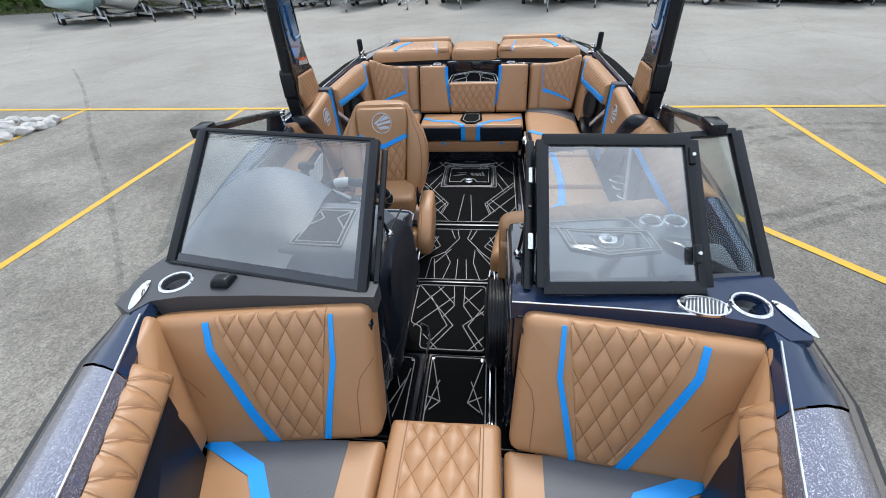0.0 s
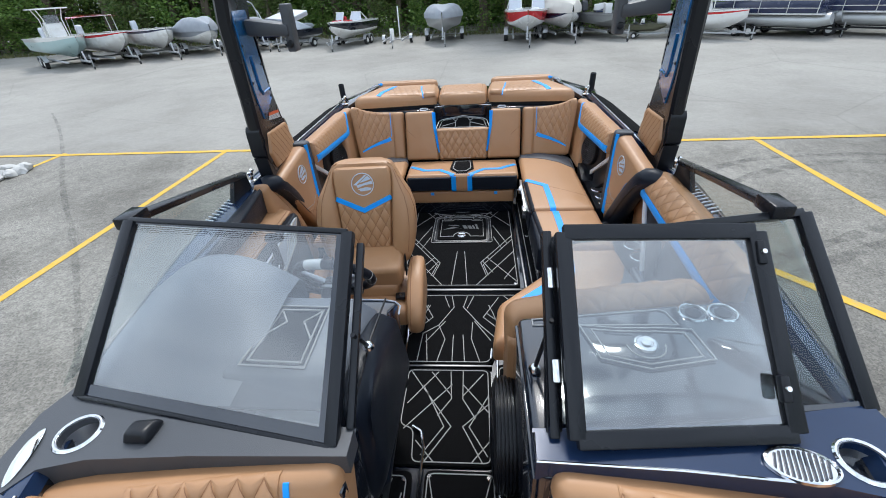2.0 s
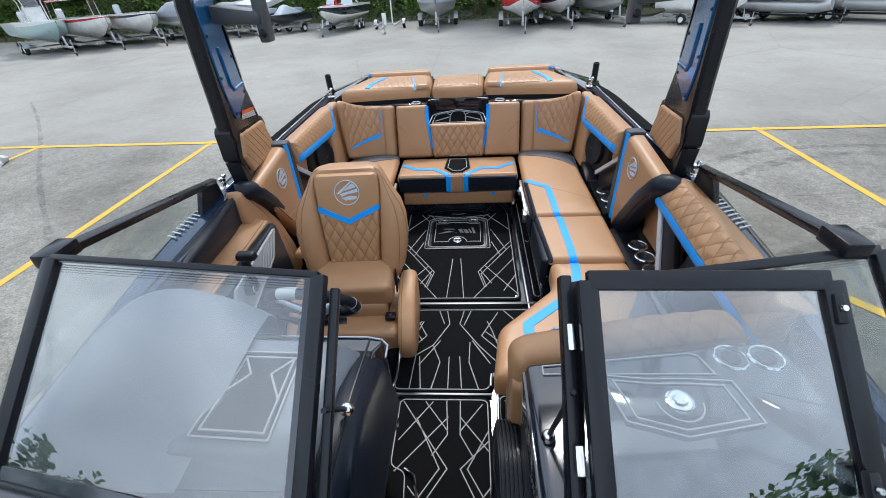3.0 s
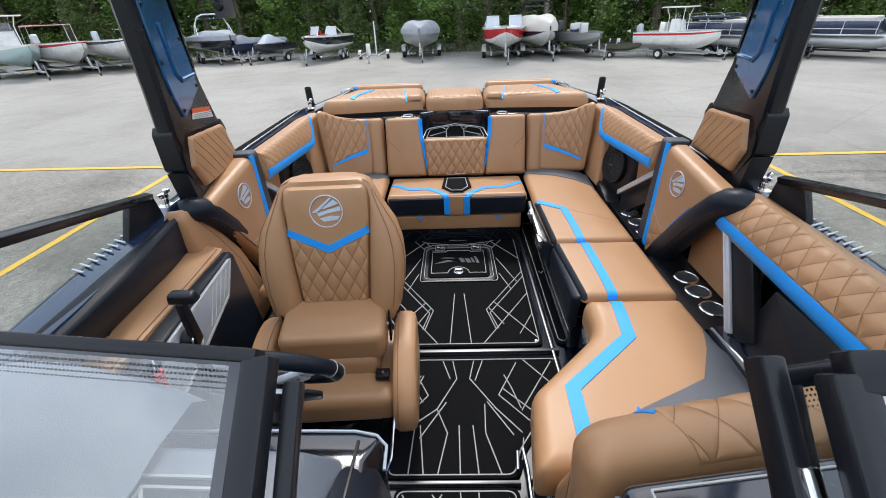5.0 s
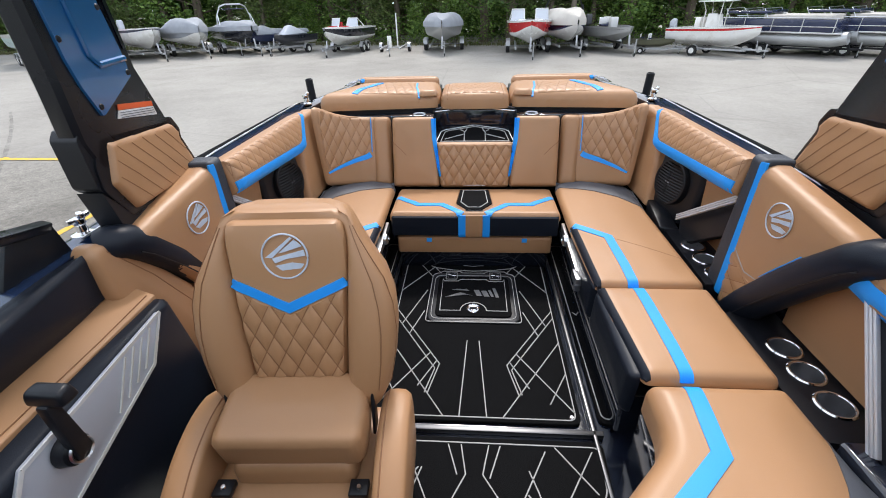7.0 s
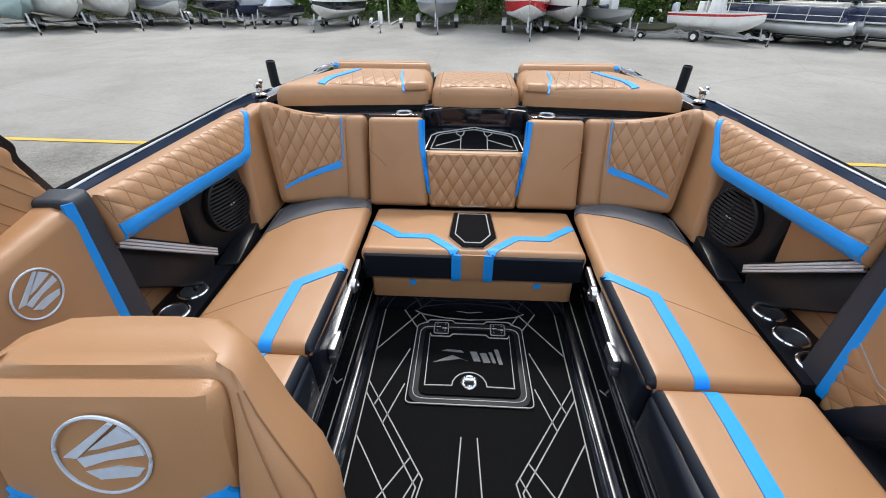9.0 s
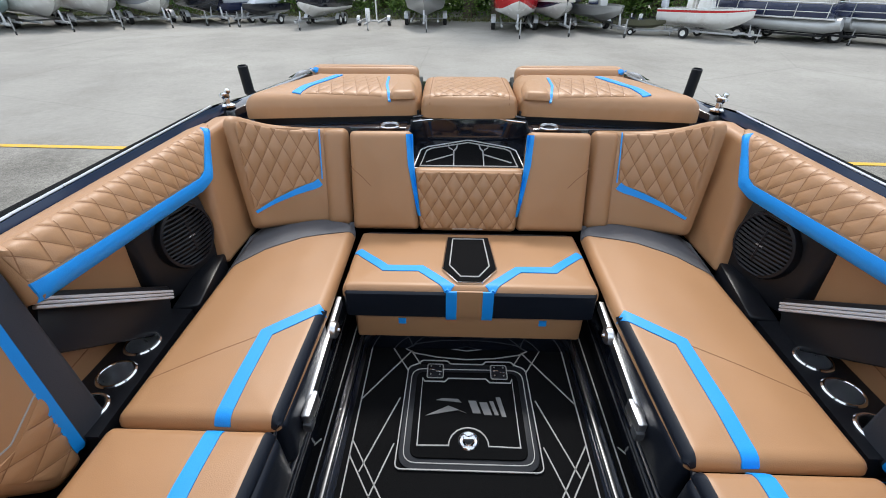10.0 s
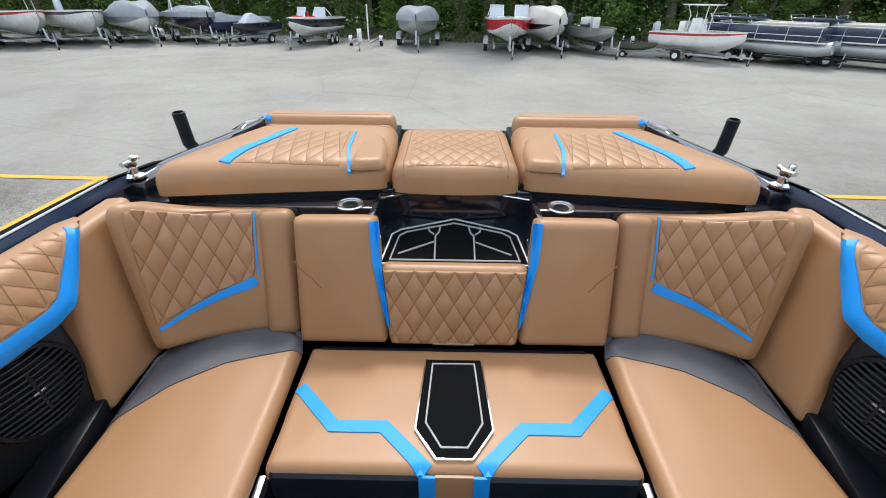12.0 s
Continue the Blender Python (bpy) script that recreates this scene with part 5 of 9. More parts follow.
for s, side in ((-1, "starboard"), (1, "port")):
    # corner backrest, curving round to the side
    pad = Pad((s * 0.455, 3.75, 0.302), (s * 0.355, -0.03, 0), (s * 0.035, 0.135, 0.345), [(0.003, 0), (0.375, 0), (0.451, 0.365), (0.446, 0.388), (0.425, 0.402), (0.39, 0.402), (0.36, 0.396), (0.29, 0.383), (0.2, 0.375), (0.003, 0.372)], 0.025, 0.008, 0.03, flip=s < 0, bend=(0.08, 0.3, 1.15))
    q = [(0.118, 0.2), (0.126, 0.182), (0.14, 0.17), (0.16, 0.162), (0.215, 0.146), (0.3, 0.112), (0.38, 0.078), (0.428, 0.36), (0.424, 0.378), (0.405, 0.386), (0.34, 0.376), (0.26, 0.364), (0.118, 0.36)]
    roll = Pad((s * 0.455, 3.75 - 0.022, 0.302), (s * 0.355, -0.03, 0), (s * 0.0, 0.135, 0.345), [(0.0, 0.0), (0.1, 0.0), (0.1, 0.378), (0.0, 0.378)], 0.03, 0.004, 0.03, flip=s < 0)
    pad_thing("corner_cushion", "tan vinyl corner back cushion, diamond quilted, with blue piping", pad, 0.06, TAN, [
        ("quilting", pad.quilt(q, 0.056, 0.1, 0.005), TAN, ""),
        ("stripe", pad.strip([(0.12, 0.167), (0.13, 0.16), (0.145, 0.153), (0.17, 0.146), (0.215, 0.132), (0.3, 0.1), (0.375, 0.066)], 0.03, 0.0035, w2=0.01), BLUE, "blue vinyl crescent"),
        ("piping", pad.strip([(0.112, 0.366), (0.112, 0.178)], 0.0045, 0.003), BLUE, "thin blue piping"),
        ("roll", roll.body(0.05), TAN, "smooth side roll")], "cushion", "corner cushions")
    # upright between the corner and the side
    pad = Pad((s * 0.822, 3.68, 0.295), (s * 0.02, -1, 0), (s * 0.05, 0.09, 0.43), [(-0.1, 0), (0.225, 0), (0.175, 0.2), (0.14, 0.3), (0.1, 0.412), (-0.14, 0.42)], 0.022, 0.006, 0.02, flip=s < 0)
    pad_thing("upright_cushion", "plain tan vinyl upright cushion between corner and side", pad, 0.06, TAN, [], "cushion", "side uprights")
    # quilted side bolster
    pad = Pad((s * 0.806, 3.665, 0.59), (s * 0.012, -1, 0), (s * 0.052, 0.0, 0.145), [(0.165, 0.0), (0.225, -0.004), (0.79, 0.03), (0.79, 0.158), (0.0, 0.158), (0.03, 0.13)], 0.034, 0.008, 0.012, flip=s < 0)
    pad_thing("side_bolster", "tan quilted side bolster with a blue lower band", pad, 0.1, TAN, [
        ("band", pad.strip([(0.05, 0.138), (0.115, 0.085), (0.185, 0.03), (0.225, 0.019), (0.785, 0.052)], 0.04, 0.0045), BLUE, "bright blue vinyl band"),
        ("quilting", pad.quilt([(0.075, 0.155), (0.145, 0.092), (0.2, 0.048), (0.232, 0.042), (0.782, 0.076), (0.782, 0.152)], 0.052, 0.085, 0.003, slant=0.35), TAN, "")], "bolster", "side bolsters")
    # grey upright that ends it
    pad = Pad((s * 0.85, 2.862, 0.27), (0, -1, 0), (s * 0.022, 0.078, 0.48), [(-0.012, 0), (0.085, 0), (0.058, 0.482), (-0.015, 0.482)], 0.02, 0.004, 0.012, flip=s < 0)
    pad_thing("divider", "charcoal vinyl upright with blue piping beside the badge panel", pad, 0.09, CHARCOAL, [("piping", pad.strip([(0.052, 0.472), (0.078, 0.005)], 0.018, 0.003), BLUE, "bright blue piping")], "divider", "side dividers")
    # badge panel
    pad = Pad((s * 0.855, 2.845, 0.235), (s * 0.03, -1, 0), (s * 0.022, 0, 0.5), [(0.06, 0.0), (0.13, 0.0), (0.25, 0.18), (0.37, 0.34), (0.45, 0.43), (0.40, 0.45), (0.2, 0.48), (-0.02, 0.512)], 0.03, 0.005, 0.02, flip=s < 0)
    cx = (0.185, 0.385)
    root = pad_thing("badge_panel", "tan vinyl side panel with a round silver badge", pad, 0.07, TAN, [
        ("seam", pad.strip([(-0.008, 0.235), (0.06, 0.22), (0.14, 0.18), (0.24, 0.19)], 0.0035, 0.001), LINE, "pale stitched seam"),
        ("quilting", pad.quilt([(0.068, 0.02), (0.115, 0.022), (0.21, 0.165), (0.14, 0.165), (0.06, 0.205), (0.012, 0.22)], 0.12, 0.06, 0.003, slant=0.3), TAN, "ribbed lower part")], "side panel", "badge panels")
    P = pad.place(np.array([cx]), 0.0)[0]
    emblem(root, P, pad.n, pad.v, 0.05)
    # black roll below the badge panel
    far, out = (0.055, 0.02) if s < 0 else (0.0, 0.0)
    path = [(s * (x + out), y + far, z) for x, y, z in ((0.9, 2.76, 0.19), (0.9, 2.67, 0.325), (0.9, 2.585, 0.435), (0.9, 2.5, 0.54), (0.904, 2.42, 0.628), (0.91, 2.382, 0.66), (0.925, 2.36, 0.668), (0.942, 2.352, 0.662))]
    roll = thing("padded_roll", (s * 0.88, 2.6, 0.2), "black vinyl padded roll slanting along the side", "bolster", "padded rolls")
    part("cover", tube_bm(path, 0.058 if s > 0 else 0.05, 20, 0.046), BLACK_VINYL, roll)
    part("seam", tube_bm([(p[0] - s * 0.05, p[1] - 0.018, p[2] - 0.022) for p in path[:6]], 0.002, 6), PLASTIC, roll)
    part("piping", tube_bm([(p[0] - s * 0.03, p[1] + 0.034, p[2] + 0.034) for p in path[:4]], 0.002, 6), BLUE, roll, "thin blue piping")
    # shelf with three cup holders
    cy = (3.075, 2.97, 2.868)
    outline = [(s * 0.82, 2.8), (s * 0.97, 2.8), (s * 0.985, 3.22), (s * 0.835, 3.22)]
    structure("shelf", plate_bm(outline, [(s * 0.895, y, 0.043) for y in cy], 0.298, 0.27), PLASTIC, "black moulded side shelf with cup holders", "shelf", False)
    for y in cy:
        cup_holder((s * 0.895, y, 0.299), 0.042)
    # speaker panel and cavity
    structure("speaker_panel", hull_bm([(s * 0.855, 3.5, 0.27), (s * 0.895, 3.5, 0.62), (s * 0.945, 3.24, 0.6), (s * 0.925, 3.24, 0.3), (s * 0.97, 3.56, 0.27), (s * 0.97, 3.56, 0.62), (s * 0.968, 3.22, 0.29), (s * 0.968, 3.22, 0.6)], 0.006), PLASTIC, "black speaker panel in the boat side", "panel")
    speaker((s * 0.893, 3.385, 0.455), (-s, -0.22, 0.12), (0, 0, 1), 0.1, "round black loudspeaker with slatted grille in the side")
    structure("side_ledge", hull_bm([(s * x, y, z) for x, y, z in ((0.822, 3.24, 0.3), (0.9, 3.22, 0.3), (0.84, 3.47, 0.335), (0.9, 3.45, 0.335), (0.822, 3.24, 0.2), (0.9, 3.22, 0.2), (0.84, 3.47, 0.2), (0.9, 3.45, 0.2))], 0.008), PLASTIC, "black moulded ledge below the speaker", "ledge")
    pad = Pad((s * 0.968, 3.27, 0.28), (0, -1, 0), (-s * 0.02, 0, 0.4), [(0, 0), (0.46, 0), (0.46, 0.3), (0, 0.3)], 0.01, 0.004, 0.01, flip=s < 0)
    pad_thing("inner_panel", "tan vinyl inner panel behind the side shelf", pad, 0.02, TAN, [("seam", pad.strip([(0.05, 0.1), (0.45, 0.06)], 0.003, 0.0008), TAN_SEAM, "")], "side panel", "inner panels")

    def grab(a, b, label, off=None):
        a, b = Vector(a), Vector(b)
        g = thing("side_brace", a, label, "brace", "side braces")
        nn = Vector((-s, 0, 0.25))
        off = Vector(off or (s * 0.035, 0, -0.06))
        part("web", bar_bm(a + off, b + off, 0.14 if abs(off.z) > 0.01 else 0.09, 0.03, nn, 0.006), PLASTIC, g, "black web")
        up = (b - a).normalized().cross(nn).normalized()
        for k in (-1, 0, 1):
            part("strip", bar_bm(a + up * 0.009 * k, b + up * 0.009 * k, 0.0075, 0.012, nn, 0.002), BRACE, g, "ridged aluminium strip")

    grab((s * 0.868, 3.21, 0.362), (s * 0.905, 2.91, 0.582), "black brace with ridged aluminium strips beside the shelf")

# forward port side: bolster, shelf, speaker
pad = Pad((0.88, 2.42, 0.585), (0.0, -1, 0), (0.085, -0.02, 0.16), [(0.0, 0.0), (0.08, -0.015), (0.85, -0.055), (0.85, 0.125), (0.05, 0.15), (0.0, 0.05)], 0.04, 0.02, 0.02)
pad_thing("side_bolster", "tan quilted forward side bolster with a blue lower band", pad, 0.09, TAN, [
    ("band", pad.strip([(-0.002, 0.02), (0.08, 0.008), (0.84, -0.033)], 0.046, 0.003), BLUE, "bright blue vinyl band"),
    ("quilting", pad.quilt([(0.035, 0.045), (0.1, 0.034), (0.84, -0.008), (0.84, 0.112), (0.06, 0.138), (0.03, 0.09)], 0.066, 0.1, 0.005, slant=0.12), TAN, "")], "bolster", "side bolsters")
cy = (2.503, 2.405, 2.297)
structure("shelf", plate_bm([(0.815, 2.19), (0.915, 2.18), (0.985, 2.3), (0.985, 2.74), (0.815, 2.66)], [(0.915, y, 0.042) for y in cy], 0.278, 0.24), PLASTIC, "black moulded forward shelf with cup holders", "shelf", False)
for y in cy:
    cup_holder((0.915, y, 0.279), 0.043)
pad = Pad((0.97, 2.62, 0.28), (0, -1, 0), (-0.015, 0, 0.4), [(0, 0), (0.4, 0), (0.4, 0.3), (0, 0.3)], 0.01, 0.004, 0.01)
pad_thing("inner_panel", "tan vinyl inner panel behind the forward shelf", pad, 0.02, TAN, [], "side panel", "inner panels")
s = 1
grab((0.865, 2.13, 0.31), (0.9, 2.345, 0.585), "black brace with ridged aluminium strips beside the forward shelf", (0.025, -0.055, 0.005))
structure("speaker_panel", hull_bm([(0.87, 2.12, 0.26), (0.93, 2.1, 0.5), (0.93, 1.7, 0.5), (0.86, 1.7, 0.26), (0.98, 2.12, 0.26), (0.98, 2.1, 0.5), (0.98, 1.7, 0.5), (0.98, 1.7, 0.26)], 0.006), PLASTIC, "black forward speaker panel", "panel")
structure("side_ledge", hull_bm([(0.825, 2.17, 0.31), (0.9, 2.17, 0.31), (0.825, 1.72, 0.30), (0.87, 1.72, 0.32), (0.83, 2.17, 0.15), (0.9, 2.17, 0.15), (0.83, 1.72, 0.15), (0.87, 1.72, 0.15)], 0.008), GEL, "black moulded ledge beside the lounge seat", "ledge")
speaker((0.918, 1.985, 0.358), (-1, 0.0, 0.3), (0, 0, 1), 0.092, "round black forward loudspeaker with slatted grille")

# forward backrest of the port lounge, seen over its top
back = [(0.0, 0.0), (0.66, 0.0), (0.66, 0.125), (0.45, 0.135), (0.15, 0.13), (0.05, 0.125), (0.0, 0.1)]
pad = Pad((0.205, 1.475, 0.598), (1, 0.14, 0.03), (0, 1, -0.05), back, 0.05, 0.012, 0.04)
pad_thing("lounge_cushion", "tan quilted lounge backrest against the port console", pad, 0.27, TAN, [
    ("quilting", pad.quilt([(0.19, 0.006), (0.655, 0.006), (0.655, 0.118), (0.45, 0.128), (0.16, 0.124)], 0.085, 0.12, 0.005), TAN, ""),
    ("stripe", pad.strip([(0.142, 0.128), (0.165, 0.105)], 0.024, 0.003), BLUE, "bright blue vinyl stripe"),
    ("seam", pad.strip([(0.165, 0.11), (0.185, 0.07), (0.19, 0.01)], 0.003, 0.001), TAN_SEAM, "")], "backrest")
pad = Pad((0.208, 1.59, 0.02), (0, -1, 0), (-0.01, 0, 1), [(0.0, 0.0), (0.12, 0.0), (0.13, 0.49), (0.03, 0.5), (0.0, 0.42), (-0.06, 0.27), (-0.06, 0.15)], 0.02, 0.004, 0.03)
pad_thing("lounge_end", "tan vinyl end panel of the port lounge", pad, 0.05, TAN, [("seam", pad.strip([(0.02, 0.02), (0.025, 0.46)], 0.003, 0.001), TAN_SEAM, "")], "side panel")

# ---- consoles ----
# port console
structure("console_port", prism_bm([(0.228, 0.96), (0.93, 0.96), (0.95, 1.2), (0.93, 1.53), (0.8, 1.52), (0.228, 1.445)], "z", -0.01, 0.628, 0.02, 3), GEL, "glossy black port console", "console")
structure("deck_port", plate_bm([(0.225, 0.965), (0.5, 0.955), (0.76, 0.935), (0.845, 0.915), (0.875, 0.865), (0.93, 0.87), (0.955, 1.0), (0.95, 1.12), (0.6, 1.06), (0.225, 1.04)], [(0.842, 0.985, 0.04)], 0.668, 0.06), DECK, "glossy navy deck in front of the port windscreen", "deck", False)
structure("deck_trim", tube_bm([(0.228, 1.03, 0.668), (0.226, 0.967, 0.668), (0.5, 0.957, 0.668), (0.74, 0.938, 0.668)], 0.003, 6), CHROME, "thin bright edge of the port deck", "trim")
panel = thing("console_mat", (0.55, 1.3, 0.628), "black foam console mat with pale lines and a round filler", "mat")
q = [(0.4, 1.40), (0.43, 1.275), (0.545, 1.24), (0.715, 1.275), (0.7, 1.385), (0.6, 1.39), (0.5, 1.39)]
part("foam", prism_bm(q, "z", 0.6285, 0.634, 0.002), GEL, panel)
part("outer_line", ribbon_loop(q, 0.004, 0.6365), LINE, panel)
part("inner_line", ribbon_loop([(0.56 + (x - 0.56) * 0.82, 1.32 + (y - 1.32) * 0.8) for x, y in q], 0.0045, 0.6365), LINE, panel)
part("arc_line", ribbon_loop([(0.558 + 0.05 * math.cos(a), 1.325 + 0.05 * math.sin(a)) for a in [math.pi * (1 + i / 12) for i in range(13)]], 0.004, 0.637, False), LINE, panel)
part("aft_line", ribbon_loop([(0.27, 1.43), (0.64, 1.475), (0.66, 1.465), (0.675, 1.41), (0.27, 1.405)], 0.004, 0.631), LINE, panel)
part("filler", turn_bm([(0, 0.01), (0.012, 0.01), (0.014, 0.006), (0.022, 0.008), (0.03, 0.006), (0.032, 0)], (0.558, 1.325, 0.6345), sides=24), CHROME, panel, "polished round filler cap")
for x in (0.737, 0.82):
    cup_holder((x, 1.462, 0.6285), 0.038, label="shallow cup holder ring on the port console", depth=0.001)
structure("console_ridge", hull_bm([(0.71, 1.38, 0.628), (0.9, 1.32, 0.628), (0.9, 1.1, 0.628), (0.74, 1.3, 0.65), (0.9, 1.28, 0.66), (0.9, 1.12, 0.65)], 0.01), GEL, "moulded ridge on the port console", "console")
cup_holder((0.842, 0.985, 0.669), 0.046, label="stainless steel cup holder in the dark bow deck")
structure("console_edge", box_bm((0.222, 0.97, 0.05), (0.236, 1.44, 0.6), 0.004), GEL, "glossy inner face of the port console", "console")
# drum-shaped subwoofer on the console side
sub = thing("subwoofer", (0.2, 1.36, 0.0), "black ribbed drum-shaped subwoofer on the floor beside the console", "subwoofer")
prof = [(0.0, -0.03), (0.17, -0.03)]
for i in range(6):
    prof += [(0.185, -0.028 + i * 0.011), (0.185, -0.022 + i * 0.011), (0.176, -0.021 + i * 0.011), (0.176, -0.018 + i * 0.011)]
part("drum", turn_bm(prof + [(0.15, 0.045), (0.13, 0.035), (0.0, 0.02)], (0.2, 1.36, 0.19), (-1, 0, 0), 36), PLASTIC, sub)
for i in range(7):
    k = -0.75 + 0.25 * i
    w = math.sqrt(1 - k * k) * 0.14
    part("slat", tube_bm([(0.158, 1.36 - w, 0.19 + k * 0.14), (0.15, 1.36, 0.19 + k * 0.14), (0.158, 1.36 + w, 0.19 + k * 0.14)], 0.005, 6), PLASTIC, sub)

# helm console
structure("console_helm", prism_bm([(-0.93, 0.96), (-0.19, 0.96), (-0.175, 1.05), (-0.175, 1.5), (-0.15, 1.545), (-0.17, 1.56), (-0.93, 1.56)], "z", 0.2, 0.602, 0.008, 3), GEL, "dark moulded helm console", "console")
structure("console_helm_foot", prism_bm([(-0.93, 0.96), (-0.3, 0.96), (-0.3, 1.4), (-0.93, 1.4)], "z", -0.01, 0.2, 0.01, 2), GEL, "dark foot of the helm console", "console")
# navy deck like the port one; the grey colour imitates sky reflected in it
structure("deck_starboard", plate_bm([(-0.16, 0.965), (-0.16, 1.03), (-0.6, 1.08), (-0.9, 1.14), (-0.925, 1.05), (-0.91, 0.9), (-0.84, 0.865), (-0.81, 0.915), (-0.72, 0.94), (-0.5, 0.955)], [(-0.785, 1.0, 0.04)], 0.668, 0.06), GREYPLASTIC, "deck in front of the helm windscreen, sky reflection coloured charcoal", "deck", False)
cup_holder((-0.785, 1.0, 0.669), 0.046, label="stainless steel cup holder in the dark bow deck")
hood = thing("dash_hood", (-0.6, 1.3, 0.66), "dark grey padded instrument hood behind the windscreen", "dashboard")
rows = []
for i in range(15):
    k = i / 14
    x = -0.9 + 0.42 * k
    h = 0.11 * math.sin((0.08 + 0.9 * k) * math.pi) ** 0.8
    rows.append([(x, 1.09, 0.655), (x + 0.01, 1.18, 0.675 + h * 0.15), (x + 0.015, 1.32, 0.69 + h * 0.55), (x + 0.02, 1.45, 0.70 + h * 0.9), (x + 0.02, 1.54, 0.69 + h), (x + 0.02, 1.57, 0.66 + h * 0.9), (x + 0.02, 1.56, 0.55)])
part("cover", loft(rows), HOOD, hood)
dm = thing("dash_mat", (-0.42, 1.3, 0.67), "black foam dash mat with pale angular lines in a grey surround", "mat")
part("surround", hull_bm([(-0.56, 1.12, 0.6), (-0.21, 1.12, 0.6), (-0.2, 1.5, 0.6), (-0.57, 1.5, 0.6), (-0.53, 1.16, 0.685), (-0.25, 1.16, 0.68), (-0.25, 1.46, 0.685), (-0.56, 1.47, 0.69)], 0.01), HOOD, dm)
q = [(-0.495, 1.188), (-0.32, 1.18), (-0.325, 1.415), (-0.475, 1.42)]
part("foam", hull_bm([(x, y, z + 0.685) for x, y in q for z in (-0.01, 0.004)], 0.002), MAT, dm)
part("outer_line", ribbon_loop(q, 0.005, 0.692), LINE, dm)
part("inner_line", ribbon_loop([(-0.405 + (x + 0.405) * 0.82, 1.3 + (y - 1.3) * 0.86) for x, y in q], 0.005, 0.692), LINE, dm)
part("line", ribbon_loop([(-0.462, 1.4), (-0.43, 1.35), (-0.478, 1.29)], 0.005, 0.692, False), LINE, dm)
part("line", ribbon_loop([(-0.335, 1.4), (-0.38, 1.35), (-0.337, 1.28)], 0.005, 0.692, False), LINE, dm)
hp = thing("helm_side_pad", (-0.18, 1.3, 0.1), "black vinyl padded side of the helm console", "bolster")
part("pad", hull_bm([(-0.23, 1.08, 0.66), (-0.15, 1.08, 0.63), (-0.235, 1.49, 0.62), (-0.15, 1.51, 0.58), (-0.2, 1.06, 0.2), (-0.135, 1.1, 0.35), (-0.2, 1.56, 0.12), (-0.14, 1.58, 0.3), (-0.2, 1.3, 0.68), (-0.15, 1.3, 0.645)], 0.03, 5), BLACK_VINYL, hp)
part("seam", tube_bm([(-0.178, 1.1, 0.664), (-0.176, 1.3, 0.684), (-0.178, 1.5, 0.652)], 0.003, 6), PLASTIC, hp)
part("skirt", hull_bm([(-0.2, 1.08, 0.3), (-0.14, 1.12, 0.3), (-0.2, 1.5, 0.3), (-0.15, 1.52, 0.3), (-0.3, 1.2, 0.0), (-0.2, 1.2, 0.0), (-0.3, 1.5, 0.0), (-0.21, 1.5, 0.0)], 0.02, 3), BLACK_VINYL, hp)
structure("dash_lip", tube_bm([(-0.6, 1.556, 0.606), (-0.42, 1.558, 0.605), (-0.2, 1.555, 0.604), (-0.16, 1.546, 0.604), (-0.14, 1.525, 0.604), (-0.138, 1.48, 0.606)], 0.0028, 8), SILVER, "silver edge of the dash", "trim")
structure("dash_face", hull_bm([(-0.9, 1.53, 0.598), (-0.16, 1.53, 0.598), (-0.9, 1.6, 0.3), (-0.2, 1.57, 0.3), (-0.9, 1.5, 0.3), (-0.2, 1.5, 0.3)], 0.012), PLASTIC, "black instrument face below the dash", "dashboard")

# steering wheel
wheel = thing("steering_wheel", (-0.43, 1.62, 0.45), "black steering wheel with white grip and silver spokes", "steering wheel")
wc, wn_ = Vector((-0.434, 1.758, 0.557)), Vector((0.04, 0.8, 0.6)).normalized()
we = (Vector((1, 0, 0)) - wn_ * wn_.x).normalized()
wu = we.cross(wn_) * -1 if we.cross(wn_).z < 0 else we.cross(wn_)


def on_wheel(a, r, off=0.0):
    return wc + (we * math.cos(radians(a)) + wu * math.sin(radians(a))) * r + wn_ * off


rim = part("rim", tube_bm([on_wheel(7.5 * k, 0.14) for k in range(48)], 0.0185, 14, closed=True), BLACK_VINYL, wheel)
part("grip", tube_bm([on_wheel(90 + 2.6 * k, 0.14) for k in range(11)], 0.0198, 14), WHITE, rim, "white grip section")
for a in (12, -12):
    part("stitch_ring", tube_bm([on_wheel(a, 0.14) + (on_wheel(a, 1) - wc) * (0.0188 * math.cos(q)) + wn_ * (0.0188 * math.sin(q)) for q in [k * math.pi / 10 for k in range(20)]], 0.0012, 6, closed=True), LINE, rim)
hub = part("hub", turn_bm([(0, 0.012), (0.03, 0.01), (0.04, -0.002), (0.042, -0.045), (0.036, -0.075), (0, -0.075)], wc - wn_ * 0.02, wn_, 28), PLASTIC, wheel, "black hub")
part("hub_ring", turn_bm([(0.036, -0.028), (0.045, -0.026), (0.046, -0.036), (0.036, -0.04)], wc - wn_ * 0.02, wn_, 28), ALU, hub, "silver ring")
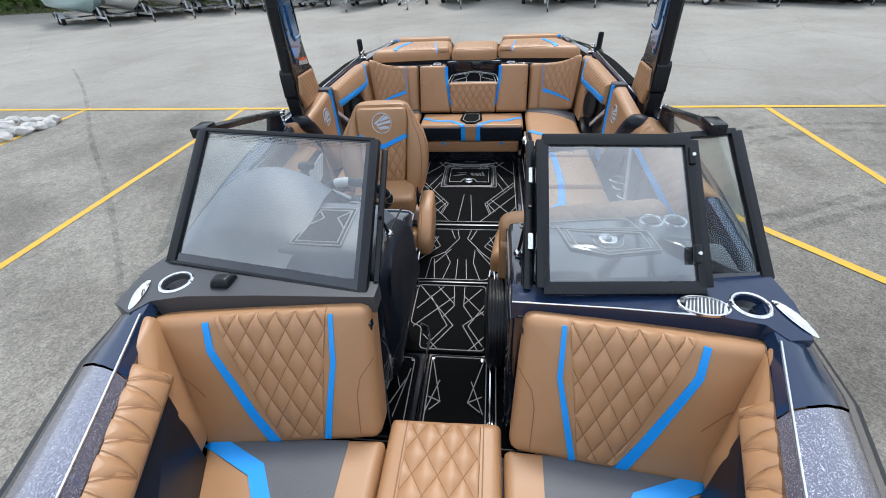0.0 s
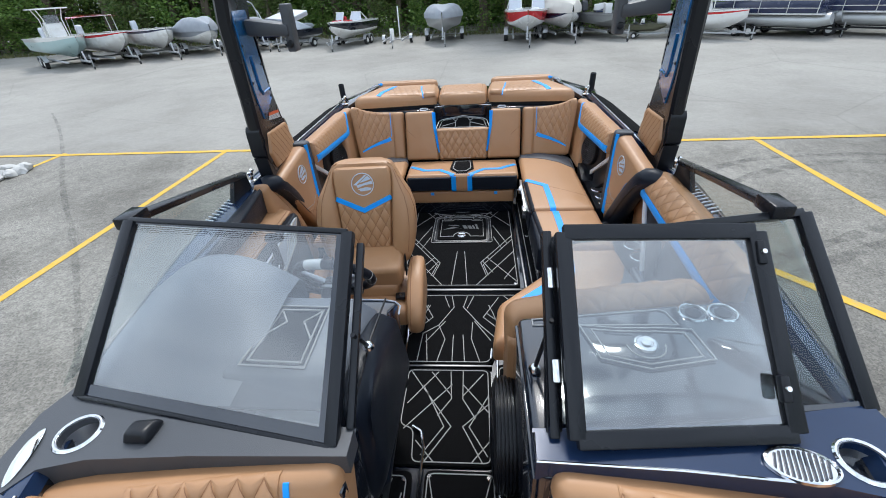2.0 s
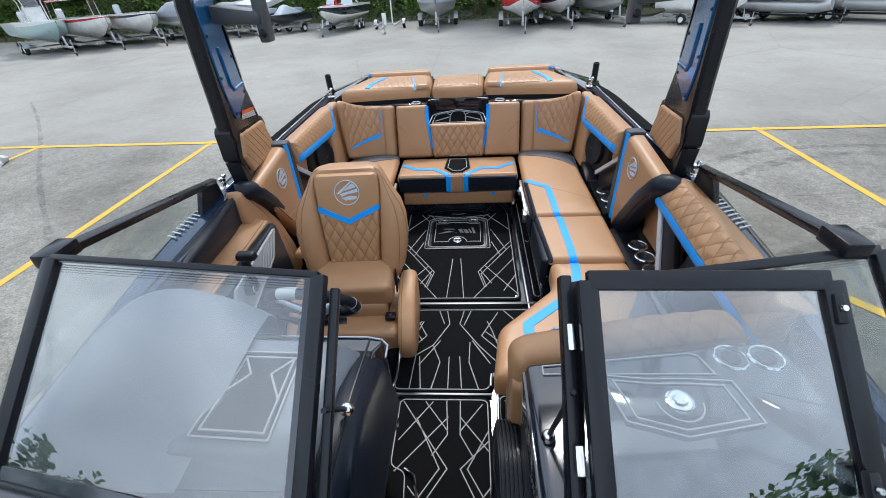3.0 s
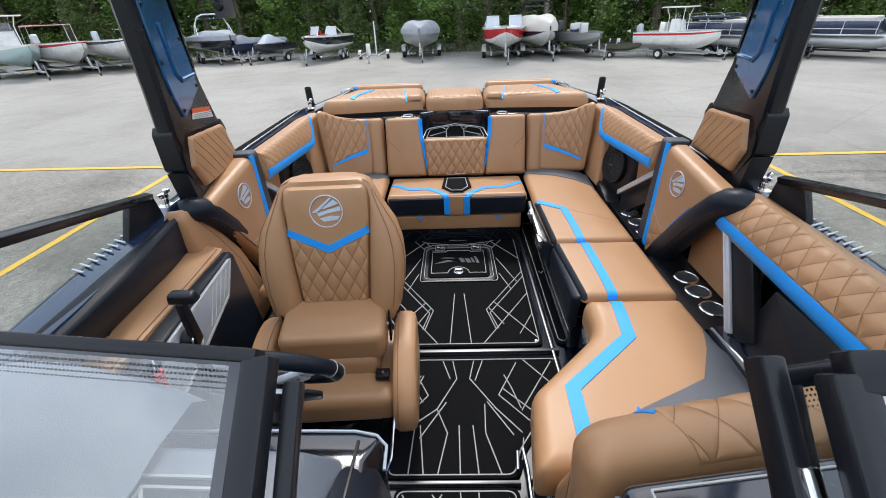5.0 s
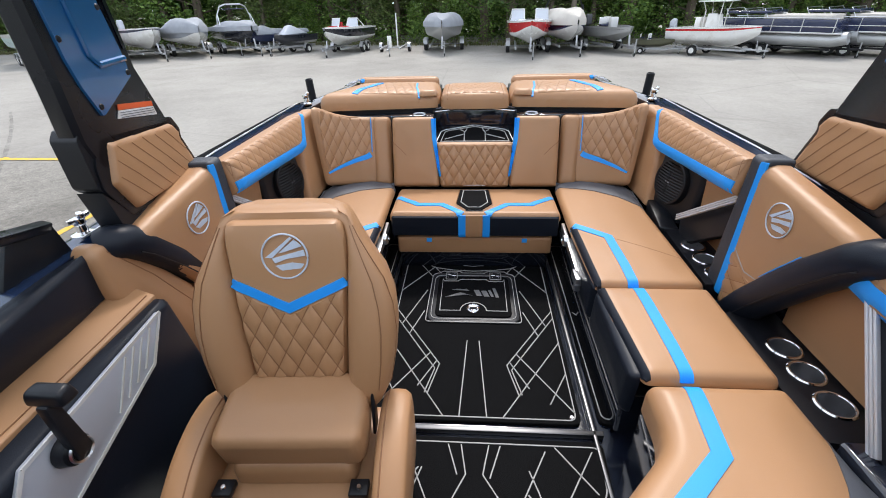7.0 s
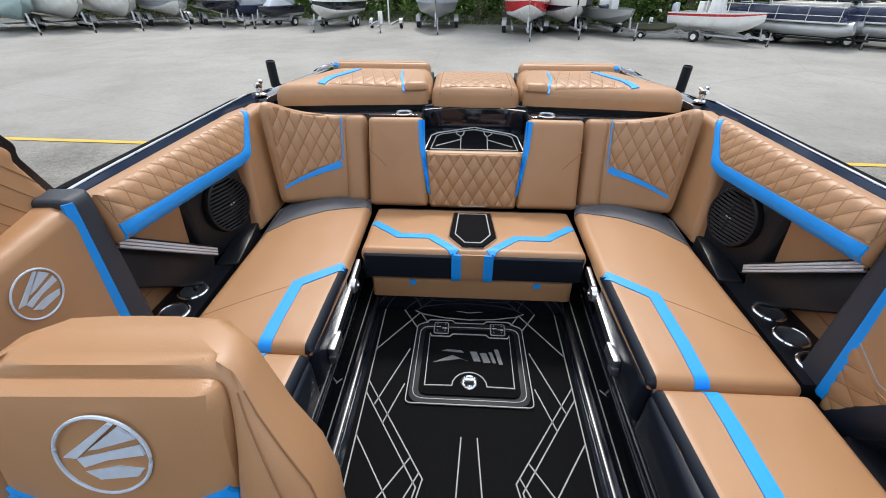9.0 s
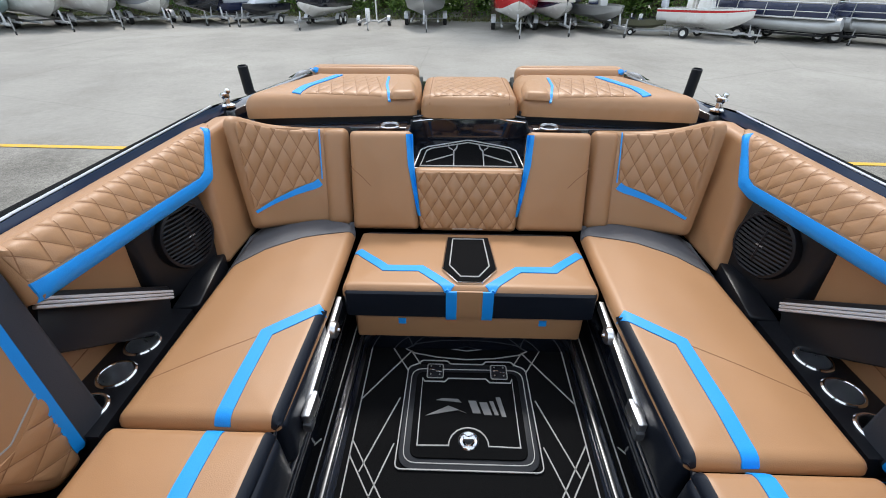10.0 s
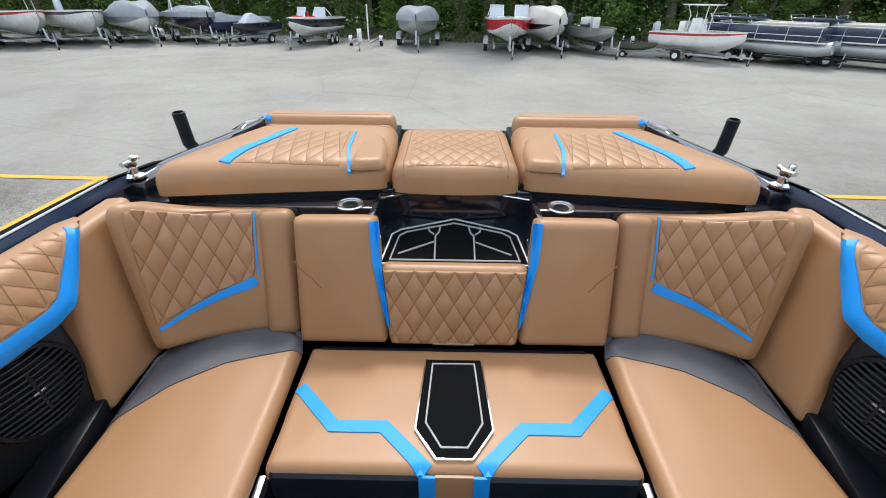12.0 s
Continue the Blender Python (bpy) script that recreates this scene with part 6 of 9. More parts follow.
for a, w in ((158, 0.05), (22, 0.05), (270, 0.042)):
    d = on_wheel(a, 1) - wc
    sp = part("spoke", merge(bar_bm(wc - wn_ * 0.03 + d * 0.03, on_wheel(a, 0.09, -0.014), w, 0.016, wn_, 0.004), bar_bm(on_wheel(a, 0.08, -0.014), on_wheel(a, 0.134, -0.002), w * 0.7, 0.014, wn_, 0.004)), SILVER, wheel, "silver spoke")
    for k in (0.075, 0.115):
        part("bolt", turn_bm([(0, 0.003), (0.004, 0.003), (0.006, 0)], on_wheel(a, k, -0.024), -wn_, 10), PLASTIC, sp)
for a0, a1, lb in ((188, 150, "black switch paddle"), (-8, 30, "black switch paddle")):
    pts = [on_wheel(a0, 0.03, -0.07), on_wheel(a1, 0.04, -0.06), on_wheel(a1, 0.118, -0.052), on_wheel(a0, 0.118, -0.056), on_wheel((a0 + a1) / 2, 0.13, -0.052)]
    part("paddle", hull_bm([p + wn_ * o for p in pts for o in (-0.006, 0.006)], 0.004), PLASTIC, wheel, lb)
part("column", turn_bm([(0.034, 0.0), (0.04, -0.01), (0.04, -0.03), (0.032, -0.035), (0.032, -0.07), (0.048, -0.085), (0.062, -0.11), (0.062, -0.2)], wc - wn_ * 0.085, wn_, 28), PLASTIC, wheel)
band = part("label_band", turn_bm([(0.0325, -0.038), (0.0335, -0.04), (0.0335, -0.066), (0.0325, -0.068)], wc - wn_ * 0.085, wn_, 28), GREYPLASTIC, wheel, "printed label band")
for k in range(5):
    q = [wc - wn_ * (0.085 + 0.043 + 0.005 * k) + (we * math.cos(radians(b)) + wu * math.sin(radians(b))) * 0.0338 for b in range(20, 165, 12)]
    part("print_bar", tube_bm(q, 0.0011, 5), WHITE if k else DECALRED, band)
part("base_ring", turn_bm([(0.05, -0.084), (0.058, -0.088), (0.066, -0.104), (0.066, -0.112)], wc - wn_ * 0.085, wn_, 28), GREYPLASTIC, wheel, "grey column skirt")

# helm side: hull padding, tan arm pad, silver control panel
structure("wall_helm_side", hull_bm([(-0.875, 1.2, 0.645), (-0.885, 1.8, 0.655), (-0.9, 2.0, 0.66), (-0.95, 2.36, 0.672), (-0.905, 1.2, 0.668), (-0.93, 2.0, 0.674), (-0.975, 2.38, 0.684), (-0.955, 1.2, 0.5), (-0.955, 2.36, 0.53), (-1.0, 1.2, 0.5), (-1.03, 2.38, 0.53), (-1.0, 1.9, 0.62), (-1.02, 2.36, 0.64)], 0.014, 3), BLACK_VINYL, "black padded vinyl hull side at the helm", "side panel")
rows = []
for i in range(13):
    y = 1.1 + 1.3 * i / 12
    xi = float(np.interp(y, [1.1, 1.8, 2.0, 2.4], [0.885, 0.902, 0.925, 0.985]))
    rows.append([(-xi, y, 0.655), (-xi - 0.004, y, 0.671), (-(xi + curve_at(X_IN, y)) / 2, y, 0.673), (-(curve_at(X_IN, y) + 0.003), y, z_in(y) + 0.002)])
structure("helm_side_deck", loft(rows), DECK, "glossy dark gelcoat side deck beside the helm", "side deck")
structure("side_seam", tube_bm([(-0.948, 1.9, 0.52), (-0.938, 1.97, 0.57), (-0.925, 2.05, 0.62), (-0.93, 2.14, 0.648), (-0.945, 2.3, 0.662)], 0.002, 6), PLASTIC, "stitched seam on the helm side", "trim")
ap = thing("arm_pad", (-0.87, 1.8, 0.47), "tan vinyl arm rest pad beside the helm", "arm rest")
part("pad", hull_bm([(-0.965, 1.55, 0.52), (-0.86, 1.55, 0.505), (-0.965, 2.05, 0.53), (-0.855, 1.95, 0.52), (-0.96, 2.4, 0.55), (-0.85, 2.37, 0.535), (-0.965, 1.55, 0.46), (-0.86, 1.55, 0.465), (-0.96, 2.4, 0.47), (-0.85, 2.37, 0.49)], 0.014, 4), TAN, ap)
part("seam", tube_bm([(-0.872, 1.57, 0.5085), (-0.868, 1.95, 0.5225), (-0.864, 2.2, 0.531), (-0.866, 2.36, 0.538)], 0.0016, 6), TAN_SEAM, ap, "stitched seam")
part("piping", tube_bm([(-0.853, 1.56, 0.478), (-0.848, 1.95, 0.492), (-0.843, 2.2, 0.505), (-0.842, 2.365, 0.512)], 0.004, 8), PLASTIC, ap, "black edge piping")
structure("side_box", hull_bm([(-0.95, 1.5, 0.485), (-0.805, 1.5, 0.46), (-0.95, 2.41, 0.50), (-0.81, 2.36, 0.535), (-0.95, 1.5, 0.0), (-0.78, 1.5, 0.05), (-0.9, 2.42, 0.0), (-0.80, 2.42, 0.1)], 0.015, 3), BLACK_VINYL, "black moulded side box beside the helm seat", "side box")
cp = thing("control_panel", (-0.8, 2.0, 0.35), "silver throttle panel with pale lines on the helm side", "control panel")


def side_pt(y, z, off=0.0):
    return (-0.808 + 0.02 * (0.5 - z) / 0.5 + off, y, z)


q = [(2.305, 0.53), (2.225, 0.43), (1.915, 0.34), (1.84, 0.33), (1.86, 0.44), (1.905, 0.495)]
part("plate", hull_bm([side_pt(y, z, o) for y, z in q for o in (0.0, 0.012)], 0.003), SILVER, cp)


def side_ribbon(pts, w):
    return merge(*[bar_bm(side_pt(*a, 0.0135), side_pt(*b, 0.0135), w, 0.003, (1, 0, 0), 0) for a, b in zip(pts, pts[1:])])


part("border", side_ribbon([(2.305, 0.53), (2.225, 0.43), (1.915, 0.34), (1.84, 0.33), (1.86, 0.44), (1.905, 0.495), (2.305, 0.53)], 0.008), WHITE, cp, "pale border line")
for k in range(4):
    part("line", side_ribbon([(2.26 - 0.03 * k, 0.517 - 0.003 * k), (2.2 - 0.035 * k, 0.44 - 0.01 * k)], 0.004), WHITE, cp)
lev = thing("throttle_lever", (-0.78, 1.96, 0.45), "black throttle lever with a T-shaped grip", "lever")
part("boss", turn_bm([(0.0, 0.03), (0.02, 0.03), (0.03, 0.022), (0.034, 0.0)], (-0.79, 1.975, 0.455), (1, 0, 0.05), 24), PLASTIC, lev)
part("boss_ring", turn_bm([(0.02, 0.032), (0.024, 0.034), (0.026, 0.03)], (-0.79, 1.975, 0.455), (1, 0, 0.05), 24), ALU, lev)
part("arm", hull_bm([(-0.765 + dx, y, z) for dx in (-0.01, 0.014) for y, z in ((1.96, 0.44), (1.995, 0.45), (1.985, 0.59), (1.96, 0.59))], 0.006), PLASTIC, lev)
part("grip", hull_bm([(-0.8, 1.965, 0.585), (-0.72, 1.965, 0.585), (-0.8, 2.005, 0.585), (-0.72, 2.005, 0.585), (-0.795, 1.97, 0.615), (-0.725, 1.97, 0.615), (-0.795, 2.0, 0.618), (-0.725, 2.0, 0.618)], 0.012, 4), PLASTIC, lev)
cord = thing("stop_cord", (-0.79, 1.8, 0.4), "red coiled engine stop cord at the helm", "cord")
coil = []
for i in range(90):
    k = i / 89
    c = Vector((-0.77, 1.82, 0.49)).lerp(Vector((-0.742, 1.805, 0.3)), k) - Vector((0, 0.012 * math.sin(k * math.pi), 0))
    a = k * 2 * math.pi * 14
    coil.append(c + Vector((0.01 * math.sin(a), 0.01 * math.cos(a), 0.0)))
part("coil", tube_bm(coil, 0.004, 6), REDCORD, cord)
part("clip", tube_bm([(-0.795, 1.845, 0.52), (-0.78, 1.83, 0.505), (-0.775, 1.82, 0.49), (-0.795, 1.845, 0.52)], 0.003, 6), CHROME, cord)

# tan cushion between helm side and badge panel
pad = Pad((-0.872, 0, 0.2), (0, 1, 0), (-0.06, 0, 0.5), [(y, z - 0.2) for y, z in ((2.325, 0.675), (2.35, 0.7), (2.39, 0.69), (2.48, 0.58), (2.576, 0.43), (2.63, 0.25), (2.63, 0.1), (2.42, 0.08), (2.4, 0.28), (2.36, 0.43), (2.325, 0.56))], 0.02, 0.012, 0.03)
pad_thing("side_cushion", "tan vinyl cushion curving down behind the helm seat", pad, 0.06, TAN, [("seam", pad.strip([(2.37, 0.47), (2.46, 0.34), (2.53, 0.2), (2.56, 0.0)], 0.003, 0.001), TAN_SEAM, "")], "cushion")

# ---- helm chair ----
def closed_loft(rows):
    """Rings of points joined into one closed body."""
    bm = bmesh.new()
    rings = [[bm.verts.new(p) for p in r] for r in rows]
    n = len(rings[0])
    for a, b in zip(rings, rings[1:]):
        for k in range(n):
            bm.faces.new((a[k], a[(k + 1) % n], b[(k + 1) % n], b[k]))
    bm.faces.new(rings[0])
    bm.faces.new(rings[-1])
    bmesh.ops.recalc_face_normals(bm, faces=bm.faces[:])
    return bm


chair = thing("helm_chair", (-0.44, 2.08, 0.0), "tan quilted helm chair with blue chevron and flip-up bolster", "chair")
CA = radians(3)
CU, CD = Vector((math.cos(CA), math.sin(CA), 0)), Vector((math.sin(CA), -math.cos(CA), 0))


def seat_pt(u, d, z, lean=0.0):
    """A point of the chair: u across, d towards the bow, z up."""
    return Vector((-0.432, 2.305, z)) + CU * u + CD * (d - lean * (z - 0.61))


LEAN = 0.25
# height, half width, half width of the centre panel, swell of the side wings, depth behind
WINGS = [(0.30, 0.165, 0.105, 0.03, 0.055), (0.325, 0.2, 0.112, 0.05, 0.07), (0.38, 0.226, 0.118, 0.062, 0.085), (0.45, 0.24, 0.122, 0.064, 0.09), (0.52, 0.247, 0.127, 0.06, 0.092),
         (0.58, 0.243, 0.131, 0.052, 0.09), (0.64, 0.225, 0.136, 0.042, 0.085), (0.69, 0.194, 0.14, 0.03, 0.08), (0.73, 0.17, 0.14, 0.018, 0.09), (0.757, 0.156, 0.136, 0.006, 0.092), (0.776, 0.145, 0.126, -0.004, 0.09), (0.786, 0.124, 0.11, -0.02, 0.08)]


def wing_ring(z, w, pw, f, back):
    side = [(pw * 0.5, -0.004), (pw * 0.97, -0.004)]
    for i in range(1, 10):
        a = math.pi * (1 - i / 10)
        side.append(((pw + w) / 2 + (w - pw) / 2 * math.cos(a), -0.004 + f * math.sin(a) ** 0.8 * (1.12 - 0.3 * i / 10)))
    side += [(w, -0.02), (w - 0.006, -0.02 - back * 0.45), (w - 0.025, -back * 0.86), (w * 0.72, -back), (w * 0.35, -back - 0.004)]
    ring = [(0.0, -0.004)] + side + [(0.0, -back - 0.005)] + [(-a, b) for a, b in side[::-1]]
    return [seat_pt(u, d, z, LEAN) for u, d in ring]


shell = part("backrest", closed_loft([wing_ring(*r) for r in WINGS]), TAN, chair, "smooth tan shell with swelling side wings", True, 60)
for s in (-1, 1):
    for k0, k1 in ((0.66, 0.6), (0.93, 0.86)):
        line = []
        for z, w, pw, f, back in WINGS[2:-2]:
            k = k0 + (k1 - k0) * (z - 0.38) / 0.4
            a = math.pi * (1 - k)
            line.append(seat_pt(s * ((pw + w) / 2 + (w - pw) / 2 * math.cos(a)), -0.003 + f * math.sin(a) ** 0.8 * (1.12 - 0.3 * k), z, LEAN))
        part("seam", tube_bm(line, 0.0013, 6), TAN_SEAM, shell)
lean_v = Vector((0, 0, 1)) - CD * LEAN
pc = Pad(seat_pt(0, 0.022, 0.385, LEAN), CU, lean_v, [(-0.112, 0.0), (0.112, 0.0), (0.126, 0.14), (0.137, 0.28), (0.142, 0.35), (0.13, 0.405), (-0.13, 0.405), (-0.142, 0.35), (-0.137, 0.28), (-0.126, 0.14)], 0.016, 0.01, 0.02)
face = part("back_panel", pc.body(0.04, 0.012), TAN, chair)
part("quilting", pc.quilt([(-0.108, 0.012), (0.108, 0.012), (0.121, 0.14), (0.129, 0.242), (0.0, 0.184), (-0.129, 0.242), (-0.121, 0.14)], 0.048, 0.084, 0.005), TAN, face)
part("stitching", pc.stitches, TAN_SEAM, face, "brown thread", False)
part("chevron", pc.strip([(-0.133, 0.26), (0.0, 0.201), (0.133, 0.26)], 0.023, 0.004), BLUE, face, "bright blue chevron")
emblem(face, pc.place(np.array([(0.004, 0.326)]), 0.0)[0], pc.n, pc.v, 0.052)
pf = Pad(seat_pt(0.0, 0.055, 0.402), CU, CD + Vector((0, 0, -0.2)), [(-0.16, 0.0), (0.16, 0.0), (0.174, 0.1), (0.17, 0.19), (-0.17, 0.19), (-0.174, 0.1)], 0.024, 0.008, 0.03, flip=True)
part("flip_bolster", pf.body(0.1), TAN, chair)
part("lower_cushion", Pad(seat_pt(0.0, 0.05, 0.272), CU, CD, [(-0.15, 0), (0.15, 0), (0.148, 0.185), (-0.148, 0.185)], 0.025, 0.004, 0.03, flip=True).body(0.06), TAN, chair)
ps = Pad(seat_pt(0.0, 0.0, 0.212), CU, CD + Vector((0, 0, -0.03)), [(-0.21, 0), (0.21, 0), (0.2, 0.345), (-0.2, 0.345)], 0.035, 0.006, 0.03, flip=True)
part("seat", ps.body(0.085), TAN, chair)
for s in (-1, 1):
    arm_pts = round_poly([(0.03, 0.32), (0.13, 0.335), (0.235, 0.312), (0.345, 0.25), (0.405, 0.185), (0.4, 0.11), (0.34, 0.085), (0.03, 0.1)], 0.05, 5)
    rows = []
    for u, k in ((0.196, 0.86), (0.2, 0.95), (0.212, 1.0), (0.232, 1.012), (0.252, 1.0), (0.266, 0.95), (0.271, 0.86)):
        rows.append([seat_pt(s * u, 0.21 + (d - 0.21) * k, 0.21 + (z - 0.21) * k) for d, z in arm_pts])
    arm = part("side_bolster", closed_loft(rows), TAN, chair, "", True, 60)
    part("seam", tube_bm([seat_pt(s * 0.213, 0.21 + (d - 0.21) * 1.003, 0.21 + (z - 0.21) * 1.003) for d, z in arm_pts[3:34]], 0.0018, 6), TAN_SEAM, arm)
    part("hinge_link", hull_bm([seat_pt(s * (0.176 + o), d, z) for o in (0, 0.008) for d, z in ((0.1, 0.26), (0.14, 0.26), (0.07, 0.42), (0.1, 0.42))], 0.003), PLASTIC, chair, "black hinge link")
    bk = part("bracket", hull_bm([seat_pt(s * (0.165 + o), d, z) for o in (-0.03, 0.015) for d in (0.235, 0.275) for z in (0.214, 0.232)], 0.004), PLASTIC, chair)
    part("bolt", turn_bm([(0, 0.004), (0.005, 0.004), (0.007, 0)], seat_pt(s * 0.158, 0.256, 0.232), (0, 0, 1), 10), CHROME, bk)
part("slide", hull_bm([seat_pt(u, d, z) for u in (-0.15, 0.15) for d in (0.06, 0.32) for z in (0.08, 0.135)], 0.01), GALV, chair, "metal seat slide")
part("pedestal", turn_bm([(0.13, 0.0), (0.13, 0.015), (0.06, 0.03), (0.055, 0.1), (0.0, 0.1)], (-0.44, 2.15, 0.0), sides=28), GEL, chair, "black pedestal")
# foot rest bracket under the dash
fb = thing("foot_rest", (-0.36, 1.72, 0.2), "silver metal foot rest bracket under the helm", "foot rest")
part("plate", box_bm((-0.42, 1.70, 0.20), (-0.30, 1.78, 0.21), 0.003), ALU, fb)
part("leg", box_bm((-0.38, 1.735, 0.0), (-0.34, 1.75, 0.2), 0.003), ALU, fb)
structure("helm_step", box_bm((-0.9, 1.55, -0.01), (-0.29, 2.4, 0.004), 0.003), GEL, "glossy black floor under the helm seat", "floor")

# ---- windscreens ----
def pane_bm(c, t=0.005):
    """A flat pane through four corners, t thick."""
    c = [Vector(p) for p in c]
    n = (c[1] - c[0]).cross(c[3] - c[0]).normalized() * (t / 2)
    bm = bmesh.new()
    k = 10
    side = [[[bm.verts.new(bilerp(c, i / k, j / k) + n * w) for i in range(k + 1)] for j in range(k + 1)] for w in (1, -1)]
    for g in side:
        for j in range(k):
            for i in range(k):
                bm.faces.new((g[j][i], g[j][i + 1], g[j + 1][i + 1], g[j + 1][i]))
    a, b = side
    for i in range(k):
        for p, q in (((0, i), (0, i + 1)), ((k, i), (k, i + 1)), ((i, 0), (i + 1, 0)), ((i, k), (i + 1, k))):
            bm.faces.new((a[p[0]][p[1]], a[q[0]][q[1]], b[q[0]][q[1]], b[p[0]][p[1]]))
    bmesh.ops.recalc_face_normals(bm, faces=bm.faces[:])
    return bm


def inner_clear(ob, way):
    """The face turned away from way shows no mirror image of its own."""
    ob.data.materials.append(CLEAR)
    for f in ob.data.polygons:
        if f.normal.dot(way) < 0.5:
            f.material_index = 1


def bilerp(c, u, v):
    a, b, d, e = (Vector(p) for p in c)
    return a.lerp(b, u).lerp(e.lerp(d, u), v)


def screen(name, c, label, bars, frit=None, glass=GLASS):
    """c: lower inner, lower outer, upper outer, upper inner. bars: widths of bottom, outer, top, inner. frit: widths of the dark printed edge."""
    c = [Vector(p) for p in c]
    n = (c[1] - c[0]).cross(c[3] - c[0]).normalized()
    if n.y > 0:
        n = -n
    root = thing(name, c[0].lerp(c[1], 0.5), label, "windscreen")
    g = part("pane", pane_bm(c), glass, root, "clear glass pane")
    g.visible_shadow = False
    inner_clear(g, n)
    for nm, a, b, w in (("bottom_bar", 0, 1, bars[0]), ("outer_post", 1, 2, bars[1]), ("top_bar", 3, 2, bars[2]), ("inner_post", 0, 3, bars[3])):
        if w:
            part(nm, bar_bm(c[a], c[b], w, 0.024, n, 0.004), FRAME, root)
    if frit:
        lo, ou, up, inn = frit
        off = n * 0.005
        for (u0, v0), (u1, v1) in (((0, 0), (1, lo)), ((1 - ou, lo), (1, 1 - up)), ((0, 1 - up), (1, 1)), ((0, lo), (inn, 1 - up))):
            if u1 > u0 and v1 > v0:
                q = [bilerp(c, u0, v0) + off, bilerp(c, u1, v0) + off, bilerp(c, u1, v1) + off, bilerp(c, u0, v1) + off]
                part("printed_edge", pane_bm(q, 0.002), GEL, root, "dark printed glass edge", False)
        bm = bmesh.new()
        e1, e2 = (c[1] - c[0]).normalized(), (c[3] - c[0]).normalized()
        for row in range(4):
            for i in range(130):
                p = bilerp(c, inn + (1 - inn - ou) * (i + 0.5 * (row % 2)) / 130, 1 - up - 0.011 * (row + 1)) + n * 0.004
                r = 0.0012 - 0.00015 * row
                bm.faces.new([bm.verts.new(p + e1 * r * a + e2 * r * b2) for a, b2 in ((-1, -1), (1, -1), (1, 1), (-1, 1))])
        part("printed_dots", bm, GEL, root, "rows of tiny printed dots", False)
    return root, n


LS = [(-0.2, 0.99, 0.66), (-0.862, 1.10, 0.668), (-0.806, 1.41, 0.992), (-0.205, 1.362, 0.972)]
screen("windscreen", LS, "framed helm windscreen with dark printed edges", (0.012, 0.035, 0.014, 0.03), (0.07, 0.02, 0.022, 0.045))
w2, n2 = screen("windscreen", [(0.27, 1.035, 0.655), (0.945, 1.11, 0.655), (0.89, 1.43, 0.968), (0.288, 1.35, 0.945)], "fixed port windscreen in a black frame", (0.012, 0.035, 0.02, 0.035), (0.05, 0.02, 0.02, 0.02), FIXED)
w3, n3 = screen("windscreen_door", [(0.308, 0.998, 0.692), (0.742, 1.033, 0.682), (0.715, 1.312, 0.986), (0.306, 1.316, 0.988)], "black-framed centre windscreen door folded open over another screen", (0.036, 0.04, 0.036, 0.036), None, DOORGLASS)
for y, z in ((1.281, 0.951), (1.083, 0.758)):
    k = part("catch", hull_bm([(0.715 + dx, y + dy, z + dz) for dx in (-0.009, 0.009) for dy, dz in ((-0.022, -0.018), (0.014, 0.018), (-0.034, -0.004), (0.002, 0.032))], 0.004), PLASTIC, w3, "black catch")
    part("catch_pin", turn_bm([(0, 0.004), (0.005, 0.004), (0.006, 0)], (0.715, y - 0.018, z + 0.016), n3, 12), CHROME, k)
for v in (0.3, 0.75):
    p = Vector((0.302, 0.985, 0.69)).lerp(Vector((0.308, 1.34, 0.97)), v)
    part("hinge", box_bm((-0.008, -0.024, -0.008), (0.008, 0.024, 0.008), 0.003, m=Matrix.Translation(p + Vector((-0.028, 0.012, 0))) @ pose(0, 0, 0, 40, 0, 0)), CHROME, w3, "chrome hinge")
post = thing("windscreen_post", (-0.165, 1.05, 0.66), "black hinge post beside the helm windscreen", "post")
part("post", bar_bm((-0.168, 1.03, 0.665), (-0.178, 1.36, 0.94), 0.018, 0.022, n3, 0.004), FRAME, post)
post = thing("windscreen_post", (0.26, 1.05, 0.66), "black hinge post beside the port windscreen", "post")
part("post", bar_bm((0.268, 1.02, 0.665), (0.276, 1.36, 0.965), 0.022, 0.03, n3, 0.004), FRAME, post)
for nm, a, b in (("helm", (-0.175, 1.258, 0.69), (-0.17, 1.16, 0.82)), ("port", (0.255, 1.234, 0.64), (0.275, 1.19, 0.84))):
    g = thing("support_rod", a, "thin black support rod of the windscreen", "rod", "windscreen rods")
    part("rod", tube_bm([a, b], 0.0055, 8), PLASTIC, g)
    part("foot", turn_bm([(0, 0.014), (0.008, 0.012), (0.014, 0.004), (0.016, -0.004)], a, (0, -0.2, 1), 16), CHROME, g, "chrome foot")
